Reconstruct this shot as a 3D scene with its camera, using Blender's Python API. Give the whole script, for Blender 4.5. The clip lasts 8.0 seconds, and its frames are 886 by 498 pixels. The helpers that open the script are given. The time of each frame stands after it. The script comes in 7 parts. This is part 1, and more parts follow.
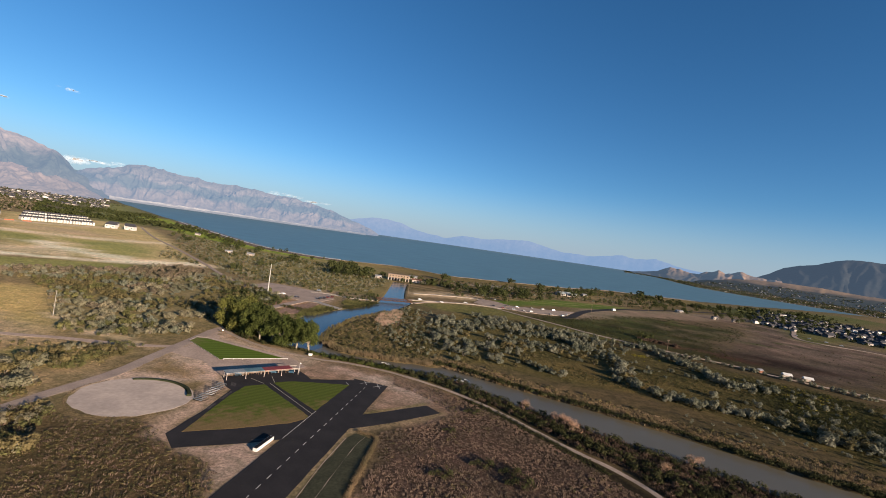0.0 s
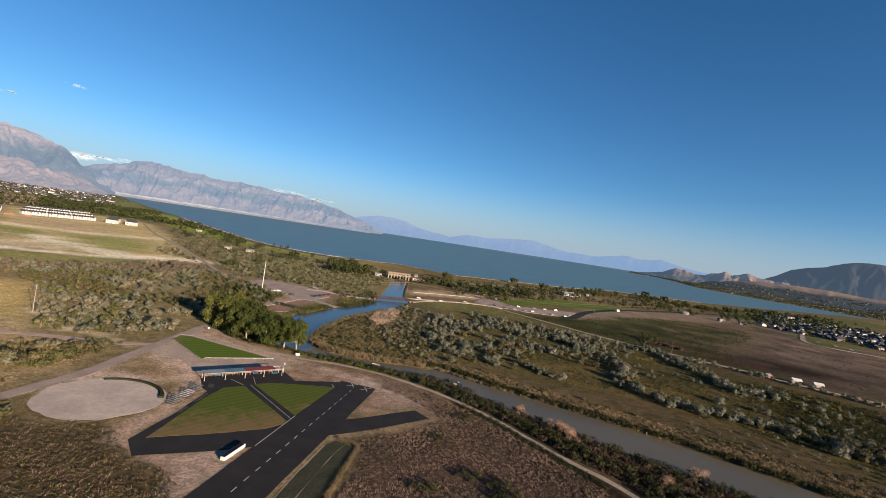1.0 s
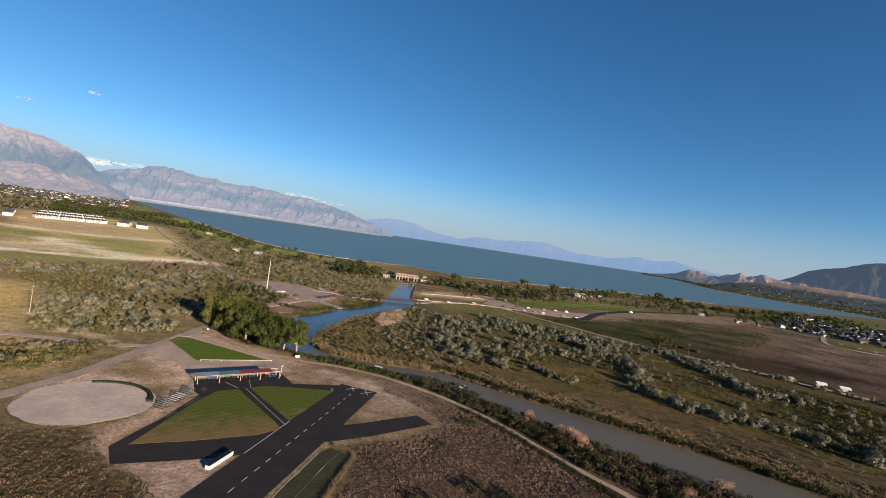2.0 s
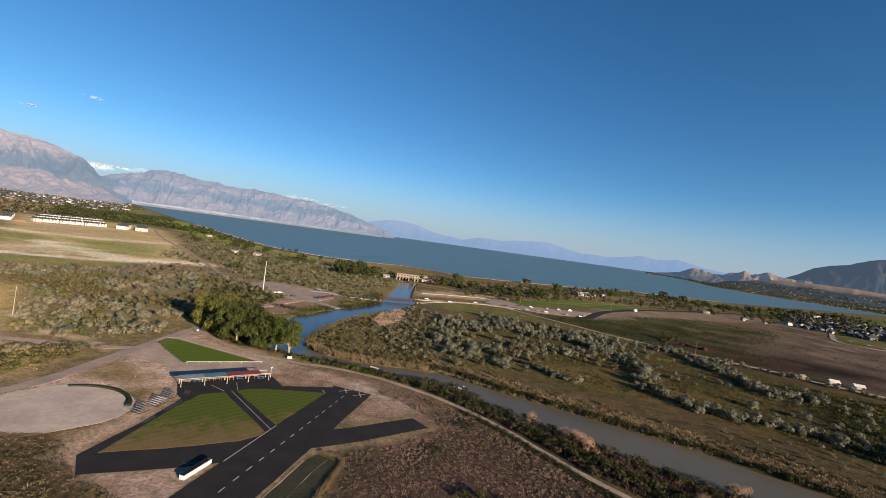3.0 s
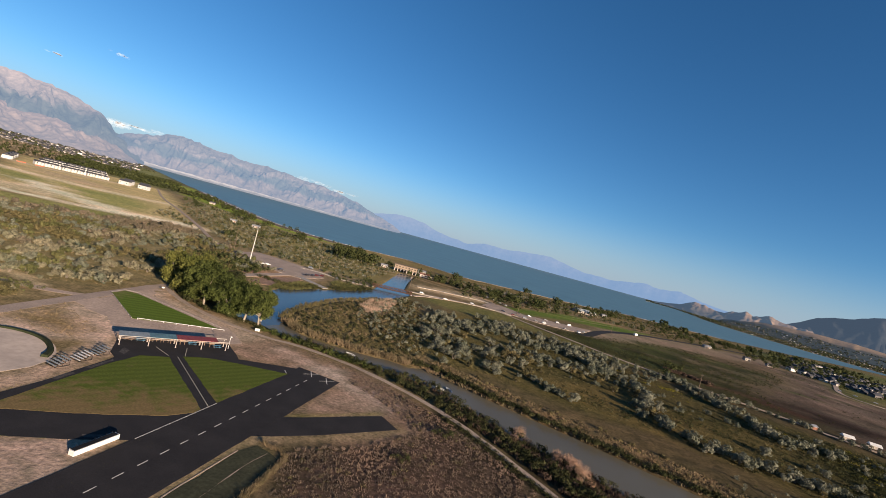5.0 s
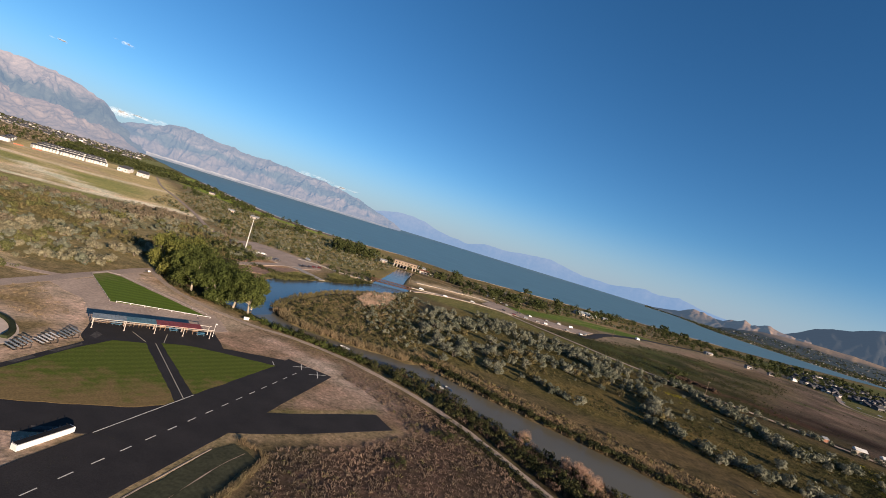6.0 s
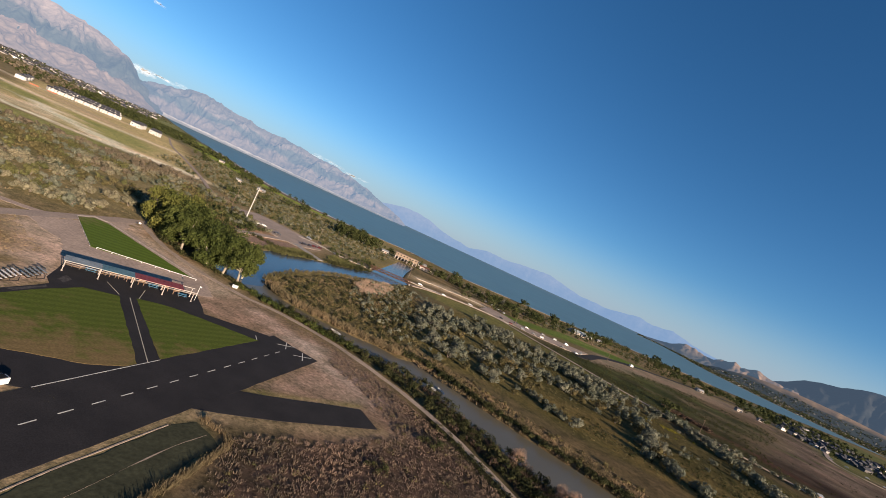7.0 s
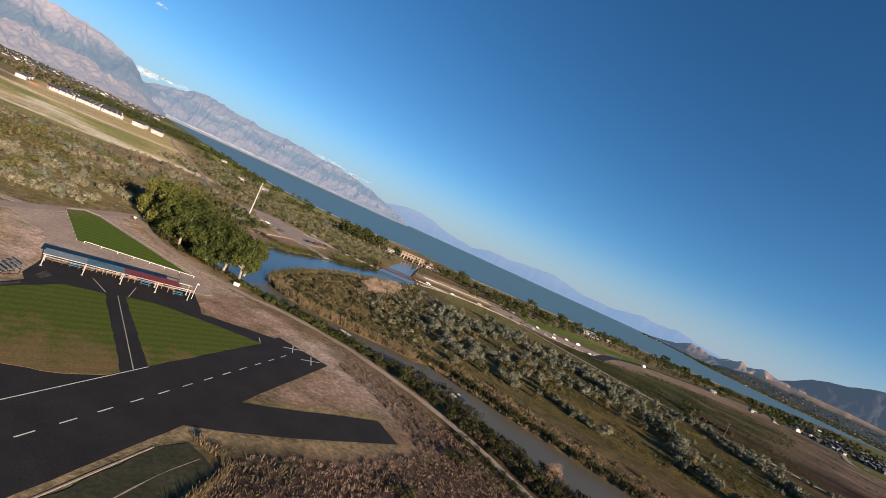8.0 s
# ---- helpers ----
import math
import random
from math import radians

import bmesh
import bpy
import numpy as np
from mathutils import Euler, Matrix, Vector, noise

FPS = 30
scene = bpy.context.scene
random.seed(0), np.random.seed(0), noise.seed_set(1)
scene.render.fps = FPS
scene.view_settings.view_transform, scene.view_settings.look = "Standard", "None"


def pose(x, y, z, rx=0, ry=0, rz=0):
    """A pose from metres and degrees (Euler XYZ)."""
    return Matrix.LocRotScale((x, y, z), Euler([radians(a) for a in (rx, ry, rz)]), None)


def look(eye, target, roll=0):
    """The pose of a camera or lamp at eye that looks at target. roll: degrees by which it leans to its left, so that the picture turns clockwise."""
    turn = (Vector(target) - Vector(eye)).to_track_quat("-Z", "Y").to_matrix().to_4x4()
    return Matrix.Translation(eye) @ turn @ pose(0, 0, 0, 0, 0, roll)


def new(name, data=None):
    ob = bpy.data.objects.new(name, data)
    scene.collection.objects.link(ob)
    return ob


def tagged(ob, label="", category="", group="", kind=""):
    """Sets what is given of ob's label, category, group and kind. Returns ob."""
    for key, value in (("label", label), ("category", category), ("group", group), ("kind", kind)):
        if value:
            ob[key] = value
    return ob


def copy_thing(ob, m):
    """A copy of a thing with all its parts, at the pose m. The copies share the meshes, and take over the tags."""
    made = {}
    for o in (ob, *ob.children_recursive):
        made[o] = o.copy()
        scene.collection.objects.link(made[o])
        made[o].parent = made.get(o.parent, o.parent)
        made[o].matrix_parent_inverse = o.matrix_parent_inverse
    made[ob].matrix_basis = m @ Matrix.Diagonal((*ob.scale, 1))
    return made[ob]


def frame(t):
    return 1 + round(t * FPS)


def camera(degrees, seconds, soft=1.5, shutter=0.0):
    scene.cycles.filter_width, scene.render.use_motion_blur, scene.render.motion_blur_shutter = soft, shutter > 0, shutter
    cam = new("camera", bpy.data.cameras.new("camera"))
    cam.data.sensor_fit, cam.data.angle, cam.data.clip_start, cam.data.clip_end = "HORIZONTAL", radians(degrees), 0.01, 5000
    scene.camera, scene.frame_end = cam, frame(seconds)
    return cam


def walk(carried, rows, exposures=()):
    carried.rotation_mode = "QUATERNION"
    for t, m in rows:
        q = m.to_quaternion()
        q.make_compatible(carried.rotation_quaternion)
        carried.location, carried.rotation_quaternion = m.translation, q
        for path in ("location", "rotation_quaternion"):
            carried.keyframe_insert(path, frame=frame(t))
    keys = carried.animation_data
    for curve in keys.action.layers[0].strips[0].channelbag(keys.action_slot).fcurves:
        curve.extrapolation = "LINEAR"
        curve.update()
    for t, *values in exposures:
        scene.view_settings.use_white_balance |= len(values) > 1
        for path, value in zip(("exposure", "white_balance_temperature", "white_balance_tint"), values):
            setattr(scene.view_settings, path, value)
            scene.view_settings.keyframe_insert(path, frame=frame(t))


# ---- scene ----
cam = camera(89.1, 8.0, soft=0.9)
PATH = [
    (0, (2.884, 4.808, 63.276), (2.86, 6.807, 63.246), 8.2),
    (0.5, (6.069, 9.644, 63.488), (6.053, 11.644, 63.449), 10.8),
    (1, (7.929, 14.492, 62.851), (7.885, 16.491, 62.813), 8.7),
    (1.5, (9.264, 18.946, 61.856), (9.181, 20.944, 61.82), 8.7),
    (3, (12.936, 31.412, 58.422), (12.833, 33.409, 58.392), 7.8),
    (3.5, (13.779, 35.971, 56.964), (13.671, 37.968, 56.937), 9.2),
    (4, (14.372, 41.101, 55.365), (14.265, 43.098, 55.338), 9.5),
    (4.5, (14.895, 46.625, 53.452), (14.774, 48.621, 53.426), 15.5),
    (5.8, (14.37, 61.683, 47.822), (14.249, 63.679, 47.797), 14.7),
    (6, (13.95, 63.341, 47.163), (13.83, 65.337, 47.136), 17.0),
    (6.5, (12.9, 68.988, 45.076), (12.773, 70.983, 45.05), 24.2),
    (7, (11.264, 74.616, 42.757), (11.138, 76.612, 42.733), 24.8),
    (7.5, (9.365, 80.49, 40.735), (9.235, 82.486, 40.708), 24.7),
    (8, (6.879, 86.464, 38.626), (6.741, 88.459, 38.598), 24.5),
]
walk(cam, [(t, look(eye, target, roll)) for t, eye, target, roll in PATH])

# ---- world, sun, exposure ----
SUN_AZ, SUN_EL = 134.0, 12.3          # degrees clockwise from +y, degrees above the horizon
world = bpy.data.worlds.new("sky")
scene.world = world
world.use_nodes = True
wn = world.node_tree
sky = wn.nodes.new("ShaderNodeTexSky")
sky.sky_type = "NISHITA"
sky.sun_disc = False
sky.sun_elevation, sky.sun_rotation = radians(SUN_EL), radians(SUN_AZ)
sky.altitude, sky.air_density, sky.dust_density, sky.ozone_density = 1800, 1.0, 0.7, 3.6
clear = wn.nodes.new("ShaderNodeHueSaturation")
clear.inputs["Hue"].default_value, clear.inputs["Saturation"].default_value, clear.inputs["Value"].default_value = 0.499, 1.15, 1.09
wn.links.new(sky.outputs["Color"], clear.inputs["Color"])
# the pale haze that lies round the whole horizon
way = wn.nodes.new("ShaderNodeTexCoord")
axes = wn.nodes.new("ShaderNodeSeparateXYZ")
wn.links.new(way.outputs["Generated"], axes.inputs[0])
low = wn.nodes.new("ShaderNodeMapRange")
low.interpolation_type = "SMOOTHERSTEP"
low.inputs["From Min"].default_value, low.inputs["From Max"].default_value = -0.03, 0.17
low.inputs["To Min"].default_value, low.inputs["To Max"].default_value = 0.85, 0.0
wn.links.new(axes.outputs["Z"], low.inputs["Value"])
veil = wn.nodes.new("ShaderNodeMix")
veil.data_type = "RGBA"
veil.inputs[7].default_value = (2.75, 3.45, 4.5, 1)
wn.links.new(low.outputs["Result"], veil.inputs[0])
wn.links.new(clear.outputs["Color"], veil.inputs[6])
wn.links.new(veil.outputs[2], wn.nodes["Background"].inputs["Color"])
wn.nodes["Background"].inputs["Strength"].default_value = 0.05

sun_lamp = bpy.data.lights.new("sun", "SUN")
sun_lamp.energy, sun_lamp.angle, sun_lamp.color = 5.0, radians(0.6), (1.0, 0.8, 0.61)
sun = new("sun", sun_lamp)
sd = Vector((math.sin(radians(SUN_AZ)) * math.cos(radians(SUN_EL)), math.cos(radians(SUN_AZ)) * math.cos(radians(SUN_EL)), math.sin(radians(SUN_EL))))
sun.matrix_world = look(sd * 300, (0, 0, 0))
scene.view_settings.exposure = 1.34


# ---- materials ----
def shader(name):
    m = bpy.data.materials.new(name)
    m.use_nodes = True
    t = m.node_tree
    return m, t, t.nodes["Principled BSDF"]


def tex_noise(t, scale, detail=4.0, rough=0.6):
    n = t.nodes.new("ShaderNodeTexNoise")
    n.inputs["Scale"].default_value, n.inputs["Detail"].default_value, n.inputs["Roughness"].default_value = scale, detail, rough
    g = t.nodes.new("ShaderNodeNewGeometry")
    t.links.new(g.outputs["Position"], n.inputs["Vector"])
    return n


def ramp(t, src, stops):
    r = t.nodes.new("ShaderNodeValToRGB")
    while len(r.color_ramp.elements) < len(stops):
        r.color_ramp.elements.new(0.5)
    for e, (p, c) in zip(r.color_ramp.elements, stops):
        e.position, e.color = p, (*c, 1)
    t.links.new(src, r.inputs["Fac"])
    return r


def mix(t, kind, fac, a, b):
    n = t.nodes.new("ShaderNodeMix")
    n.data_type, n.blend_type = "RGBA", kind
    for sock, val in ((n.inputs[0], fac), (n.inputs[6], a), (n.inputs[7], b)):
        if isinstance(val, (int, float)):
            sock.default_value = val
        elif isinstance(val, tuple):
            sock.default_value = (*val, 1)
        else:
            t.links.new(val, sock)
    return n.outputs[2]


def shade(c, k):
    return tuple(min(1.0, v * k) for v in c)


def plain(name, col, rough=0.7, grain=3.0, stain=0.25, var=0.25, bump=0.0, metal=0.0, spec=0.08, bump_scale=None):
    """A surface with grain and larger stains, at world size."""
    m, t, b = shader(name)
    col = shade(col, 0.7)
    fine = ramp(t, tex_noise(t, grain).outputs["Fac"], [(0.3, shade(col, 1 - var)), (0.7, shade(col, 1 + var))])
    wide = ramp(t, tex_noise(t, stain, 3).outputs["Fac"], [(0.3, (0.72, 0.72, 0.72)), (0.7, (1.18, 1.16, 1.12))])
    t.links.new(mix(t, "MULTIPLY", 0.8, fine.outputs["Color"], wide.outputs["Color"]), b.inputs["Base Color"])
    b.inputs["Roughness"].default_value, b.inputs["Metallic"].default_value = rough, metal
    b.inputs["Specular IOR Level"].default_value = spec
    if bump:
        bn = t.nodes.new("ShaderNodeBump")
        bn.inputs["Strength"].default_value, bn.inputs["Distance"].default_value = bump, 0.1
        t.links.new(tex_noise(t, bump_scale or grain, 5).outputs["Fac"], bn.inputs["Height"])
        t.links.new(bn.outputs["Normal"], b.inputs["Normal"])
    return m


def leafy(name, dark, light, glow=0.22):
    """Leaves: each leaf its own tint, some light passing through."""
    m, t, b = shader(name)
    dark, light = shade(dark, 0.66), shade(light, 0.74)
    g = t.nodes.new("ShaderNodeNewGeometry")
    col = ramp(t, g.outputs["Random Per Island"], [(0.0, tuple(d * 0.65 + v * 0.35 for d, v in zip(dark, light))), (0.8, light), (1.0, shade(light, 1.15))])
    wide = ramp(t, tex_noise(t, 0.06, 5).outputs["Fac"], [(0.34, (0.6, 0.66, 0.6)), (0.66, (1.27, 1.2, 1.14))])
    out = mix(t, "MULTIPLY", 1.0, col.outputs["Color"], wide.outputs["Color"])
    t.links.new(out, b.inputs["Base Color"])
    b.inputs["Roughness"].default_value, b.inputs["Specular IOR Level"].default_value = 0.8, 0.08
    tr = t.nodes.new("ShaderNodeBsdfTranslucent")
    t.links.new(out, tr.inputs["Color"])
    ms = t.nodes.new("ShaderNodeMixShader")
    ms.inputs[0].default_value = glow
    t.links.new(b.outputs["BSDF"], ms.inputs[1])
    t.links.new(tr.outputs["BSDF"], ms.inputs[2])
    t.links.new(ms.outputs[0], t.nodes["Material Output"].inputs["Surface"])
    return m


def water(name, col, rough, bump, scale, spec=0.5):
    m, t, b = shader(name)
    col = shade(col, 0.7)
    wide = ramp(t, tex_noise(t, 0.012, 4).outputs["Fac"], [(0.3, shade(col, 0.85)), (0.7, shade(col, 1.15))])
    t.links.new(wide.outputs["Color"], b.inputs["Base Color"])
    b.inputs["Roughness"].default_value, b.inputs["IOR"].default_value, b.inputs["Specular IOR Level"].default_value = rough, 1.33, spec
    bn = t.nodes.new("ShaderNodeBump")
    bn.inputs["Strength"].default_value, bn.inputs["Distance"].default_value = bump, 0.15
    t.links.new(tex_noise(t, scale, 4).outputs["Fac"], bn.inputs["Height"])
    t.links.new(bn.outputs["Normal"], b.inputs["Normal"])
    return m


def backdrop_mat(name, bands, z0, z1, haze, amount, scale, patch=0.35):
    """Far slopes: rock and scrub in bands by height, with the haze of miles of air mixed in as emission."""
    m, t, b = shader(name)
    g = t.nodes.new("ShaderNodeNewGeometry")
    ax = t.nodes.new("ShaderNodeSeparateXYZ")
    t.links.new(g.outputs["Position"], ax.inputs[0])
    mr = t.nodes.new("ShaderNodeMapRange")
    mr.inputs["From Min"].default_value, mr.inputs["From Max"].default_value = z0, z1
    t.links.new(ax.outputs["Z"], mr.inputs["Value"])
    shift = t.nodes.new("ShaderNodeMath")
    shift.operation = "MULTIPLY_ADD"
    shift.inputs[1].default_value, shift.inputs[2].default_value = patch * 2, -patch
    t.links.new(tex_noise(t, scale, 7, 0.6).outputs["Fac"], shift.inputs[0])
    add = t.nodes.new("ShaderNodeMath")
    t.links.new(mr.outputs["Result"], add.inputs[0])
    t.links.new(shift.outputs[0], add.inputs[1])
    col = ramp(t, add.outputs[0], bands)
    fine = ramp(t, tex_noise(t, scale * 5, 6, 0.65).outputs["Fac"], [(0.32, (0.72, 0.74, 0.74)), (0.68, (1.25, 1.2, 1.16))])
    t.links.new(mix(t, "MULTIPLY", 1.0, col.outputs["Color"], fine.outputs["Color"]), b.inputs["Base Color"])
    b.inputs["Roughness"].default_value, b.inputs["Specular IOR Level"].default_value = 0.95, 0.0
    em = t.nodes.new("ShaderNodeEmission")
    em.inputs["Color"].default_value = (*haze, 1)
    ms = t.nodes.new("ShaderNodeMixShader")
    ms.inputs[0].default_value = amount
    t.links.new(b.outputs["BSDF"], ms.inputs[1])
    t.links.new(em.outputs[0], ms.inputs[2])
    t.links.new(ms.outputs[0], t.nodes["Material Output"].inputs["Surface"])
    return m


def ground_mat():
    m, t, b = shader("ground_soil_and_grass")
    at = t.nodes.new("ShaderNodeAttribute")
    at.attribute_name = "soil_with_light"
    fine = ramp(t, tex_noise(t, 1.1, 6, 0.7).outputs["Fac"], [(0.32, (0.5, 0.51, 0.5)), (0.68, (1.5, 1.46, 1.41))])
    mid = ramp(t, tex_noise(t, 0.22, 6, 0.7).outputs["Fac"], [(0.34, (0.6, 0.65, 0.6)), (0.66, (1.34, 1.28, 1.24))])
    wide = ramp(t, tex_noise(t, 0.02, 4).outputs["Fac"], [(0.35, (0.8, 0.86, 0.8)), (0.65, (1.18, 1.12, 1.1))])
    c = mix(t, "MULTIPLY", 1.0, at.outputs["Color"], fine.outputs["Color"])
    c = mix(t, "MULTIPLY", 1.0, c, mid.outputs["Color"])
    c = mix(t, "MULTIPLY", 1.0, c, wide.outputs["Color"])
    t.links.new(c, b.inputs["Base Color"])
    b.inputs["Roughness"].default_value, b.inputs["Specular IOR Level"].default_value = 0.97, 0.03
    bn = t.nodes.new("ShaderNodeBump")
    bn.inputs["Strength"].default_value, bn.inputs["Distance"].default_value = 0.6, 0.25
    t.links.new(tex_noise(t, 0.9, 6, 0.7).outputs["Fac"], bn.inputs["Height"])
    t.links.new(bn.outputs["Normal"], b.inputs["Normal"])
    return m


def lawn_mat(name, green, dry, dry_share, stripe_dir, stripe, dry_way, dry_from, reach):
    """Mown grass with mowing stripes and dried-out patches."""
    m, t, b = shader(name)
    green, dry = shade(green, 0.68), shade(dry, 0.68)
    g = t.nodes.new("ShaderNodeNewGeometry")
    mp = t.nodes.new("ShaderNodeMapping")
    mp.inputs["Rotation"].default_value = (0, 0, radians(stripe_dir))
    t.links.new(g.outputs["Position"], mp.inputs["Vector"])
    w = t.nodes.new("ShaderNodeTexWave")
    w.inputs["Scale"].default_value, w.inputs["Distortion"].default_value = stripe, 1.0
    w.inputs["Detail"].default_value = 2
    t.links.new(mp.outputs["Vector"], w.inputs["Vector"])
    st = ramp(t, w.outputs["Fac"], [(0.35, shade(green, 0.95)), (0.65, shade(green, 1.05))])
    dv = t.nodes.new("ShaderNodeVectorMath")
    dv.operation = "DOT_PRODUCT"
    dv.inputs[1].default_value = (*dry_way, 0)
    t.links.new(g.outputs["Position"], dv.inputs[0])
    fall = t.nodes.new("ShaderNodeMapRange")
    fall.inputs["From Min"].default_value, fall.inputs["From Max"].default_value = dry_from, dry_from + reach
    fall.inputs["To Min"].default_value, fall.inputs["To Max"].default_value = 0.45, 0.0
    t.links.new(dv.outputs["Value"], fall.inputs["Value"])
    n = tex_noise(t, 0.25, 5, 0.65)
    add = t.nodes.new("ShaderNodeMath")
    add.operation = "ADD"
    t.links.new(n.outputs["Fac"], add.inputs[0])
    t.links.new(fall.outputs["Result"], add.inputs[1])
    sel = ramp(t, add.outputs[0], [(dry_share, (0, 0, 0)), (min(1.0, dry_share + 0.28), (1, 1, 1))])
    c = mix(t, "MIX", sel.outputs["Color"], st.outputs["Color"], dry)
    band = ramp(t, w.outputs["Fac"], [(0.35, (0.96, 0.96, 0.96)), (0.65, (1.03, 1.03, 1.03))])
    c = mix(t, "MULTIPLY", 1.0, c, band.outputs["Color"])
    fine = ramp(t, tex_noise(t, 2.5, 5).outputs["Fac"], [(0.3, (0.75, 0.75, 0.75)), (0.7, (1.25, 1.25, 1.25))])
    t.links.new(mix(t, "MULTIPLY", 1.0, c, fine.outputs["Color"]), b.inputs["Base Color"])
    b.inputs["Roughness"].default_value, b.inputs["Specular IOR Level"].default_value = 0.95, 0.05
    return m


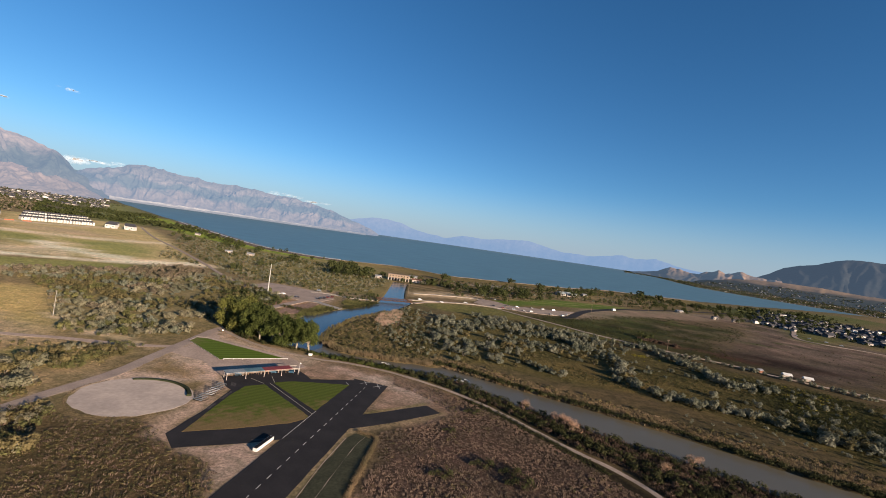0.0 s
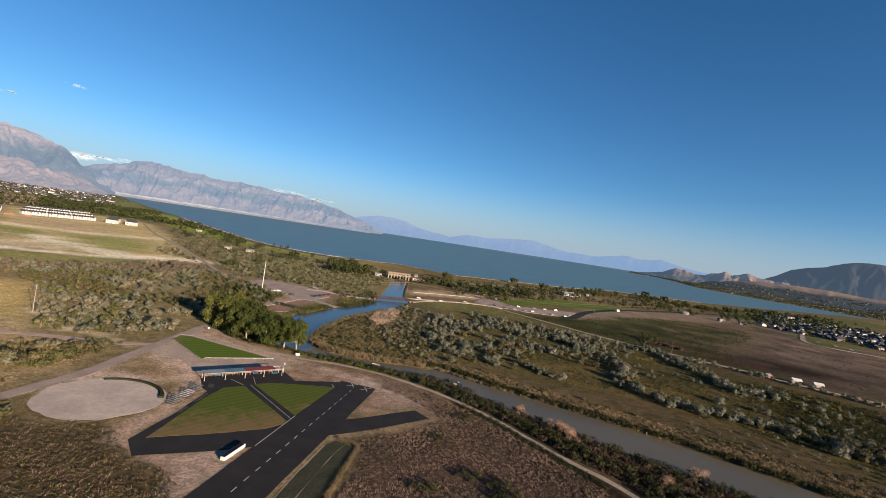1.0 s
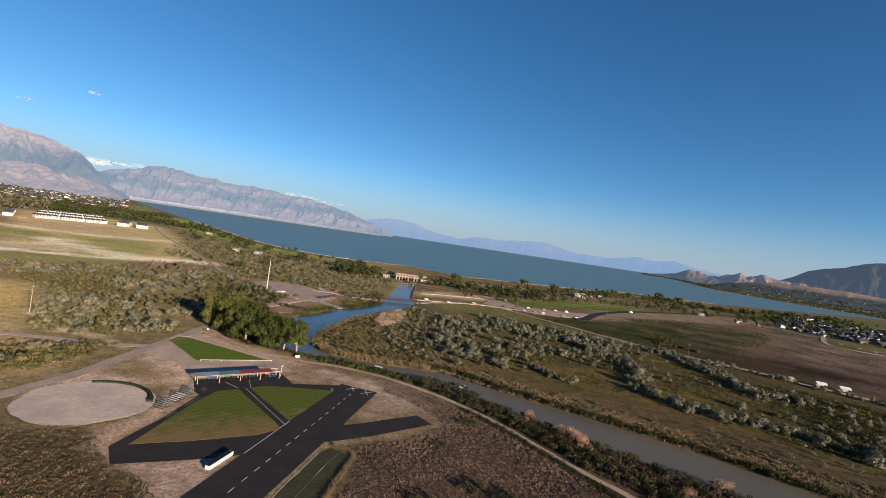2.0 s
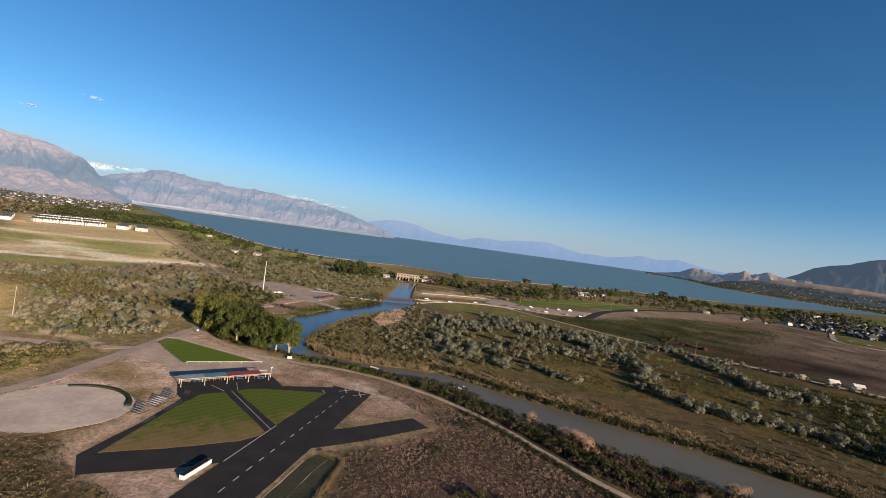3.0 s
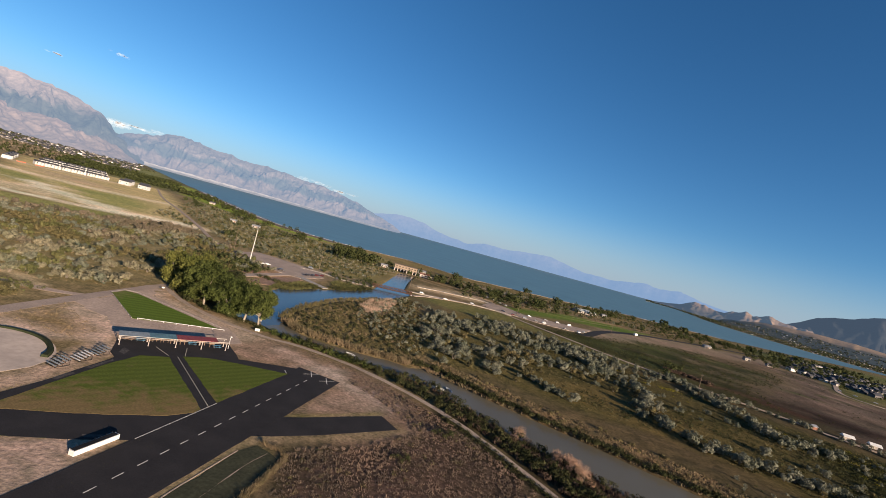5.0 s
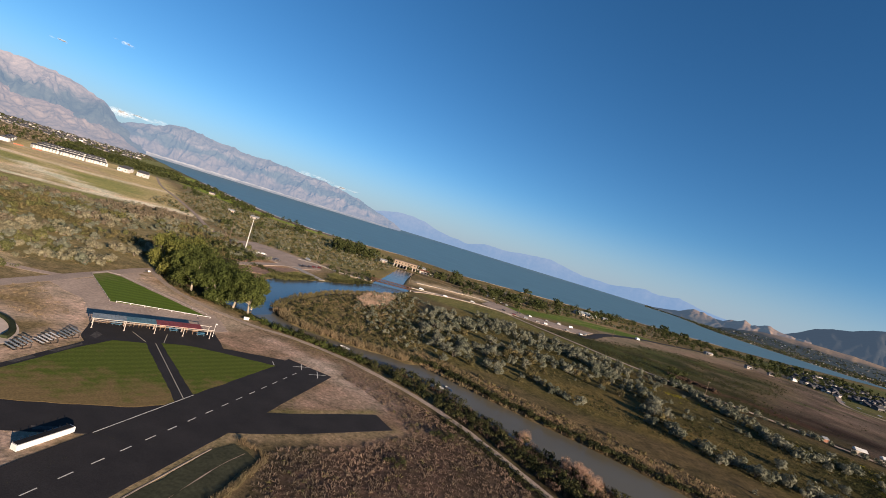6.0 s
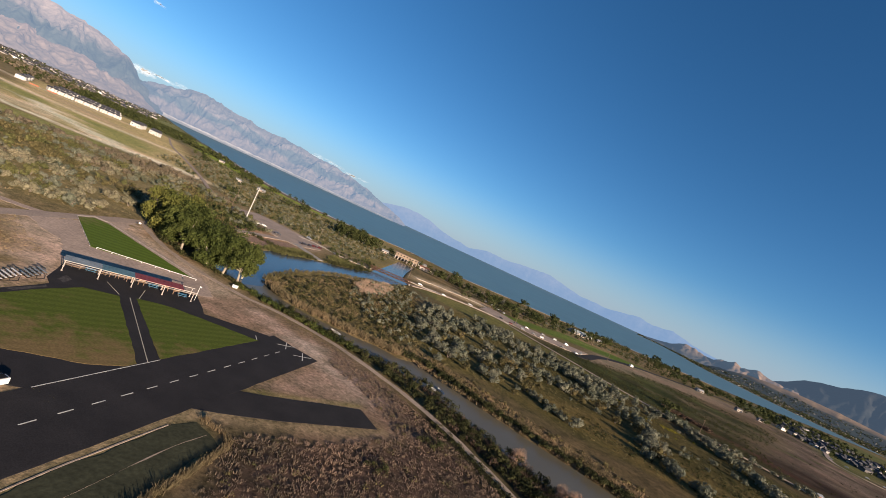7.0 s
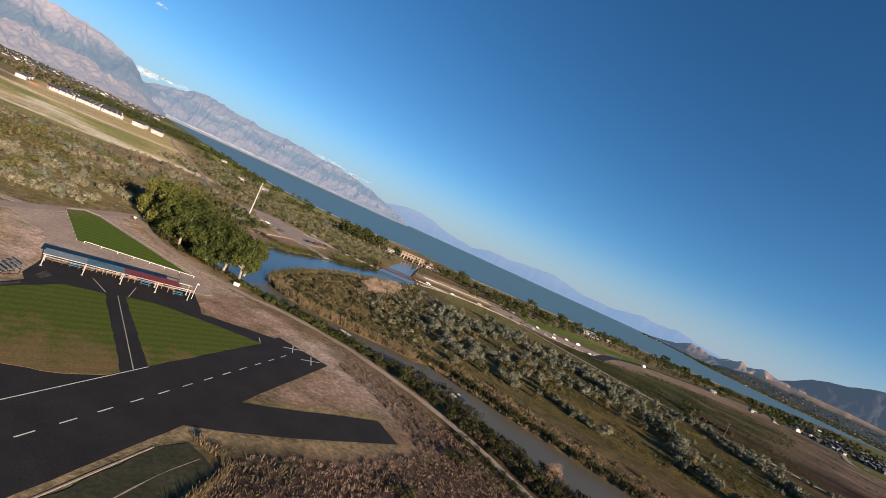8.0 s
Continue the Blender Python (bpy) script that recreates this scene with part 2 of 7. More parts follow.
M = dict(
    ground=ground_mat(),
    asphalt=plain("asphalt", (0.034, 0.0315, 0.033), 0.9, 6.0, 0.16, 0.3, 0.2, spec=0.12),
    road=plain("worn_road", (0.43, 0.34, 0.28), 0.9, 2.0, 0.1, 0.2, 0.2),
    gravel=plain("packed_gravel", (0.5, 0.385, 0.31), 0.95, 1.2, 0.12, 0.25, 0.3),
    sand=plain("pale_sand", (0.62, 0.51, 0.43), 0.95, 0.7, 0.09, 0.12, 0.1),
    field_dirt=plain("pale_field_dirt", (0.64, 0.54, 0.43), 0.95, 0.5, 0.05, 0.3),
    trail=plain("trodden_trail", (0.43, 0.34, 0.275), 0.95, 1.2, 0.12, 0.25, 0.3),
    worn_asphalt=plain("worn_grey_asphalt", (0.085, 0.078, 0.076), 0.9, 2.0, 0.5, 0.35),
    paint=plain("white_line_paint", (0.62, 0.61, 0.58), 0.7, 4.0, 0.5, 0.15),
    yellow_line=plain("faded_line_paint", (0.5, 0.47, 0.38), 0.7, 4.0, 0.5, 0.2),
    lawn=lawn_mat("mown_lawn", (0.102, 0.13, 0.024), (0.22, 0.155, 0.07), 0.6, 35, 0.13, (-0.524, 0.852), 143.5, 22),
    lawn_rich=lawn_mat("watered_lawn", (0.115, 0.17, 0.026), (0.2, 0.19, 0.07), 0.72, 60, 0.1, (1.0, 0.0), -113.0, 16),
    lake=water("lake_water", (0.112, 0.212, 0.248), 0.45, 0.6, 0.25),
    river=water("river_water", (0.14, 0.125, 0.088), 0.25, 0.2, 0.7, 0.14),
    pond=water("pond_water", (0.07, 0.08, 0.08), 0.2, 0.15, 0.6, 0.4),
    ditch=plain("dark_wet_grass", (0.06, 0.062, 0.038), 0.9, 1.4, 0.25, 0.3, 0.3),
    white=plain("white_paint", (0.78, 0.77, 0.75), 0.55, 3.0, 0.6, 0.06),
    beach_mud=plain("brown_beach_mud", (0.2, 0.155, 0.12), 0.95, 0.2, 0.03, 0.3),
    foam=plain("white_foam", (0.55, 0.58, 0.6), 0.8, 0.5, 0.1, 0.2),
    orange_net=plain("orange_netting", (0.42, 0.15, 0.085), 0.7, 3.0, 0.3, 0.1),
    bank_soil=plain("pink_bank_soil", (0.33, 0.215, 0.155), 0.95, 0.8, 0.4, 0.4),
    house_white=plain("white_siding", (0.6, 0.585, 0.57), 0.6, 3.0, 0.3, 0.1),
    cream=plain("cream_paint", (0.5, 0.44, 0.4), 0.6, 3.0, 0.6, 0.1),
    black=plain("black_rubber", (0.02, 0.02, 0.022), 0.8, 3.0, 0.5, 0.2),
    steel=plain("galvanised_steel", (0.5, 0.5, 0.5), 0.4, 4.0, 0.6, 0.1, metal=0.6, spec=0.4),
    roof_grey=plain("grey_blue_roof_sheet", (0.30, 0.34, 0.36), 0.5, 2.0, 0.4, 0.1),
    roof_teal=plain("teal_roof_sheet", (0.14, 0.25, 0.29), 0.5, 2.0, 0.4, 0.12),
    roof_red=plain("faded_red_roof_sheet", (0.30, 0.075, 0.075), 0.5, 2.0, 0.4, 0.12),
    wood=plain("weathered_wood", (0.33, 0.22, 0.15), 0.8, 5.0, 0.7, 0.25),
    blue=plain("blue_coated_metal", (0.10, 0.27, 0.42), 0.5, 3.0, 0.6, 0.1),
    rust=plain("rusted_steel", (0.075, 0.038, 0.03), 0.8, 3.0, 0.4, 0.3),
    concrete=plain("concrete", (0.42, 0.38, 0.34), 0.85, 2.0, 0.3, 0.15, 0.1),
    stucco=plain("tan_stucco", (0.33, 0.25, 0.19), 0.85, 2.0, 0.2, 0.1),
    dark=plain("dark_opening", (0.02, 0.02, 0.025), 0.5, 2.0, 0.4, 0.1),
    slate=plain("dark_shingles", (0.07, 0.072, 0.085), 0.8, 2.0, 0.4, 0.2),
    brick=plain("brown_brick_far", (0.22, 0.11, 0.08), 0.85, 2.0, 0.3, 0.2),
    bark=plain("grey_bark", (0.24, 0.2, 0.16), 0.9, 4.0, 1.0, 0.3, 0.4),
    pale_bark=plain("pale_bark", (0.34, 0.29, 0.23), 0.9, 4.0, 1.0, 0.25, 0.4),
    pole=plain("weathered_pole", (0.2, 0.15, 0.11), 0.85, 4.0, 0.8, 0.2),
    cottonwood=leafy("cottonwood_leaves", (0.038, 0.05, 0.015), (0.094, 0.112, 0.032)),
    lime=leafy("yellow_green_leaves", (0.085, 0.1, 0.025), (0.172, 0.176, 0.05)),
    olive=leafy("silvery_olive_leaves", (0.11, 0.117, 0.088), (0.21, 0.215, 0.165)),
    olive_tan=leafy("dusty_olive_leaves", (0.15, 0.14, 0.095), (0.27, 0.247, 0.172)),
    brush=leafy("dark_bank_leaves", (0.026, 0.029, 0.013), (0.068, 0.07, 0.03)),
    far_leaf=leafy("far_tree_leaves", (0.026, 0.035, 0.014), (0.07, 0.08, 0.03)),
    reed=leafy("dry_reeds", (0.13, 0.095, 0.056), (0.3, 0.225, 0.14)),
    straw=leafy("sunlit_straw", (0.2, 0.145, 0.075), (0.4, 0.3, 0.17)),
    sedge=leafy("brown_sedge", (0.09, 0.064, 0.051), (0.25, 0.182, 0.145)),
    scrub=leafy("green_brown_scrub", (0.068, 0.06, 0.028), (0.18, 0.15, 0.074)),
    weed=leafy("yellow_flowering_weed", (0.1, 0.1, 0.015), (0.26, 0.23, 0.03)),
    tamarisk=leafy("pinkish_bare_twigs", (0.26, 0.165, 0.115), (0.5, 0.325, 0.235)),
    dull_green=leafy("dull_green_leaves", (0.07, 0.076, 0.03), (0.165, 0.16, 0.068)),
    russet=leafy("russet_brush_leaves", (0.115, 0.092, 0.068), (0.215, 0.176, 0.13)),
    pink_reed=leafy("pinkish_dry_reeds", (0.26, 0.175, 0.13), (0.5, 0.37, 0.29)),
    brown_bush=leafy("reddish_brown_bush", (0.066, 0.046, 0.036), (0.145, 0.1, 0.076)),
    glass=plain("car_glass", (0.02, 0.025, 0.03), 0.1, 2.0, 0.4, 0.05, spec=0.6),
    tyre=plain("tyre_rubber", (0.02, 0.02, 0.02), 0.9, 6.0, 1.0, 0.1),
)


def mixed_walls():
    """House walls of a far town: mostly dull, a few bright ones."""
    m, t, b = shader("mixed_town_walls")
    g = t.nodes.new("ShaderNodeNewGeometry")
    col = ramp(t, g.outputs["Random Per Island"], [(0.0, (0.06, 0.055, 0.055)), (0.5, (0.15, 0.13, 0.12)), (0.78, (0.3, 0.27, 0.25)), (1.0, (0.66, 0.63, 0.6))])
    t.links.new(col.outputs["Color"], b.inputs["Base Color"])
    b.inputs["Roughness"].default_value = 0.85
    return m


M["town_wall"] = mixed_walls()


# ---- mesh helpers ----
class Geo:
    """Collects boxes, beams, tubes and prisms into one mesh."""

    def __init__(self):
        self.v, self.f = [], []

    def add(self, vs, fs):
        n = len(self.v)
        self.v += [tuple(p) for p in vs]
        self.f += [tuple(n + i for i in q) for q in fs]
        return self

    def box(self, c, s, rz=0.0, tilt=0.0):
        m = pose(*c, tilt, 0, rz)
        e = min(s) * 0.08
        x, y, z = (q / 2 for q in s)
        vs = []
        for zz, k in ((-z, 0), (z - e, 0), (z, e)):
            vs += [m @ Vector((a * (x - k), b * (y - k), zz)) for a, b in ((-1, -1), (1, -1), (1, 1), (-1, 1))]
        fs = [(3, 2, 1, 0), (8, 9, 10, 11)]
        for r in (0, 4):
            fs += [(r + i, r + (i + 1) % 4, r + 4 + (i + 1) % 4, r + 4 + i) for i in range(4)]
        return self.add(vs, fs)

    def tube(self, p, q, r0, r1=None, n=6):
        r1 = r0 if r1 is None else r1
        p, q = Vector(p), Vector(q)
        rot = (q - p).to_track_quat("Z", "Y").to_matrix()
        vs = []
        for o, r in ((p, r0), (q, r1)):
            vs += [o + rot @ Vector((r * math.cos(a), r * math.sin(a), 0)) for a in (2 * math.pi * i / n for i in range(n))]
        fs = [(i, (i + 1) % n, n + (i + 1) % n, n + i) for i in range(n)] + [tuple(range(n - 1, -1, -1)), tuple(range(n, 2 * n))]
        return self.add(vs, fs)

    def prism(self, pts, z0, z1):
        n = len(pts)
        vs = [(x, y, z0) for x, y in pts] + [(x, y, z1) for x, y in pts]
        fs = [(i, (i + 1) % n, n + (i + 1) % n, n + i) for i in range(n)] + [tuple(range(n - 1, -1, -1)), tuple(range(n, 2 * n))]
        return self.add(vs, fs)

    def gable(self, c, s, h, rz=0.0, over=0.3):
        """A pitched roof over a box of base size s with its eaves at c's height, ridge along x."""
        m = pose(*c, 0, 0, rz)
        x, y, k = s[0] / 2 + over, s[1] / 2 + over, 0.15
        vs = [m @ Vector(p) for p in ((-x, -y, 0), (x, -y, 0), (x, y, 0), (-x, y, 0), (-x, 0, h), (x, 0, h),
                                      (-x, -y, -k), (x, -y, -k), (x, y, -k), (-x, y, -k))]
        return self.add(vs, [(0, 1, 5, 4), (2, 3, 4, 5), (3, 0, 4), (1, 2, 5), (6, 7, 1, 0), (7, 8, 2, 1), (8, 9, 3, 2), (9, 6, 0, 3), (9, 8, 7, 6)])

    def mesh(self, name, mat):
        me = bpy.data.meshes.new(name)
        me.from_pydata(self.v, [], self.f)
        me.materials.append(mat)
        me.update()
        return me


def part(name, geo, mat, parent, label=""):
    ob = new(name, geo.mesh(name, mat))
    ob.parent = parent
    return tagged(ob, label)


def thing(name, label, category, at=None, group="", kind=""):
    """An empty at the base of a thing, to which its parts belong."""
    ob = tagged(new(name), label, category, group, kind)
    ob.matrix_world = at if at is not None else Matrix()
    return ob


def solo(name, geo, mat, label, category, at=None, group="", kind=""):
    ob = tagged(new(name, geo.mesh(name, mat)), label, category, group, kind)
    if at is not None:
        ob.matrix_world = at
    return ob


def raw_mesh(name, verts, quads, mat):
    """A mesh of quads from arrays."""
    me = bpy.data.meshes.new(name)
    verts, quads = np.asarray(verts, dtype=np.float32), np.asarray(quads, dtype=np.int32)
    me.vertices.add(len(verts))
    me.vertices.foreach_set("co", verts.ravel())
    me.loops.add(quads.size)
    me.loops.foreach_set("vertex_index", quads.ravel())
    me.polygons.add(len(quads))
    me.polygons.foreach_set("loop_start", np.arange(0, quads.size, 4, dtype=np.int32))
    me.materials.append(mat)
    me.update(calc_edges=True)
    return me


# ---- plan helpers ----
def inside_depth(px, py, poly):
    """Distance to a polygon's outline, positive inside, for arrays of points."""
    d = np.full(px.shape, 1e18)
    sign = np.full(px.shape, -1.0)
    n = len(poly)
    for i in range(n):
        (ax, ay), (bx, by) = poly[i], poly[(i + 1) % n]
        ex, ey = bx - ax, by - ay
        wx, wy = px - ax, py - ay
        k = np.clip((wx * ex + wy * ey) / (ex * ex + ey * ey + 1e-12), 0, 1)
        d = np.minimum(d, (wx - ex * k) ** 2 + (wy - ey * k) ** 2)
        cross = ((ay > py) != (by > py)) & (px < (bx - ax) * (py - ay) / ((by - ay) if by != ay else 1e-9) + ax)
        sign = np.where(cross, -sign, sign)
    return sign * np.sqrt(d)


def line_distance(px, py, pts):
    d = np.full(px.shape, 1e18)
    for (ax, ay), (bx, by) in zip(pts, pts[1:]):
        ex, ey = bx - ax, by - ay
        wx, wy = px - ax, py - ay
        k = np.clip((wx * ex + wy * ey) / (ex * ex + ey * ey + 1e-12), 0, 1)
        d = np.minimum(d, (wx - ex * k) ** 2 + (wy - ey * k) ** 2)
    return np.sqrt(d)


def smooth_line(pts, step):
    """A Catmull-Rom curve through plan points, at even steps."""
    p = [Vector((*q, 0)) for q in pts]
    p = [p[0] * 2 - p[1], *p, p[-1] * 2 - p[-2]]
    out = []
    for a, b, c, d in zip(p, p[1:], p[2:], p[3:]):
        n = max(2, int((c - b).length / step))
        for i in range(n):
            t = i / n
            q = 0.5 * (2 * b + (c - a) * t + (2 * a - 5 * b + 4 * c - d) * t * t + (3 * b - a - 3 * c + d) * t ** 3)
            out.append((q.x, q.y))
    return out + [tuple(p[-2][:2])]


def lattice(x, y, s):
    """Smooth value noise in 0..1 on arrays."""
    x, y = x / s, y / s
    xi, yi = np.floor(x), np.floor(y)
    fx, fy = x - xi, y - yi
    fx, fy = fx * fx * (3 - 2 * fx), fy * fy * (3 - 2 * fy)

    def h(a, b):
        v = np.sin(a * 127.1 + b * 311.7) * 43758.5453
        return v - np.floor(v)
    return (h(xi, yi) * (1 - fx) + h(xi + 1, yi) * fx) * (1 - fy) + (h(xi, yi + 1) * (1 - fx) + h(xi + 1, yi + 1) * fx) * fy


def rise(r):
    """Lifts the far plain so its end meets the camera's horizon within five kilometres."""
    return 46.0 * np.clip((np.asarray(r, dtype=float) - 1400.0) / 3450.0, 0, 1.2) ** 2


RS = np.linspace(10, 4850, 2000)
FLAT_R = RS * 63.0 / np.maximum(63.0 - rise(RS), 2.0)


def near(r):
    """A flat-plain distance, drawn in to keep its height in the camera's view."""
    return float(np.interp(r, FLAT_R, RS))


def far_place(az, r):
    """The place at an azimuth (degrees right of +y) and a flat-plain distance."""
    q = near(r)
    return q * math.sin(radians(az)), q * math.cos(radians(az)), float(rise(q))

# ---- the plan ----
RIVER = [(-60, 232), (-46, 225), (-30, 223), (-12, 220), (7, 218.5), (18, 214), (29, 203), (48, 189), (65, 178.5), (94, 160), (116, 147), (170, 118), (230, 88),
         (245, 116), (190, 140), (149, 157), (134.6, 166), (105, 185.5), (66, 206), (48, 214), (34, 221.5), (22, 230), (9, 236), (3, 231.5), (-6, 233.5), (-16, 231.5), (-30, 231.5), (-44, 235), (-56, 243)]
POND = [(-56, 243), (-59.5, 262), (-60, 290), (-55, 325), (-46, 355), (-37, 385), (-29, 420), (-26, 440), (-36, 470), (-42, 540), (-46, 622), (-66, 622), (-60, 540), (-56, 470), (-54, 415), (-63, 378), (-74, 354), (-81, 337), (-89, 316), (-87, 287), (-80, 262), (-80, 242), (-70, 234), (-60, 232)]
TRAIL = [(-113, 246), (-95, 232), (-75, 222), (-52, 216.5), (-36, 217), (-15, 212.5), (6, 202.5), (21, 192), (35, 178.3), (52, 158.7), (66.5, 144), (74, 130), (84, 100)]
ROAD_LEFT = [(-124, 60), (-117, 110), (-114, 128), (-112.5, 142), (-109.5, 163), (-110.5, 185), (-111.5, 205), (-112.5, 225), (-113, 246), (-108, 262)]
TRACK_LEFT = [(-330, 160), (-230, 180), (-176, 188), (-156, 193), (-134, 196), (-118, 201), (-111, 206)]
FIELD_LEFT = [(-900, 900), (-740, 740), (-388, 392), (-334, 429), (-273, 499), (-450, 740), (-665, 1000), (-760, 1050)]
MEADOW_LEFT = [(-330, 230), (-268, 276), (-242, 281), (-205, 245), (-168, 207), (-163, 178), (-220, 150), (-330, 150)]
WOODS_LEFT = [(-160, 199), (-134, 205), (-121, 226), (-121, 258), (-130, 300), (-116, 369), (-181, 420), (-262, 472), (-280, 432), (-277, 396), (-316, 338), (-318, 300), (-257, 290), (-200, 240)]
GRASS_PADDOCK = [(60, 270), (68, 283), (108, 290), (132, 276), (172, 286), (176, 262), (140, 248), (112, 236), (80, 243)]
RIGHT_SCRUB = [(9, 246), (38, 250), (72, 238), (114, 236), (160, 203), (176, 182), (250, 150), (300, 240), (262, 310), (225, 330), (173, 350), (144, 380), (71, 436), (20, 420), (-8, 360), (-6, 300)]
PENINSULA = [(-57, 248), (-47, 237), (-24, 233), (-6, 235.5), (3, 233.5), (9, 240), (2, 300), (-4, 360), (-24, 425), (-38, 380), (-47, 350), (-56, 325), (-61, 290), (-61, 262)]
BROWN_FIELD = [(256, 375), (262, 415), (300, 470), (400, 590), (458, 690), (470, 770), (560, 780), (600, 640), (620, 600), (345, 345), (300, 335), (276, 338)]
DARK_MEADOW = [(95, 466), (125, 430), (160, 396), (200, 380), (252, 372), (268, 420), (300, 470), (400, 590), (430, 660), (370, 690), (240, 600), (170, 530), (110, 490)]
SAND_MIDDLE, SAND_R = (-91.0, 148.3), 17.0
SEDGE = [(-12, 104), (82, 104), (70, 128), (49, 156), (32, 176), (19, 188), (4, 198), (-13, 206), (-12, 196), (4, 185), (13, 173), (4, 160), (-12, 146), (-8, 132)]
SCRUB_LEFT = [(-140, 60), (-44, 60), (-42, 106), (-48, 116.5), (-58, 119), (-67, 124.5), (-72, 130), (-80, 132), (-92, 127), (-108, 134), (-116, 128), (-122, 100)]
DITCH = [(-28, 60), (-23.6, 106), (-22, 124), (-19.5, 141), (-17.5, 144.8), (-14.4, 143.6), (-11.6, 142), (-12.4, 136), (-12.9, 128), (-14.2, 106), (-17, 60)]


def runway_x(y, off):
    return -26.2 + 0.138 * (y - 160) + off * 1.009


# ---- ground ----
def axis_lines(lo, hi, step, mid_lo, mid_hi, mid, end_lo, end_hi, grow):
    a = list(np.arange(lo, hi + step / 2, step))
    b = list(np.arange(hi + mid, mid_hi, mid))
    c = list(np.arange(lo - mid, mid_lo, -mid))
    s, q = mid, (b or a)[-1]
    while q < end_hi:
        s *= grow
        q += s
        b.append(q)
    s, q = mid, (c or a)[-1 if c else 0]
    while q > end_lo:
        s *= grow
        q -= s
        c.append(q)
    return np.array(sorted(c + a + b))


GX = axis_lines(-130, 125, 1.5, -700, 560, 7.5, -4900, 4900, 1.1)
GY = axis_lines(84, 262, 1.5, 20, 800, 7.5, -2500, 4900, 1.08)
X, Y = np.meshgrid(GX, GY)
wob = (lattice(X, Y, 9) - 0.5) * 5 + (lattice(X, Y, 3.1) - 0.5) * 2.4


def soft(d, w, jag=1.0):
    return np.clip((d + wob * jag) / w * 0.5 + 0.5, 0, 1)[..., None]


soil = np.zeros((*X.shape, 3))
soil[:] = (0.21, 0.16, 0.09)
far_mix = np.clip((np.hypot(X, Y) - 600) / 900, 0, 1)[..., None]
soil = soil * (1 - far_mix) + np.array((0.2, 0.16, 0.09)) * far_mix


def paint(poly, col, w=3.0, jag=1.0, amount=1.0):
    global soil
    k = soft(inside_depth(X, Y, poly), w, jag) * amount
    soil = soil * (1 - k) + np.array(col) * k


def paint_line(pts, width, col, w=2.0, jag=0.5, amount=1.0):
    global soil
    k = soft(width / 2 - line_distance(X, Y, smooth_line(pts, 4)), w, jag) * amount
    soil = soil * (1 - k) + np.array(col) * k


paint([(-4900, 3500), (-1500, 1500), (-900, 1050), (-640, 1120), (-900, 1700), (-2900, 4000), (-4000, 4900)], (0.125, 0.115, 0.07), 120, 15)
paint(FIELD_LEFT, (0.47, 0.37, 0.19), 12)
paint([(-640, 600), (-548, 546), (-504, 582), (-427, 606), (-339, 492), (-390, 470), (-449, 531), (-470, 480)], (0.36, 0.325, 0.13), 25, 4)
paint([(-430, 440), (-405, 416), (-360, 425), (-322, 440), (-345, 450), (-390, 460)], (0.32, 0.3, 0.12), 10, 3)
paint([(-560, 540), (-513, 564), (-431, 502), (-409, 462), (-481, 490)], (0.27, 0.265, 0.1), 14, 3)
paint([(-466, 558), (-447, 609), (-387, 596), (-330, 486), (-371, 473)], (0.29, 0.28, 0.105), 18, 4)
paint([(-634, 683), (-598, 715), (-520, 690), (-490, 667), (-524, 616), (-600, 630)], (0.5, 0.37, 0.25), 18, 6, 0.8)
paint([(-450, 425), (-405, 468), (-372, 458), (-345, 420), (-379, 397)], (0.6, 0.47, 0.33), 12, 7, 0.85)
paint_line([(-660, 560), (-551, 582), (-515, 598), (-474, 626), (-440, 680)], 34, (0.72, 0.58, 0.42), 12, 6.0)
paint_line([(-450, 505), (-398, 476), (-349, 463), (-305, 455), (-285, 490), (-262, 505)], 30, (0.78, 0.64, 0.49), 9, 5.0)
paint_line([(-430, 360), (-376, 391), (-363, 398), (-346, 406), (-318, 430)], 28, (0.8, 0.66, 0.51), 8, 4.5)
paint_line([(-560, 640), (-500, 560), (-420, 520)], 10, (0.55, 0.43, 0.27), 8, 4.0, 0.7)
paint_line([(-760, 700), (-690, 712), (-660, 760), (-640, 830)], 26, (0.6, 0.48, 0.37), 14, 5.0, 0.9)
paint([(-430, 300), (-362, 372), (-316, 415), (-287, 432), (-272, 400), (-313, 325), (-360, 290)], (0.235, 0.23, 0.085), 9, 2)
paint([(-800, 1024), (-2155, 2758), (-1700, 2430), (-745, 1090)], (0.2, 0.21, 0.085), 40, 6)
paint(WOODS_LEFT, (0.2, 0.165, 0.088), 8)
paint(MEADOW_LEFT, (0.46, 0.345, 0.15), 8)
paint([(-215, 215), (-168, 205), (-158, 190), (-163, 178), (-210, 165)], (0.42, 0.31, 0.2), 8, 2)
paint([(-175, 140), (-120, 128), (-118, 160), (-122, 192), (-150, 188), (-172, 176)], (0.34, 0.245, 0.15), 5)
paint([(-200, 232), (-172, 212), (-140, 200), (-122, 200), (-134, 205), (-160, 208), (-185, 226)], (0.55, 0.43, 0.31), 4, 2)
paint([(-160, 170), (-140, 150), (-122, 170), (-124, 188), (-150, 184)], (0.18, 0.165, 0.065), 5, 1.5)
paint(SCRUB_LEFT, (0.11, 0.08, 0.045), 4)
paint([(-8, 62), (-8, -120), (160, -120), (88, 62)], (0.155, 0.098, 0.078), 8)
paint([(-60, 62), (-140, 62), (-150, -120), (-60, -120)], (0.13, 0.09, 0.05), 8)
paint(SEDGE, (0.125, 0.085, 0.068), 5)
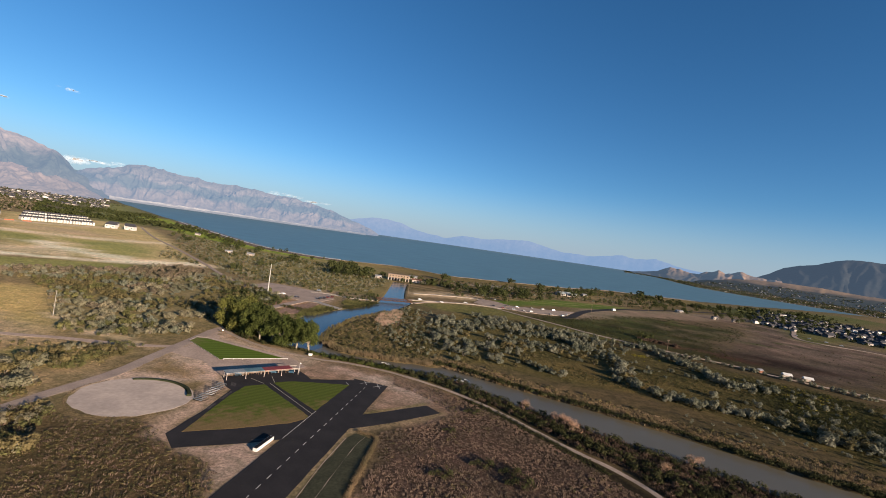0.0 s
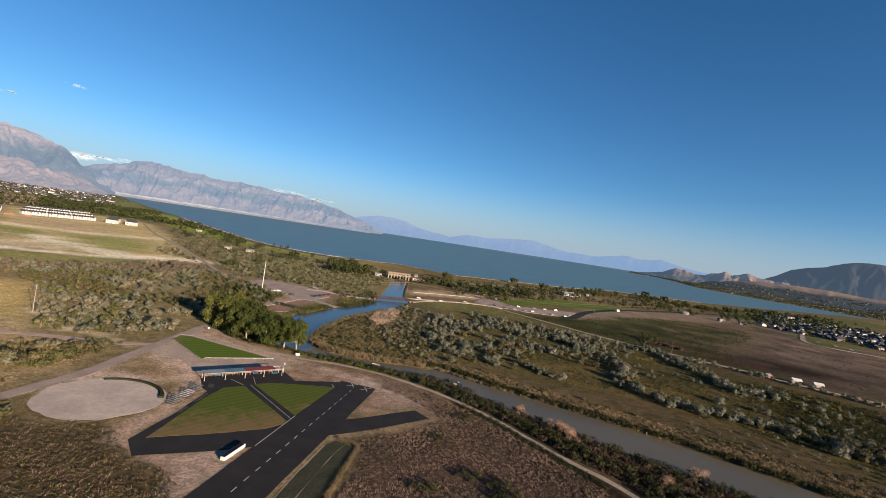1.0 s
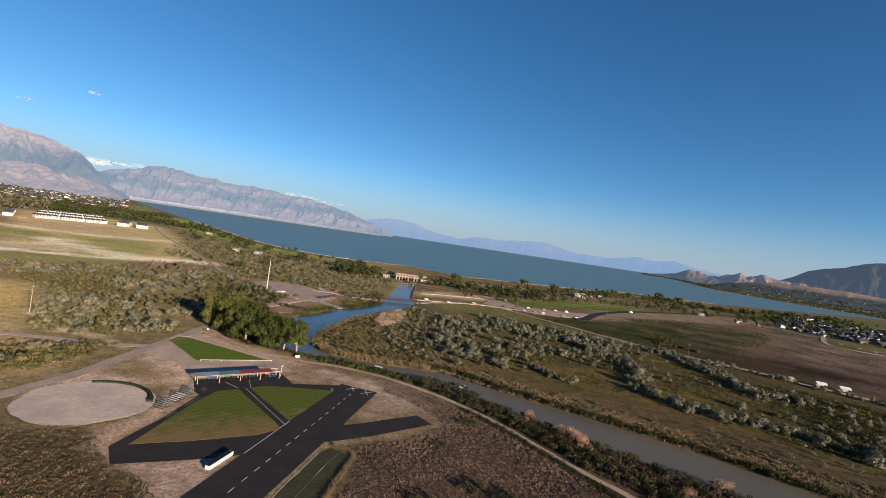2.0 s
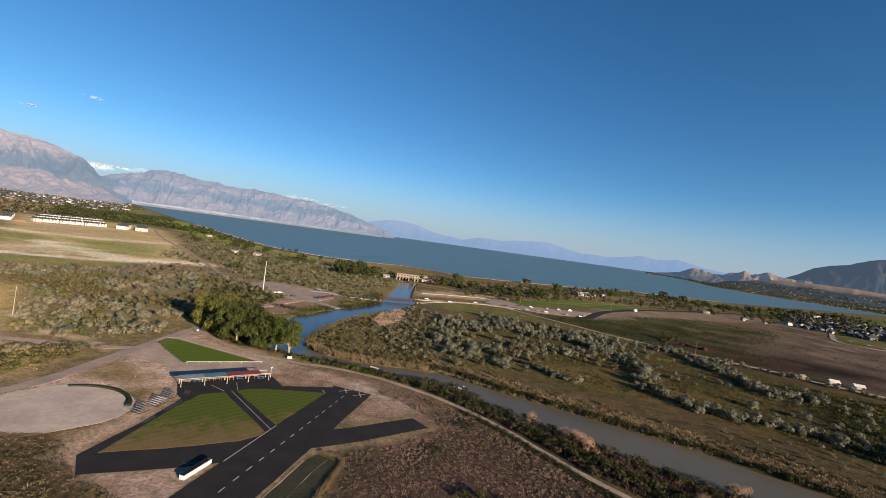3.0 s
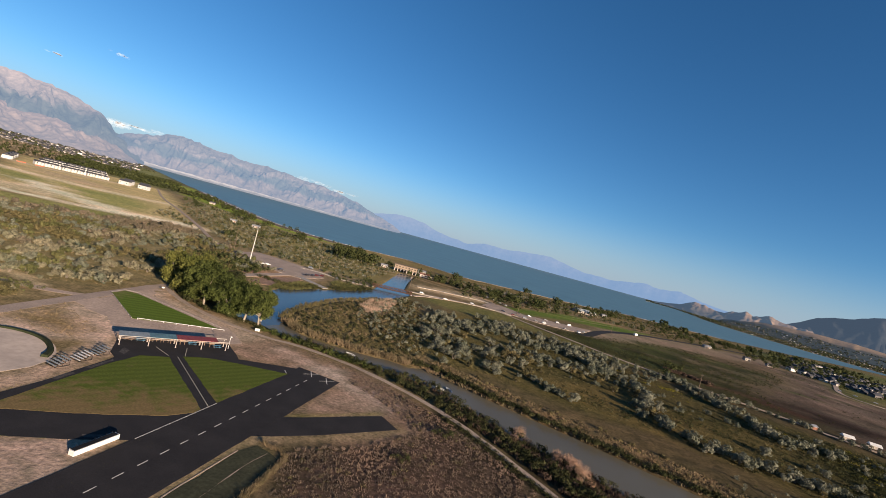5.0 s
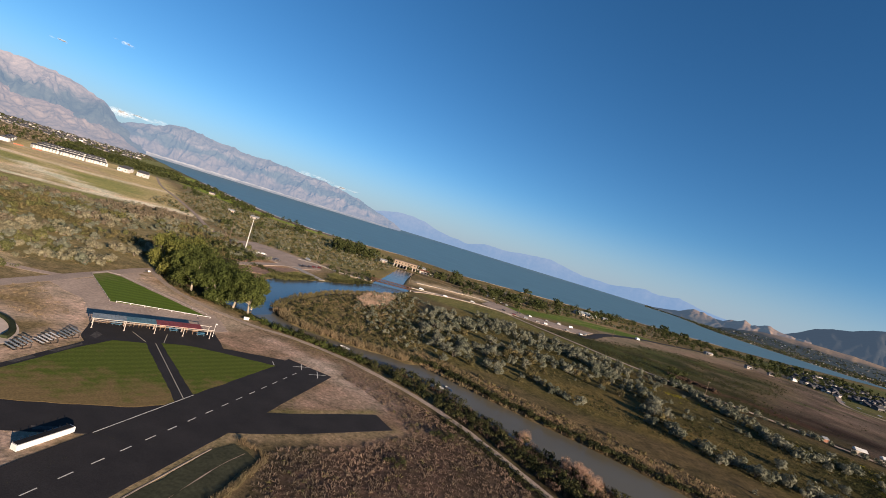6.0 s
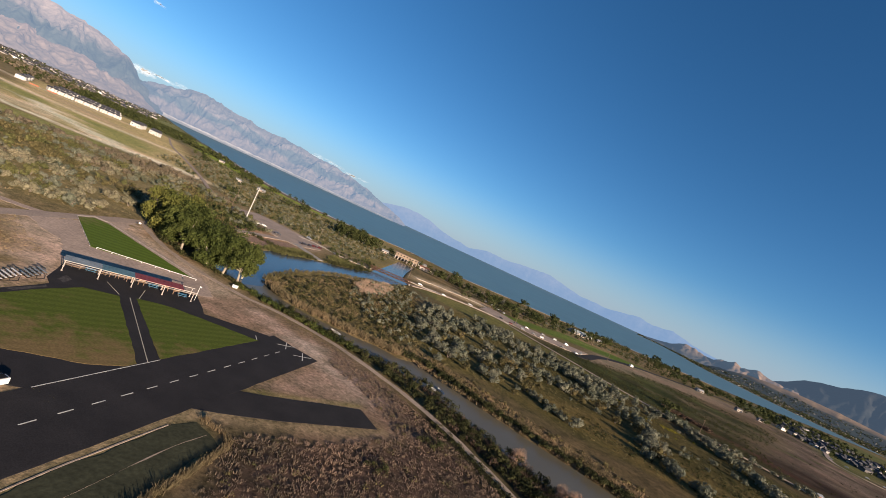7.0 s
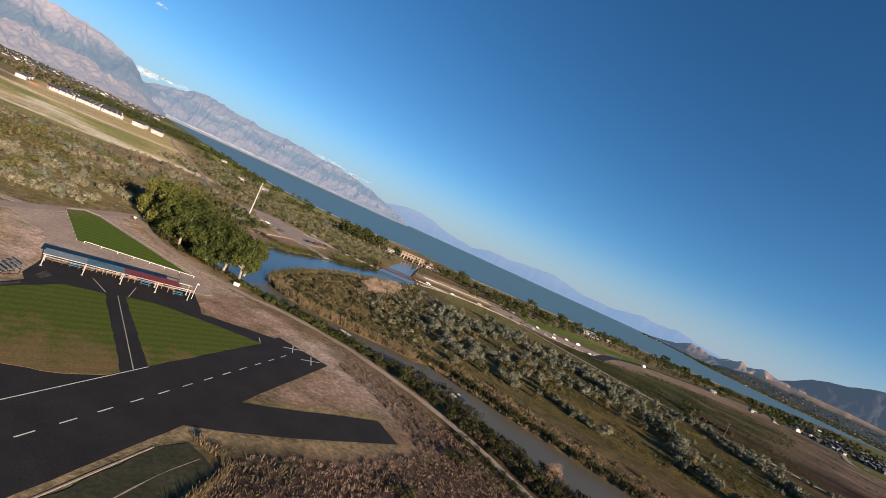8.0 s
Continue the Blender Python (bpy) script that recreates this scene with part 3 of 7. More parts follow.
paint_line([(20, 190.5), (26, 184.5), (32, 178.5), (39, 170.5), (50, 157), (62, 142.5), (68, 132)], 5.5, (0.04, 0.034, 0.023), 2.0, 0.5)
paint([(-52, 216), (-30, 212), (-8, 208), (8, 196), (8, 172), (-12, 162), (-16, 192), (-30, 196), (-46, 190), (-56, 198)], (0.34, 0.235, 0.18), 4, 1.2)
paint([(-18, 146), (-4, 156), (12, 168), (18, 178), (6, 190), (-12, 192), (-18, 162), (-4, 174), (3, 178), (9, 172), (-6, 158)], (0.31, 0.21, 0.165), 3, 0.6)
paint([(-40, 208), (-20, 206), (0, 192), (4, 184), (-8, 184), (-30, 202)], (0.72, 0.6, 0.54), 4, 2.0, 0.55)
paint([(-17, 166), (-12, 190), (-4, 188), (2, 180), (-6, 174)], (0.4, 0.295, 0.235), 4, 1.0, 0.9)
paint([(-40, 134), (-36, 120), (-42, 104), (-46, 110), (-48, 117.5), (-57.5, 120), (-66, 125), (-69, 131), (-64, 129), (-60, 122), (-46, 128)], (0.43, 0.32, 0.265), 3, 1.0)
paint([(-70, 128), (-66, 140), (-68, 168), (-78, 170), (-78, 160), (-72, 146), (-74, 136)], (0.42, 0.31, 0.24), 3, 1.0)
paint([(-114, 140), (-108, 178), (-108, 250), (-98, 246), (-86, 230), (-60, 220), (-50, 214), (-56, 198), (-77, 178), (-72, 168), (-80, 168)], (0.47, 0.355, 0.285), 3, 0.8)
paint([(-105, 168), (-108, 190), (-98, 186), (-86, 178), (-84, 170), (-94, 169)], (0.2, 0.15, 0.08), 4, 1.4)
paint([(-106, 240), (-100, 232), (-82, 224), (-74, 226), (-86, 234), (-98, 246)], (0.25, 0.17, 0.1), 3, 0.8)
paint(RIGHT_SCRUB, (0.18, 0.15, 0.062), 6)
paint(GRASS_PADDOCK, (0.28, 0.21, 0.085), 6, 1.5)
paint([(150, 215), (176, 200), (260, 180), (270, 290), (225, 318), (196, 290), (185, 240)], (0.075, 0.075, 0.022), 8, 2)
paint_line([(9, 244), (34, 231), (66, 216), (106, 196), (150, 172), (230, 140)], 16, (0.3, 0.215, 0.13), 5)
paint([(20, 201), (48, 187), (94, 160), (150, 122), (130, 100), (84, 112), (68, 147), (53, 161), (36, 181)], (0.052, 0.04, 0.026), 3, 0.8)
# soil under the brush painted dark where the grove's shadow falls
paint([(-122, 262), (-135, 300), (-118, 325), (-98, 292), (-96, 262)], (0.09, 0.08, 0.04), 4, 1)
paint(PENINSULA, (0.18, 0.145, 0.07), 4)
paint([(-44, 330), (-30, 318), (-20, 335), (-28, 372), (-38, 362)], (0.33, 0.23, 0.16), 5, 1.5)
paint(DARK_MEADOW, (0.09, 0.092, 0.036), 25, 4)
paint([(240, 590), (370, 690), (470, 780), (500, 760), (430, 660), (330, 560), (260, 540)], (0.17, 0.12, 0.085), 15, 3, 0.8)
paint([(176, 475), (260, 470), (330, 540), (400, 620), (330, 620), (230, 540)], (0.038, 0.052, 0.017), 20, 4, 0.8)
for pts in ([(190, 452), (240, 470), (300, 540), (360, 610)], [(200, 480), (250, 510), (320, 600)], [(225, 440), (275, 462), (330, 530), (400, 600)], [(170, 480), (220, 540), (300, 640)], [(250, 440), (290, 470), (350, 540)]):
    paint_line(pts, 7, (0.12, 0.1, 0.05), 5, 3.0, 0.8)
paint(BROWN_FIELD, (0.19, 0.14, 0.117), 20, 4)
paint([(480, 600), (540, 615), (680, 745), (690, 860), (620, 830), (500, 640)], (0.15, 0.145, 0.06), 12, 3)
paint([(255, 395), (265, 425), (300, 430), (345, 400), (345, 372), (300, 378)], (0.075, 0.05, 0.039), 8, 2)
paint([(-24, 520), (10, 520), (60, 510), (60, 470), (10, 460), (-20, 470)], (0.26, 0.19, 0.12), 8, 1.5)
paint([(80, 498), (150, 520), (200, 640), (420, 800), (600, 900), (620, 860), (300, 640), (210, 560), (150, 500)], (0.3, 0.235, 0.18), 10, 2)
paint([(60, 590), (130, 600), (240, 720), (330, 800), (560, 1000), (430, 1060), (260, 930), (100, 830), (10, 740)], (0.29, 0.22, 0.12), 20, 4)
paint([(57, 551), (166, 690), (306, 745), (255, 664), (144, 600), (62, 515)], (0.14, 0.2, 0.045), 8, 2)
paint([(-36, 534), (-30, 500), (47, 540), (60, 600), (0, 580)], (0.6, 0.45, 0.3), 8, 2)
paint([(20, 425), (71, 438), (144, 385), (170, 400), (120, 440), (60, 495), (-20, 470), (-12, 435)], (0.22, 0.205, 0.08), 8, 2)
paint([(-160, 440), (-105, 428), (-70, 395), (-52, 400), (-60, 450), (-150, 470)], (0.3, 0.23, 0.15), 8, 2)
paint([(40, 745), (120, 840), (140, 815), (70, 740)], (0.5, 0.42, 0.34), 8, 2)
paint([(230, 630), (336, 712), (461, 790), (510, 775), (380, 690), (300, 640)], (0.3, 0.22, 0.17), 10, 3)
paint([(200, 415), (250, 412), (285, 378), (262, 372), (215, 402)], (0.16, 0.085, 0.06), 6, 2)
paint([(-175, 395), (-166, 440), (-140, 440), (-100, 428), (-88, 400), (-92, 362), (-114, 362), (-140, 378)], (0.29, 0.22, 0.17), 4, 1)
paint([(-128, 330), (-118, 372), (-100, 360), (-88, 345), (-84, 322), (-100, 322)], (0.35, 0.22, 0.15), 4, 0.8)
paint([(-330, 640), (-268, 512), (-120, 440), (-60, 460), (-60, 640), (-150, 900), (-330, 880), (-560, 1050)], (0.22, 0.19, 0.085), 14, 3)
paint([(-1150, 1600), (-760, 1270), (-683, 1084), (-498, 930), (-359, 838), (-249, 800), (-207, 850), (-249, 890), (-420, 1000), (-700, 1330), (-1050, 1650)], (0.24, 0.29, 0.05), 14, 3)
paint([(-200, 850), (20, 780), (300, 900), (700, 1150), (700, 1250), (260, 1010), (17, 880), (-165, 910)], (0.24, 0.185, 0.085), 14, 3)
paint([(600, 900), (1500, 1500), (1500, 1700), (950, 1330), (620, 1100)], (0.14, 0.15, 0.06), 40, 6)
paint([(1600, 1600), (4900, 4600), (4900, 1500), (2400, 1200)], (0.33, 0.24, 0.14), 150, 20)
paint_line([(-27.5, 100), (-24.6, 120), (-21, 139), (-19.2, 147), (-12, 152), (-4, 158.5), (6, 168), (10, 172)], 3.2, (0.37, 0.28, 0.18), 1.5, 0.3, 0.9)
paint_line([(-17, 162), (-6, 171.5), (2.5, 178.6)], 1.6, (0.3, 0.26, 0.11), 1.0, 0.2, 0.8)
paint(DITCH, (0.075, 0.085, 0.045), 1.2, 0.25)
for pts in ([(-93, 306), (-95, 328), (-91, 354), (-80, 357), (-78, 340), (-83, 316)], [(-80, 383), (-81, 401), (-67, 407), (-59, 403), (-62, 380), (-72, 371)]):
    paint(pts, (0.12, 0.12, 0.05), 3, 0.5)
paint(RIVER, (0.1, 0.085, 0.055), 3, 0.4)
paint(POND, (0.1, 0.085, 0.055), 3, 0.4)

# patchy growth in the wet meadow and the brown field
marsh = soft(np.maximum(inside_depth(X, Y, DARK_MEADOW), inside_depth(X, Y, BROWN_FIELD)), 20, 3)
patch = lattice(X, Y, 46) * 0.6 + lattice(X, Y, 19) * 0.4
green = marsh * np.clip((patch - 0.56) * 9, 0, 1)[..., None] * np.where(inside_depth(X, Y, DARK_MEADOW) > -40, 0.85, 0.35)[..., None]
soil = soil * (1 - green) + np.array((0.075, 0.085, 0.03)) * green
bare = marsh * np.clip((0.4 - patch) * 9, 0, 1)[..., None] * 0.4
soil = soil * (1 - bare) + np.array((0.23, 0.17, 0.125)) * bare
soil = soil * (1 + marsh * (lattice(X, Y, 15)[..., None] - 0.5) * 0.8)

# light put into the soil colour: brighter to the west, darker to the east
side_light = (np.clip((X + 20) / 120, -1, 1) * np.clip((540 - Y) / 150, np.where(X < 0, 1, 0), 1))[..., None]
soil = np.clip(soil * (0.69 - 0.3 * side_light), 0, 0.7)
wet = np.maximum(inside_depth(X, Y, RIVER), inside_depth(X, Y, POND))
dist = np.hypot(X, Y)
relief = (lattice(X, Y, 5.3) - 0.5) * 0.28 + (lattice(X, Y, 23) - 0.5) * 0.35
flat = np.clip(inside_depth(X, Y, [(-80, 40), (-10, 40), (-8, 150), (12, 172), (-10, 205), (-50, 205), (-70, 225), (-125, 235), (-125, 125), (-75, 115)]) / -6, 0, 1)
for way in (TRAIL, ROAD_LEFT, TRACK_LEFT):
    flat = flat * np.clip((line_distance(X, Y, smooth_line(way, 4)) - 2.5) / 4, 0, 1)
Z = relief * flat * np.clip((dist - 40) / 40, 0, 1) - 0.03
Z = Z - 1.7 * np.clip(wet / 4 + 0.35, 0, 1)
Z = Z - 0.12 * np.clip(inside_depth(X, Y, DITCH) / 1.6 + 0.3, 0, 1)
Z = Z + rise(dist)
ny, nx = X.shape
idx = np.arange(nx * ny).reshape(ny, nx)
gq = np.stack([idx[:-1, :-1], idx[:-1, 1:], idx[1:, 1:], idx[1:, :-1]], -1).reshape(-1, 4)
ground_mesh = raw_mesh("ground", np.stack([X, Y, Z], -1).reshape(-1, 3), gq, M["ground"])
# holds the soil colours with the west-east brightness painted in
ca = ground_mesh.color_attributes.new("soil_with_light", "FLOAT_COLOR", "POINT")
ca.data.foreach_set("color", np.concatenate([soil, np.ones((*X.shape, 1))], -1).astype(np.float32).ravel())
ground_mesh.polygons.foreach_set("use_smooth", np.ones(len(gq), dtype=bool))
ground = tagged(new("ground", ground_mesh), "dry brown grass, bare soil and marsh plain", "ground", kind="structure")


def flat_piece(name, pts, z, mat, label, category="ground", thick=0.25, step=3.0, wobble=0.0, kind="structure", parent=None):
    """A thin slab lying on the ground, with an outline that may fray."""
    out = []
    n = len(pts)
    for i in range(n):
        a, b = Vector(pts[i]), Vector(pts[(i + 1) % n])
        k = max(1, int((b - a).length / step))
        for j in range(k):
            p = a.lerp(b, j / k)
            if wobble:
                p += Vector((noise.noise((p.x * 0.35, p.y * 0.35, 1)), noise.noise((p.x * 0.35, p.y * 0.35, 9)))) * wobble
            out.append(p)
    bm = bmesh.new()
    face = bm.faces.new([bm.verts.new((p.x, p.y, z)) for p in out])
    if face.normal.z < 0 or face.calc_area() and sum(a.x * b.y - b.x * a.y for a, b in zip(out, out[1:] + out[:1])) < 0:
        face.normal_flip()
    ext = bmesh.ops.extrude_face_region(bm, geom=[face])
    for v in (e for e in ext["geom"] if isinstance(e, bmesh.types.BMVert)):
        v.co.z -= thick
    bmesh.ops.recalc_face_normals(bm, faces=bm.faces)
    bmesh.ops.triangulate(bm, faces=[f for f in bm.faces if len(f.verts) > 4])
    me = bpy.data.meshes.new(name)
    bm.to_mesh(me)
    bm.free()
    me.materials.append(mat)
    ob = new(name, me)
    if parent:
        ob.parent = parent
        return tagged(ob, label)
    return tagged(ob, label, category, kind=kind)


def strip(name, pts, width, z, mat, label, category="road", fray=0.0):
    c = [Vector(p) for p in smooth_line(pts, 2 if width < 1 else 4)]
    left, right = [], []
    for i, p in enumerate(c):
        d = (c[min(i + 1, len(c) - 1)] - c[max(i - 1, 0)]).normalized()
        nrm = Vector((-d.y, d.x))
        w = width / 2 + fray * noise.noise((p.x * 0.2, p.y * 0.2, 3))
        left.append(p + nrm * w)
        right.append(p - nrm * (width / 2 + fray * noise.noise((p.x * 0.2, p.y * 0.2, 7))))
    g = Geo()
    vs = [(a.x, a.y, z + float(rise(a.length))) for a in left] + [(a.x, a.y, z + float(rise(a.length))) for a in right]
    n = len(left)
    vs += [(x, y, q - 0.3) for x, y, q in vs]
    fs = [(n + i, n + i + 1, i + 1, i) for i in range(n - 1)]
    fs += [(i, i + 1, 2 * n + i + 1, 2 * n + i) for i in range(n - 1)] + [(n + i + 1, n + i, 3 * n + i, 3 * n + i + 1) for i in range(n - 1)]
    g.add(vs, fs)
    return solo(name, g, mat, label, category, kind="structure")


# ---- water ----
def water_sheet(name, poly, z, mat, label):
    return flat_piece(name, poly, z, mat, label, "water", thick=0.05, step=1e6)


def grown(poly, k):
    p = [Vector(q) for q in poly]
    area = sum(a.x * b.y - b.x * a.y for a, b in zip(p, p[1:] + p[:1]))
    out = []
    for i, q in enumerate(p):
        d = (p[(i + 1) % len(p)] - p[i - 1]).normalized()
        out.append(tuple(q + Vector((d.y, -d.x)) * (k if area > 0 else -k)))
    return out


water_sheet("water_river", grown(RIVER, 2.2), -0.62, M["river"], "slow murky grey-green river water")
water_sheet("water_pond", grown(POND, 2.2), -0.60, M["pond"], "calm blue river pool reflecting the sky")

SHORE_AZ = [-37.8, -37.3, -36.2, -34.5, -32.8, -29.5, -26.2, -23, -19.8, -15.9, -13.1, -10.4, -6.2, 1.1, 8.2, 15.1, 20.2, 24.8, 29.8, 34.6, 38.9, 43.0]
SHORE_R = [9500, 7000, 4300, 3000, 2280, 1600, 1240, 1040, 955, 910, 905, 914, 945, 872, 950, 1060, 1250, 1330, 1480, 1790, 2320, 3000]
FAR_AZ, FAR_R = [-38, 19, 21.1, 24, 27.1, 29, 32, 34.5, 38, 39.5, 43], [60000, 60000, 14200, 8000, 4600, 3850, 3500, 3350, 3200, 3150, 3050]
lake_v, lake_q = [], []
N_AZ, N_R = 340, 26
for i in range(N_AZ):
    az = -37.8 + 80.8 * i / (N_AZ - 1)
    r0 = near(np.interp(az, SHORE_AZ, SHORE_R) * (1 + 0.012 * noise.noise((az * 1.3, 0, 5)) + 0.006 * noise.noise((az * 6, 0, 2))))
    r1 = max(r0 + 1, near(np.interp(az, FAR_AZ, FAR_R) * (1 + 0.02 * noise.noise((az * 3, 4, 5)))))
    for j in range(N_R):
        r = r0 + (r1 - r0) * j / (N_R - 1)
        lake_v.append((r * math.sin(radians(az)), r * math.cos(radians(az)), float(rise(r)) + 0.35))
        if i and j:
            k = i * N_R + j
            lake_q.append((k - N_R - 1, k - N_R, k, k - 1)[::-1])
tagged(new("water_lake", raw_mesh("water_lake", lake_v, lake_q, M["lake"])), "wide blue-green lake reaching the far mountains", "lake", kind="structure")


rim = [(near(np.interp(a, SHORE_AZ, SHORE_R)) * (1 + 0.004 * math.sin(a * 2.3)), radians(a)) for a in np.arange(-31, 30, 1.5)]
strip("lakeshore", [(r * math.sin(a), r * math.cos(a)) for r, a in rim], 5.0, 0.45, M["trail"], "thin brown muddy shoreline of the lake", "shore", fray=3.0)
beach = [(r, a) for r, a in rim if radians(-34) < a < radians(-12)]
strip("lake_beach", [((r - 22) * math.sin(a), (r - 22) * math.cos(a)) for r, a in beach], 40.0, 0.4, M["beach_mud"], "brown muddy beach along the lake", "shore", fray=9.0)
strip("surf", [((r + 9) * math.sin(a), (r + 9) * math.cos(a)) for r, a in beach], 7.0, 0.62, M["foam"], "thin white line of surf on the lakeshore", "water", fray=6.0)


# ---- mountains ----
def mountain(name, az0, az1, ridge, r_foot, r_top, mat, label, rough=0.5, foot_z=-6, size=300.0, rows=40, step=0.12, belly=1.0):
    """A range as an eroded height field between its foot and its skyline (azimuth, elevation in degrees)."""
    n = int((az1 - az0) / step)
    azs, els = [p[0] for p in ridge], [p[1] for p in ridge]
    z0 = float(rise(r_foot)) + foot_z
    v, q = [], []
    for i in range(n + 1):
        az = az0 + (az1 - az0) * i / n
        s, c = math.sin(radians(az)), math.cos(radians(az))
        el = float(np.interp(az, azs, els))
        el += 0.14 * rough * (noise.noise((az * 0.9, 3, 1)) + 0.5 * noise.noise((az * 2.6, 1, 7)) + 0.25 * noise.noise((az * 7, 1, 7))) * min(1, max(el, 0))
        zr = 52 + math.tan(radians(el)) * r_top
        for j in range(rows + 1):
            k = j / rows
            r = r_foot + (r_top - r_foot) * k
            x, y = r * s, r * c
            along_it, down_it = radians(az) * r_top / size, r / size * 0.34
            wx = noise.noise((along_it * 0.8, down_it * 1.6, 5.0)) * 0.45 + noise.noise((along_it * 2.1, down_it * 4, 15.0)) * 0.16
            rid = noise.ridged_multi_fractal((along_it + wx, down_it, 1.3), 0.85, 2.1, 6, 1.0, 1.8) - 1.1
            wide = noise.noise((x / size * 0.4, y / size * 0.4, 2.0))
            bell = (math.sin(math.pi * k * 0.97)) ** 0.8
            f = k ** belly + rough * bell * (0.17 * rid + 0.16 * wide)
            v.append((x, y, z0 + (zr - z0) * max(f, 0.0)))
            if i and j:
                a = i * (rows + 1) + j
                q.append((a - rows - 2, a - rows - 1, a, a - 1)[::-1])
    me = raw_mesh(name, v, q, mat)
    me.polygons.foreach_set("use_smooth", np.ones(len(q), dtype=bool))
    return tagged(new(name, me), label, "mountain", kind="structure")


# colour of the haze that the far slopes give off as painted-in glow
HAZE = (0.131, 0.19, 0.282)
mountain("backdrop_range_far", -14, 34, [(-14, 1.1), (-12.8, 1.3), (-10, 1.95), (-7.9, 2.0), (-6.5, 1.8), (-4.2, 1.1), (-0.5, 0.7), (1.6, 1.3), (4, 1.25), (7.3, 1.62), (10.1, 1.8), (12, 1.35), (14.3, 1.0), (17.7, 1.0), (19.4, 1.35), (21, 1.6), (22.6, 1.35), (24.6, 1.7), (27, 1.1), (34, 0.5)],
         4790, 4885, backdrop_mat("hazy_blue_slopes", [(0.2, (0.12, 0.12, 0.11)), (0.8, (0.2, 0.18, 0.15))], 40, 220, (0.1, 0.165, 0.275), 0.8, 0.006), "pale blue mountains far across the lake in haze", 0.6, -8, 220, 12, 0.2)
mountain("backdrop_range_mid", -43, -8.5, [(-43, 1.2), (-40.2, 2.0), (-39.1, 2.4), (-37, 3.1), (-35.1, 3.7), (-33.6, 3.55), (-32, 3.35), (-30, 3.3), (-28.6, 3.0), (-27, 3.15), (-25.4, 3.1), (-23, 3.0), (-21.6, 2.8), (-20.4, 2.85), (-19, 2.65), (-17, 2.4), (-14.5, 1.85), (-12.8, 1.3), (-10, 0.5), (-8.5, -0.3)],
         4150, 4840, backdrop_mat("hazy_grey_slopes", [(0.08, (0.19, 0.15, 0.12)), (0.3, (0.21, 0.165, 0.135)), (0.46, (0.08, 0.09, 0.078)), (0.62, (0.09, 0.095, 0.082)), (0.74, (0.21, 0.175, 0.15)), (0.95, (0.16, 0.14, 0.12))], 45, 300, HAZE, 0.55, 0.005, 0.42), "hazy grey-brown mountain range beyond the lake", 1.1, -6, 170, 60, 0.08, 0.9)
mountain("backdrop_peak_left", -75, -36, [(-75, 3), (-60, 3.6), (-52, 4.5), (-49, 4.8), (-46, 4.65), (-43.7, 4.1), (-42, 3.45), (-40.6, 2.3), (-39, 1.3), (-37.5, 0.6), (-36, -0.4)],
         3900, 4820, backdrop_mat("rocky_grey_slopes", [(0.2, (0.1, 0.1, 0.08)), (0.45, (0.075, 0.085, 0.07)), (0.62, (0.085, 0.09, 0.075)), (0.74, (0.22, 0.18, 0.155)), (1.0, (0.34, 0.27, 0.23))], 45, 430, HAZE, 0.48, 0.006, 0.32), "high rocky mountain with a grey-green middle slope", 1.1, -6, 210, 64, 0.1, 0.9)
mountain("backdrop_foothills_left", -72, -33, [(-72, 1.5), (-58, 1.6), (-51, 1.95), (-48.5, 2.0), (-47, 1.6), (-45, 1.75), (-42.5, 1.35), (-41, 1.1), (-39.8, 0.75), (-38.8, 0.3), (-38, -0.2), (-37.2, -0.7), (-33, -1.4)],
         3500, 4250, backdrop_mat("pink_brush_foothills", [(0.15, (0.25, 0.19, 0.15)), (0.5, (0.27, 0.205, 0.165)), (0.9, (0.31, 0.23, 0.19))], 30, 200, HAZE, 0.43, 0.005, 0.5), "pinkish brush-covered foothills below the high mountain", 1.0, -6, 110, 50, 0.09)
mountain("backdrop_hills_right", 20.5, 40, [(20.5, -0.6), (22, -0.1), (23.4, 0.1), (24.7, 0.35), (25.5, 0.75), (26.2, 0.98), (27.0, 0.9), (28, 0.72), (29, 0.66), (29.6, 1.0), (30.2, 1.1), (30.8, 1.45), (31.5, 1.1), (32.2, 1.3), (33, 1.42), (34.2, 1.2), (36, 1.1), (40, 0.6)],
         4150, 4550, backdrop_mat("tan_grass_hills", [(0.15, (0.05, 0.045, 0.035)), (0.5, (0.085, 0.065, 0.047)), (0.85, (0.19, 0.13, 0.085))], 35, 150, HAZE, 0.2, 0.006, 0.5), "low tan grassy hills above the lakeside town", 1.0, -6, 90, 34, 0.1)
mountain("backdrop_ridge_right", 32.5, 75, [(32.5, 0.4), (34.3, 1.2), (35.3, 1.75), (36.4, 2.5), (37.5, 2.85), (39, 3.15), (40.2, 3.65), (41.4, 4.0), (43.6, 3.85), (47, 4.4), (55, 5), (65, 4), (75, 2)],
         4300, 4850, backdrop_mat("dark_ridge_slopes", [(0.0, (0.12, 0.085, 0.055)), (0.1, (0.04, 0.036, 0.031)), (0.4, (0.024, 0.027, 0.028)), (1.0, (0.034, 0.034, 0.034))], 40, 400, HAZE, 0.17, 0.006, 0.06), "dark mountain ridge", 0.45, -6, 200, 50, 0.12, 0.9)
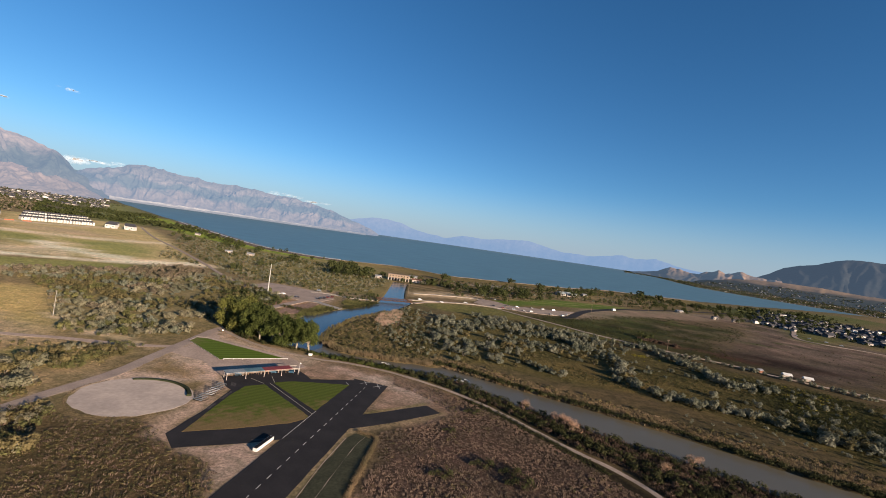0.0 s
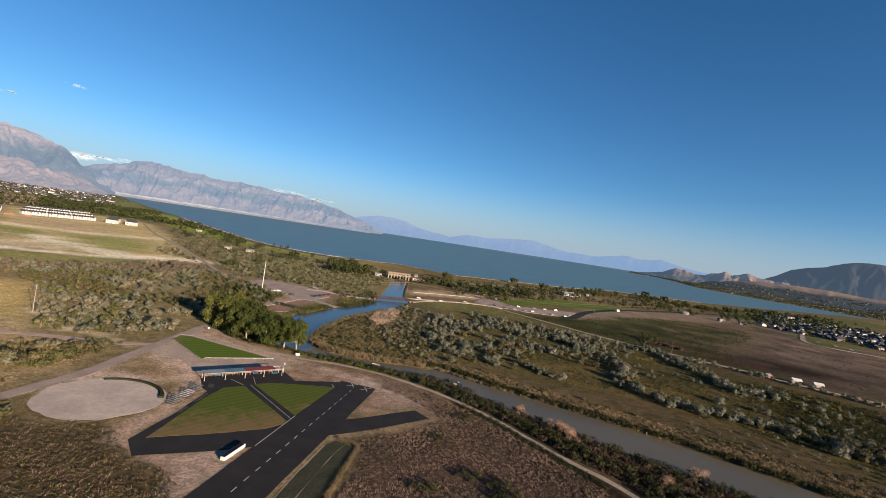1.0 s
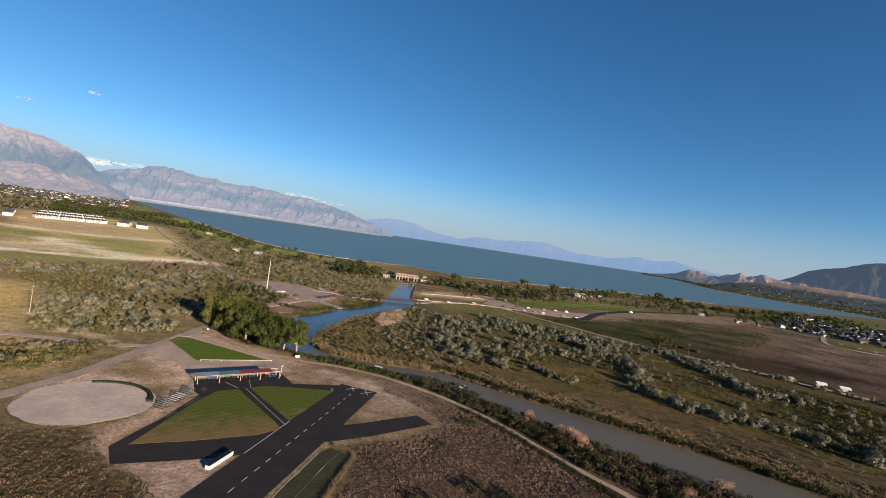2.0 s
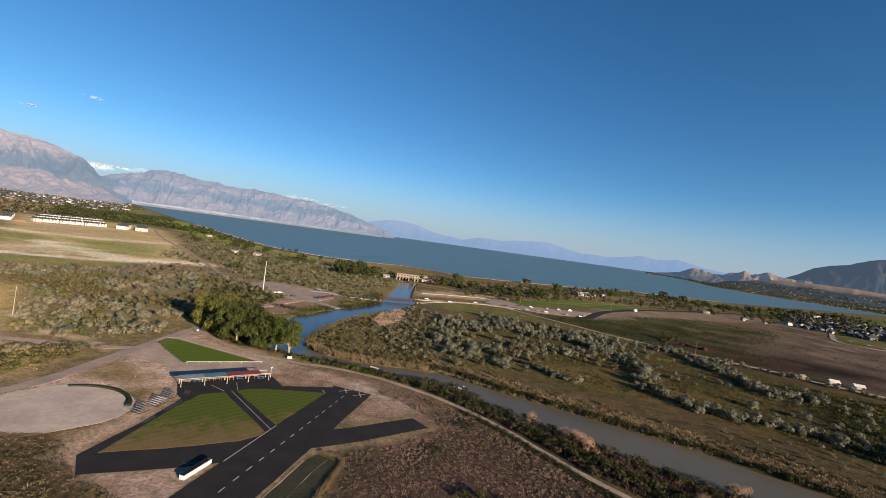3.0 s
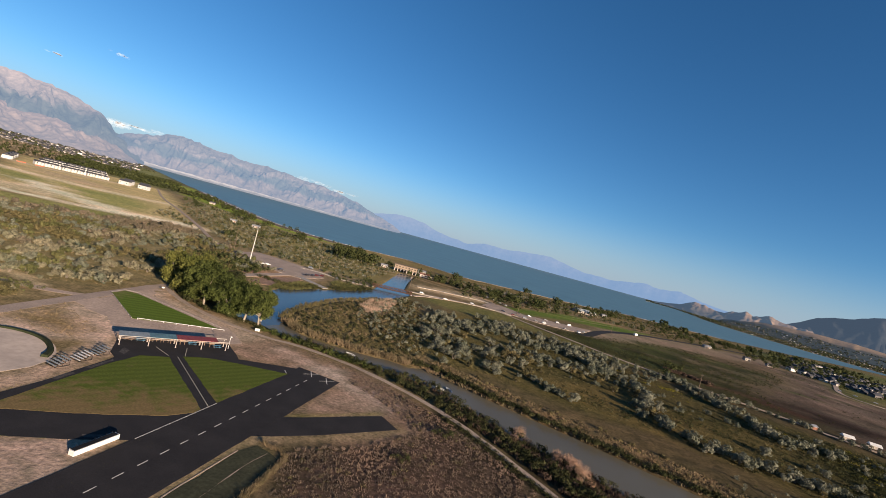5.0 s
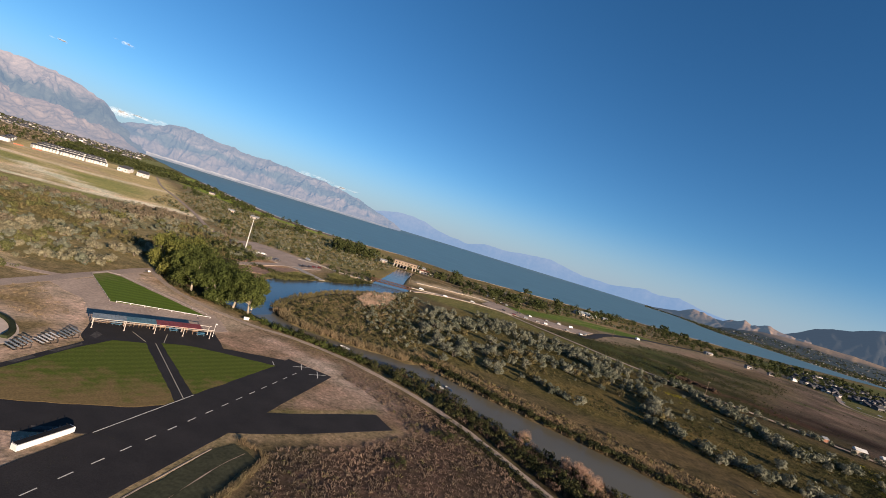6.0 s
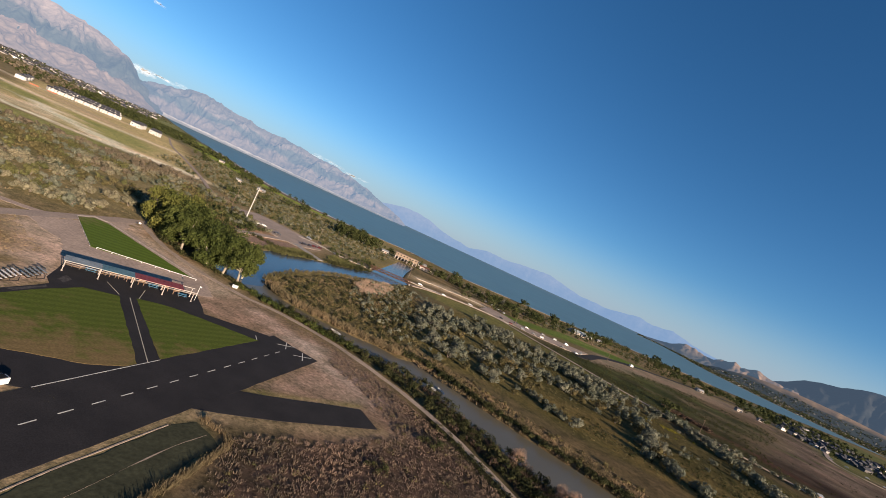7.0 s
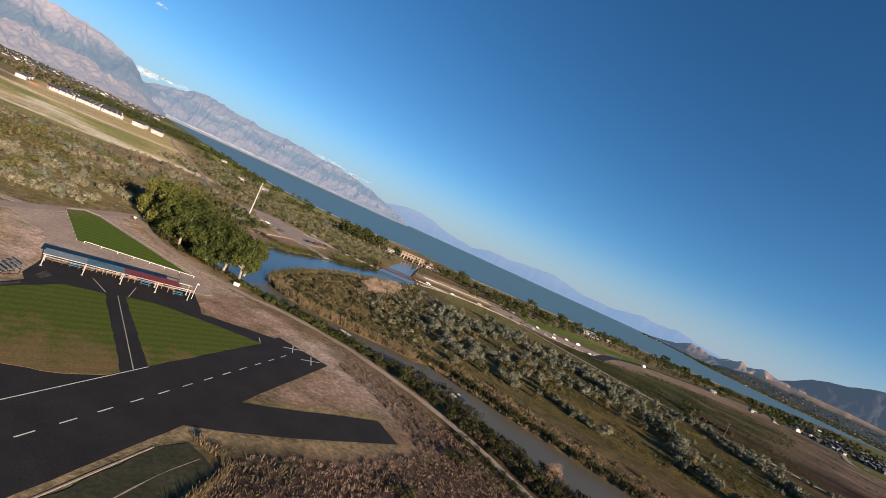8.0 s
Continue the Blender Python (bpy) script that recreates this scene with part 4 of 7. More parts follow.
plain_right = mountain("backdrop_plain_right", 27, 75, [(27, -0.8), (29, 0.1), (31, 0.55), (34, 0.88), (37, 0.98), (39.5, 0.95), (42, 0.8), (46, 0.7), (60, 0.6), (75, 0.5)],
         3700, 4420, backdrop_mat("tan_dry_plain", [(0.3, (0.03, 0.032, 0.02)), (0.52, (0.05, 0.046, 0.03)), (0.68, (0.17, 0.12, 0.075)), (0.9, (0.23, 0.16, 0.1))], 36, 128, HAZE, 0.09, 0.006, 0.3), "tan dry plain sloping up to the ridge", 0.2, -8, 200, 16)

shore_v, shore_q = [], []
for i in range(121):
    az = -37.5 + 27.0 * i / 120
    s, c = math.sin(radians(az)), math.cos(radians(az))
    up = 1.0 + 1.3 * min(1.0, max(0.0, (-12 - az) / 18))
    for r, z in ((4020, -1.5), (4060, up * (4 + 2 * noise.noise((az * 2.5, 0, 3)))), (4160, up * (9 + 4 * noise.noise((az * 1.4, 6, 3))))):
        shore_v.append((r * s, r * c, float(rise(r)) + z + 2.0))
        if i and len(shore_v) % 3 != 1:
            k = len(shore_v) - 1
            shore_q.append((k - 4, k - 3, k, k - 1)[::-1])
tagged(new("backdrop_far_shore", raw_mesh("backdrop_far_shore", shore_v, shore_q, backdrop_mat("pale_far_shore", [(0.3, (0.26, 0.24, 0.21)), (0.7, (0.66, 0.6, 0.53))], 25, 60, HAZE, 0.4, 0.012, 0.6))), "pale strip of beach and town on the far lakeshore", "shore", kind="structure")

# ---- paved surfaces ----
apron = flat_piece("apron", [(-33, 138), (-35.4, 135.2), (-46.2, 128.2), (-61.3, 120.6), (-67.3, 127.3), (-66.4, 146), (-67.3, 164.8), (-70.5, 167), (-76.4, 176.4), (-54.2, 197.6), (-47.6, 190.6), (-45.2, 187.6), (-29.4, 194), (-26, 188)],
                   0.03, M["asphalt"], "black asphalt taxiway loop and pit apron", "apron", wobble=0.25)
runway_outline = [(runway_x(30, -7.5), 30), (runway_x(30, 7.5), 30), (runway_x(193, 7.5), 193), (runway_x(196, -7.5), 196)]
runway = flat_piece("runway", runway_outline, 0.045, M["asphalt"], "dark asphalt model-aircraft runway with white dashes", "runway", wobble=0.18)
flat_piece("spur", [(-22, 160), (-18.7, 159.8), (-14.2, 163), (3.1, 177.4), (8.6, 171.8), (-6.4, 158), (-13.5, 152.3), (-20.4, 147.4), (-24, 146)], 0.035, M["asphalt"], "short black asphalt cross strip", "runway", wobble=0.2)
AX = math.degrees(math.atan(0.138))
dash = None
y = 133.4 - 4.79 * 20
while y < 188:
    g = Geo().box((0, 0, 0), (0.17, 2.15, 0.02))
    if dash is None:
        dash_mesh = g.mesh("dash", M["paint"])
    dash = new("dash", dash_mesh)
    dash.parent = runway
    dash.matrix_world = pose(runway_x(y, -0.3), y, 0.05, 0, 0, -AX)
    y += 4.79
for cx, cy in ((-23.6, 193.0), (-17.8, 190.9)):
    for a in (30, -40):
        ob = part("cross_bar", Geo().box((0, 0, 0), (0.2, 5.2, 0.02)), M["paint"], runway)
        ob.matrix_world = pose(cx, cy, 0.052 + a * 0.00005, 0, 0, a - AX)


def painted_line(p, q, w, mat, parent, z=0.05):
    a, b = Vector((*p, z)), Vector((*q, z))
    d = b - a
    ob = part("painted_line", Geo().box((0, 0, 0), (w, d.length, 0.02)), mat, parent)
    ob.matrix_world = pose(*((a + b) / 2), 0, 0, -math.degrees(math.atan2(d.x, d.y)))
    return ob


painted_line((runway_x(134.5, -7.3), 134.5), (runway_x(157, -7.3), 157), 0.15, M["paint"], runway)
painted_line((-57.6, 176.3), (-34.6, 154.4), 0.16, M["yellow_line"], apron, 0.04)
painted_line((-66.1, 178.7), (-59.7, 175.3), 0.16, M["yellow_line"], apron, 0.04)
painted_line((-60.2, 184.4), (-56.6, 178.1), 0.16, M["yellow_line"], apron, 0.04)
painted_line((-31.2, 189.9), (-29.7, 187.7), 0.2, M["paint"], apron, 0.04)


def lawn(name, pts, mat, label):
    return flat_piece(name, pts, 0.06, mat, label, "lawn", wobble=0.25, step=1.2, thick=0.2)


flat_piece("ditch", DITCH, 0.0, M["ditch"], "flat strip of dark wet grass in the ditch", "ditch", wobble=0.5, step=1.2, thick=0.1)
strip("ditch_edge", [(-28.4, 60), (-23.9, 106), (-22.3, 124), (-19.8, 141)], 0.2, 0.02, M["trail"], "thin pale dirt edge of the ditch", "ground", fray=0.12)
strip("ditch_line", [(-24, 60), (-20.5, 100), (-17.4, 127), (-16.0, 137), (-14.5, 143)], 0.1, 0.012, M["trail"], "thin pale line along the ditch", "ground", fray=0.2)
for pts in ([(-66.6, 155), (-65.7, 155.5), (-65.9, 163), (-66.9, 163.6)], [(-66.4, 146), (-65.4, 146.5), (-65.6, 151), (-66.7, 151)], [(-44, 130.5), (-41, 132.2), (-42, 133), (-45, 131.3)], [(-69.5, 168.5), (-67, 168), (-68, 171), (-70.5, 172)]):
    flat_piece("worn_patch", pts, 0.036, M["worn_asphalt"], "pale worn patch in the asphalt", parent=apron, thick=0.01, wobble=0.7, step=0.5)
lawn("lawn_west", [(-64.0, 129.8), (-51.7, 136.4), (-38.4, 145.4), (-35.4, 149.6), (-35, 152.2), (-46, 162.4), (-59, 174.4), (-64.4, 170), (-65.2, 159)], M["lawn"], "mown green lawn drying to brown at one end")
lawn("lawn_east", [(-56.8, 177.4), (-53.4, 180.4), (-50, 182.4), (-43.6, 184), (-29.2, 187.6), (-34.2, 157.2)], M["lawn"], "mown green lawn beside the runway")
lawn("lawn_back", [(-112.2, 215.6), (-112.6, 222.6), (-108, 223.6), (-65.2, 210.2), (-85.8, 196.6), (-87.6, 195.6)], M["lawn_rich"], "bright watered lawn behind the shade canopy")
sand_pts = [(SAND_MIDDLE[0] + SAND_R * (1 + 0.03 * math.sin(3 * a + 1)) * math.cos(a), SAND_MIDDLE[1] + SAND_R * 0.97 * (1 + 0.03 * math.sin(4 * a)) * math.sin(a)) for a in (2 * math.pi * i / 40 for i in range(40))]
flat_piece("sand_circle", sand_pts, 0.01, M["sand"], "round pad of pale packed sand", "pad", wobble=0.8, step=1.5)
flat_piece("gravel_lot", [(-113, 197), (-108.5, 206), (-109, 216), (-111, 227), (-113, 240), (-108, 238), (-104, 226.5), (-64, 213), (-58, 209), (-52, 202), (-54.5, 198.5), (-76, 178), (-82, 182), (-92, 190), (-104, 194)], 0.0, M["gravel"], "packed gravel parking lot around the lawn", "ground", wobble=1.2, step=2)
strip("road_left", ROAD_LEFT, 5.0, 0.015, M["road"], "pale worn access road", fray=0.3)
strip("trail_river", TRAIL, 2.2, 0.008, M["trail"], "narrow gravel trail along the river", fray=0.4)
strip("track_left", TRACK_LEFT, 4.0, 0.01, M["gravel"], "dusty dirt track", fray=0.8)
strip("road_right", [(60, 497), (89, 467), (117, 441), (137, 420), (163, 400), (200, 376), (237, 357), (258, 338), (330, 300)], 4.0, 0.3, M["trail"], "narrow pale farm track", fray=0.5)
strip("road_far", [(-24, 442), (-12, 462), (10, 484), (34, 500), (56, 505), (78, 503)], 5.0, 0.32, M["road"], "pale dirt road from the bridge to the lot", fray=0.8)
strip("road_bend", [(136, 496), (150, 512), (164, 540), (180, 572), (206, 612), (263, 679), (330, 738), (440, 830), (640, 980)], 9.0, 0.42, M["asphalt"], "dark asphalt road bending away from the lot")
flat_piece("gravel_lot", [(40, 515), (59, 504), (73, 502), (95, 497), (122, 502), (145, 515), (168, 563), (139, 552), (111, 545), (86, 535), (70, 558), (52, 566)], 0.36, M["road"], "pale gravel parking lot beside the road", "parking lot", wobble=1.5)
strip("tan_track", [(-30, 520), (0, 540), (40, 556), (60, 545)], 6.0, 0.34, M["field_dirt"], "pale dirt track beside the parking lot", fray=2.0)
strip("tan_track", [(-30, 462), (0, 480), (40, 500), (70, 498)], 5.0, 0.34, M["field_dirt"], "pale dirt track beside the river works", fray=1.5)
strip("pool_track", [(-118, 420), (-100, 424), (-80, 418), (-60, 424)], 5.0, 0.3, M["field_dirt"], "pale dirt track above the pool", fray=1.5)
strip("road_lakeside", [(-166, 396), (-182, 410), (-226, 460), (-276, 521), (-391, 652), (-516, 791), (-690, 1010)], 4.0, 0.3, M["trail"], "straight pale road beside the field")
strip("road_lot", [(650, 860), (590, 760), (510, 650), (512, 615), (560, 600), (640, 560), (900, 420)], 6.0, 0.35, M["road"], "curving pale road beyond the brown field")
flat_piece("parking_lot", [(-170, 405), (-165, 440), (-140, 436), (-102, 424), (-90, 398), (-97, 366), (-114, 368), (-139, 384)], 0.25, M["road"], "grey gravel parking lot near the boat ramp", "parking lot", wobble=1.0)
strip("causeway", [(-104, 377), (-107, 368), (-112, 341), (-117, 308), (-118, 292)], 6.5, 0.3, M["road"], "grey causeway road above the pool bank")
flat_piece("bank_slope", [(-101, 306), (-108, 312), (-105, 345), (-99, 366), (-93, 362), (-94, 340), (-95, 312)], 0.12, M["bank_soil"], "bare pinkish bank sloping to the pool", "bank", wobble=1.0)
flat_piece("boat_ramp", [(-103, 372), (-99, 376), (-73, 357), (-75, 352)], 0.27, M["concrete"], "pale concrete boat ramp into the pool", "ramp")

# ---- built things at the airfield ----
def canopy():
    at = pose(-73.1, 173.0, 0.05, 0, 0, 40.8)
    c = thing("shade_canopy", "long open shade canopy with grey, teal and red roofing", "canopy", at)
    for i in range(5):
        for y in (0, 3.7):
            p = part("post", Geo().tube((0, 0, 0), (0, 0, 2.5), 0.1, 0.1, 8).box((0, 0, 0.05), (0.4, 0.4, 0.1)), M["cream"], c)
            p.location = (7 * i, y, 0)
    for name, x0, x1, mat, lab in (("roof_panel", -0.4, 7.0, "roof_grey", "grey-blue roof sheet"), ("roof_panel", 7.05, 14.0, "roof_teal", "teal roof sheet"), ("roof_panel", 14.05, 25.4, "roof_red", "faded red roof sheet")):
        panel = part(name, Geo().box(((x0 + x1) / 2, 1.85, 2.66), (x1 - x0, 4.3, 0.07)), M[mat], c, lab)
        for k in range(int((x1 - x0) / 0.9)):
            part("seam", Geo().box((x0 + 0.45 + 0.9 * k, 1.85, 2.71), (0.05, 4.28, 0.04)), M[mat], panel)
    for y in (0.0, 3.7):
        part("beam", Geo().box((14.1, y, 2.54), (29.0, 0.1, 0.16)), M["cream"], c)
    part("low_rail", Geo().box((14.1, 0.0, 2.1), (28.2, 0.05, 0.06)), M["cream"], c)
    for i in range(11):
        part("rafter", Geo().box((7 * i / 2.5, 1.85, 2.58), (0.06, 3.7, 0.12)), M["cream"], c)
    return c


canopy()


def picnic_table(mat, name, label):
    t = thing(name, label, "picnic table", group="tables under the canopy")
    part("tabletop", Geo().box((0, 0, 0.74), (2.3, 0.8, 0.06)), mat, t)
    for s in (-1, 1):
        part("bench", Geo().box((0, 0.72 * s, 0.44), (2.3, 0.28, 0.05)), mat, t)
        part("leg_frame", Geo().tube((0.8 * s, -0.72, 0.02), (0.8 * s, 0.25, 0.72), 0.035).tube((0.8 * s, 0.72, 0.02), (0.8 * s, -0.25, 0.72), 0.035).box((0.8 * s, 0, 0.4), (0.05, 1.5, 0.05)), M["steel"], t)
    return t


def work_stand():
    t = thing("work_stand", "small weathered wooden model-aircraft work stand", "stand", group="stands under the canopy")
    part("top", Geo().box((0, 0, 0.95), (1.5, 0.75, 0.06)).box((0, 0.33, 1.1), (1.5, 0.06, 0.28)), M["wood"], t)
    for x in (-0.6, 0.6):
        part("trestle", Geo().box((x, -0.25, 0.47), (0.08, 0.08, 0.94)).box((x, 0.25, 0.47), (0.08, 0.08, 0.94)).box((x, 0, 0.3), (0.06, 0.6, 0.08)), M["wood"], t)
    return t


blue_table = picnic_table(M["blue"], "picnic_table", "blue metal picnic table on the asphalt apron")
wood_table = picnic_table(M["wood"], "picnic_table", "weathered wooden picnic table on the asphalt apron")
stand0 = work_stand()
for first, spots in ((blue_table, ((-71.8, 179.6), (-61.2, 188.2), (-55.0, 191.6))),
                     (wood_table, ((-74.2, 177.8), (-70.2, 181.2))),
                     (stand0, ((-68.3, 182.6), (-67.0, 184.0), (-65.2, 184.6), (-63.0, 186.0), (-59.1, 190.2), (-56.4, 190.9), (-66.0, 187.6)))):
    for i, (x, y) in enumerate(spots):
        m = pose(x, y, 0.06, 0, 0, 40.8 + (i * 37 % 11 - 5))
        if i == 0:
            first.matrix_world = m
        else:
            copy_thing(first, m)


def rail_fence(pts, name, label, mat, h, rails, gap, r, group=""):
    f = thing(name, label, "fence", kind="structure")
    for (ax, ay), (bx, by) in zip(pts, pts[1:]):
        a, b = Vector((ax, ay, 0)), Vector((bx, by, 0))
        n = max(1, round((b - a).length / gap))
        for i in range(n + 1):
            p = a.lerp(b, i / n)
            part("post", Geo().box((p.x, p.y, h / 2), (r * 2.2, r * 2.2, h)), mat, f)
        for z in rails:
            part("rail", Geo().tube((ax, ay, z), (bx, by, z), r, r, 6), mat, f)
    return f


rail_fence([(-85.9, 196.0), (-62.9, 209.3)], "fence_white", "low white pipe barrier along the back lawn", M["white"], 0.5, (0.45,), 3.8, 0.075)
rail_fence([(-87.8, 195.6), (-112.5, 215.6), (-113.0, 223.0), (-108, 224.2), (-65.6, 211.6)], "fence_lawn", "thin pale post and rail fence round the back lawn", M["cream"], 0.36, (0.3,), 3.5, 0.06)


def bleacher(x, y, mat, label):
    b = thing("bleacher", label, "bleacher", pose(x, y, 0.0, 0, 0, -14), group="bleachers beside the sand pad")
    for i in range(5):
        part("seat", Geo().box((0, -1.5 + 0.72 * i, 0.42 + 0.27 * i), (3.3, 0.34, 0.05)), mat, b)
        # coloured black so that the gaps between the seats look shaded
        part("footboard", Geo().box((0, -1.75 + 0.72 * i, 0.14 + 0.27 * i), (3.3, 0.12, 0.03)), M["black"], b)
    for s in (-1.45, 0, 1.45):
        part("frame", Geo().tube((s, -1.7, 0.05), (s, 1.5, 1.45), 0.04).tube((s, 1.5, 0.0), (s, 1.5, 1.45), 0.04).tube((s, -1.7, 0.04), (s, 1.5, 0.04), 0.04).tube((s, 0, 0.0), (s, 0, 0.75), 0.04), M["black"], b)
    return b


bleacher(-71.3, 152.7, M["roof_grey"], "grey aluminium bleacher with five rows of seats")
bleacher(-70.9, 158.6, M["white"], "bright white aluminium bleacher with five rows")
bleacher(-71.2, 164.4, M["roof_grey"], "grey aluminium bleacher with five rows of seats")


def pit_wall():
    w = thing("pit_barrier", "long white low barrier with a black top", "barrier", pose(-40.0, 129.0, 0, 0, 0, -9.6))
    part("front_wall", Geo().box((0.05, 0, 0.45), (0.2, 8.4, 0.9)), M["white"], w)
    part("back_wall", Geo().box((-1.15, 0, 0.45), (0.2, 8.0, 0.9)), M["white"], w)
    for y in (-4.1, 4.1):
        part("end_wall", Geo().box((-0.55, y, 0.45), (1.0, 0.2, 0.9)), M["white"], w)
    part("lid", Geo().box((-0.57, 0, 0.93), (1.1, 8.0, 0.06)), M["black"], w, "matt black top")
    for i in range(8):
        part("stake", Geo().box((-1.3, -3.9 + 1.1 * i, 0.55), (0.07, 0.07, 1.1)), M["black"], w)


pit_wall()


def berm():
    g = Geo()
    n = 40
    for i in range(n + 1):
        a = radians(126 - 104 * i / n)
        w, h = 0.4 + 0.6 * (i / n), 0.4 + 0.25 * (i / n)
        vs = []
        for r, z in ((15.9 - w, -0.05), (15.9 - w * 0.7, h), (15.9 + w * 0.4, h), (15.9 + w * 0.7, -0.05)):
            vs.append((SAND_MIDDLE[0] + r * math.cos(a), SAND_MIDDLE[1] + r * math.sin(a) * 0.97, z))
        g.v += vs
        if i:
            k = 4 * i
            g.f += [(k + j, k + j + 1, k - 3 + j, k - 4 + j) for j in range(3)]
    g.f += [(0, 1, 2, 3), (4 * n + 3, 4 * n + 2, 4 * n + 1, 4 * n)]
    solo("berm", g, plain("dark_turf", (0.035, 0.042, 0.02), 0.9, 2.0, 0.3, 0.3), "low curved berm of dark turf at the sand pad", "berm")


berm()


def notice_sign(x, y, mat, label, rz):
    s = thing("notice_sign", label, "sign", pose(x, y, 0, 0, 0, rz), group="signs by the road")
    part("post", Geo().tube((0, 0, 0), (0, 0, 1.6), 0.06), M["pole"], s)
    part("board", Geo().box((0, -0.08, 1.3), (0.8, 0.05, 0.6)), mat, s)


notice_sign(-107.8, 238, M["white"], "white board sign on a short post by the road", 20)
notice_sign(-108.5, 247.5, M["white"], "small white sign where the trail begins", 30)
solo("storage_box", Geo().box((0, 0, 0.4), (1.7, 0.7, 0.8)).gable((0, 0, 0.8), (1.7, 0.7), 0.2, over=0.1), M["white"], "small white storage box beside the river trail", "box", pose(-55.8, 220.5, 0, 0, 0, 20))
solo("marker_post", Geo().tube((0, 0, 0), (0, 0, 4.2), 0.06, 0.05).box((0.25, 0, 4.0), (0.5, 0.05, 0.35)), M["white"], "thin white flag post beside the canopy", "post", pose(-52.2, 193.4, 0.05))

solo("mast", Geo().tube((0, 0, 0), (0, 0, 25), 0.42, 0.2, 10).tube((0, 0, 0), (0, 0, 0.5), 0.7, 0.7, 10), plain("pale_steel_mast", (0.62, 0.6, 0.57), 0.5, 2.0, 0.3, 0.08), "tall pale steel mast at the parking lot", "mast", pose(-141, 377, 0))


# ---- poles and wires ----
solo("field_pole", Geo().tube((0, 0, -0.2), (0.3, 0, 13), 0.16, 0.1, 8).box((0.3, 0, 12.4), (1.6, 0.1, 0.12)), M["concrete"], "thin pale pole standing in the dry meadow", "pole", pose(-185, 223, 0))
POLES = [(-330, 600, 12), (-216, 492, 12), (-109, 440, 12), (-34, 497, 13), (78, 520, 12), (196, 585, 12), (330, 720, 12)]


def utility_pole(x, y, h):
    p = thing("utility_pole", "weathered wooden utility pole with a crossarm", "utility pole", pose(x, y, 0, 0, 0, 25), group="poles along the road")
    part("pole", Geo().tube((0, 0, -0.3), (0, 0, h), 0.22, 0.14, 8), M["pole"], p)
    part("crossarm", Geo().box((0, 0.05, h - 0.7), (2.6, 0.12, 0.14)), M["pole"], p)
    for s in (-1.1, 0, 1.1):
        part("insulator", Geo().tube((s, 0.05, h - 0.63), (s, 0.05, h - 0.4), 0.06), M["white"], p)


for q in POLES + [(194, 379, 10), (-178, 421, 9)]:
    utility_pole(*q)
wires = thing("overhead_wires", "thin overhead wires sagging between the poles", "wire", kind="structure")
for off, drop in ((-1.1, 0.4), (-0.35, 0.4), (0.35, 0.4), (1.1, 0.4), (-0.8, 2.6), (0.8, 2.6)):
    for (ax, ay, ah), (bx, by, bh) in zip(POLES, POLES[1:]):
        g = Geo()
        prev = None
        for i in range(13):
            k = i / 12
            p = (ax + (bx - ax) * k + off * 0.9, ay + (by - ay) * k + off * 0.4, (ah + (bh - ah) * k) - drop - 7 * k * (1 - k))
            if prev:
                g.tube(prev, p, 0.045, 0.045, 4)
            prev = p
        part("wire", g, M["pole"], wires)


# ---- river works ----
def bridge():
    ax, ay, bx, by = -57.5, 428, -25, 441
    ln = math.hypot(bx - ax, by - ay)
    b = thing("truss_bridge", "rust-red steel truss footbridge over the river", "bridge", pose(ax, ay, 0.4, 0, 0, math.degrees(math.atan2(by - ay, bx - ax))))
    part("deck", Geo().box((ln / 2, 0, 0.5), (ln, 3.4, 0.3)), M["wood"], b)
    n = 9
    for s in (-1.7, 1.7):
        g = Geo().box((ln / 2, s, 0.55), (ln, 0.25, 0.45)).box((ln / 2, s, 2.6), (ln, 0.22, 0.3))
        part("chord", g, M["rust"], b)
        for i in range(n + 1):
            x = 0.2 + (ln - 0.4) * i / n
            part("upright", Geo().box((x, s, 1.6), (0.28, 0.28, 2.0)), M["rust"], b)
            if i < n:
                part("diagonal", Geo().tube((x, s, 0.7), (x + (ln - 0.4) / n, s, 2.5), 0.15), M["rust"], b)
    for x in (0.3, ln - 0.3):
        part("pier", Geo().box((x, 0, -0.9), (1.0, 4.2, 2.6)), M["concrete"], b)


bridge()


def pump_station():
    p = thing("pump_station", "tan pump house with white piers and dark gate openings", "building", pose(-62, 645, -0.3, 0, 0, 12))
    part("upper_wall", Geo().box((0, 0, 6.6), (30, 9, 4.2)), M["stucco"], p)
    part("roof", Geo().box((0, 0, 8.9), (31, 10, 0.5)), M["stucco"], p)
    # near-black colour stands in for the shade inside the gate openings
    part("back_wall", Geo().box((0, 3.0, 2.2), (29, 2.5, 4.6)), M["dark"], p)
    for i in range(8):
        part("pier", Geo().box((-14.4 + 4.1 * i, -1.5, 2.1), (1.1, 10, 4.8)), M["cream"], p)
    for i in range(7):
        part("gate", Geo().box((-12.3 + 4.1 * i, -2.2, 3.6), (2.9, 0.2, 1.6)), M["concrete"], p)
        w = part("window", Geo().box((-12.3 + 4.1 * i, -4.52, 7.0), (1.5, 0.08, 1.4)), M["glass"], p)
    a = thing("pump_annex", "long low red-brown annex beside the pump house", "building", pose(-30, 655, 0, 0, 0, 12))
    part("wall", Geo().box((0, 0, 1.9), (26, 8, 3.8)), M["cream"], a)
    part("roof", Geo().gable((0, 0, 3.8), (26, 8), 1.6), M["brick"], a)
    for i in range(5):
        part("window", Geo().box((-10 + 5 * i, -4.03, 2.1), (1.6, 0.08, 1.3)), M["glass"], a)


pump_station()


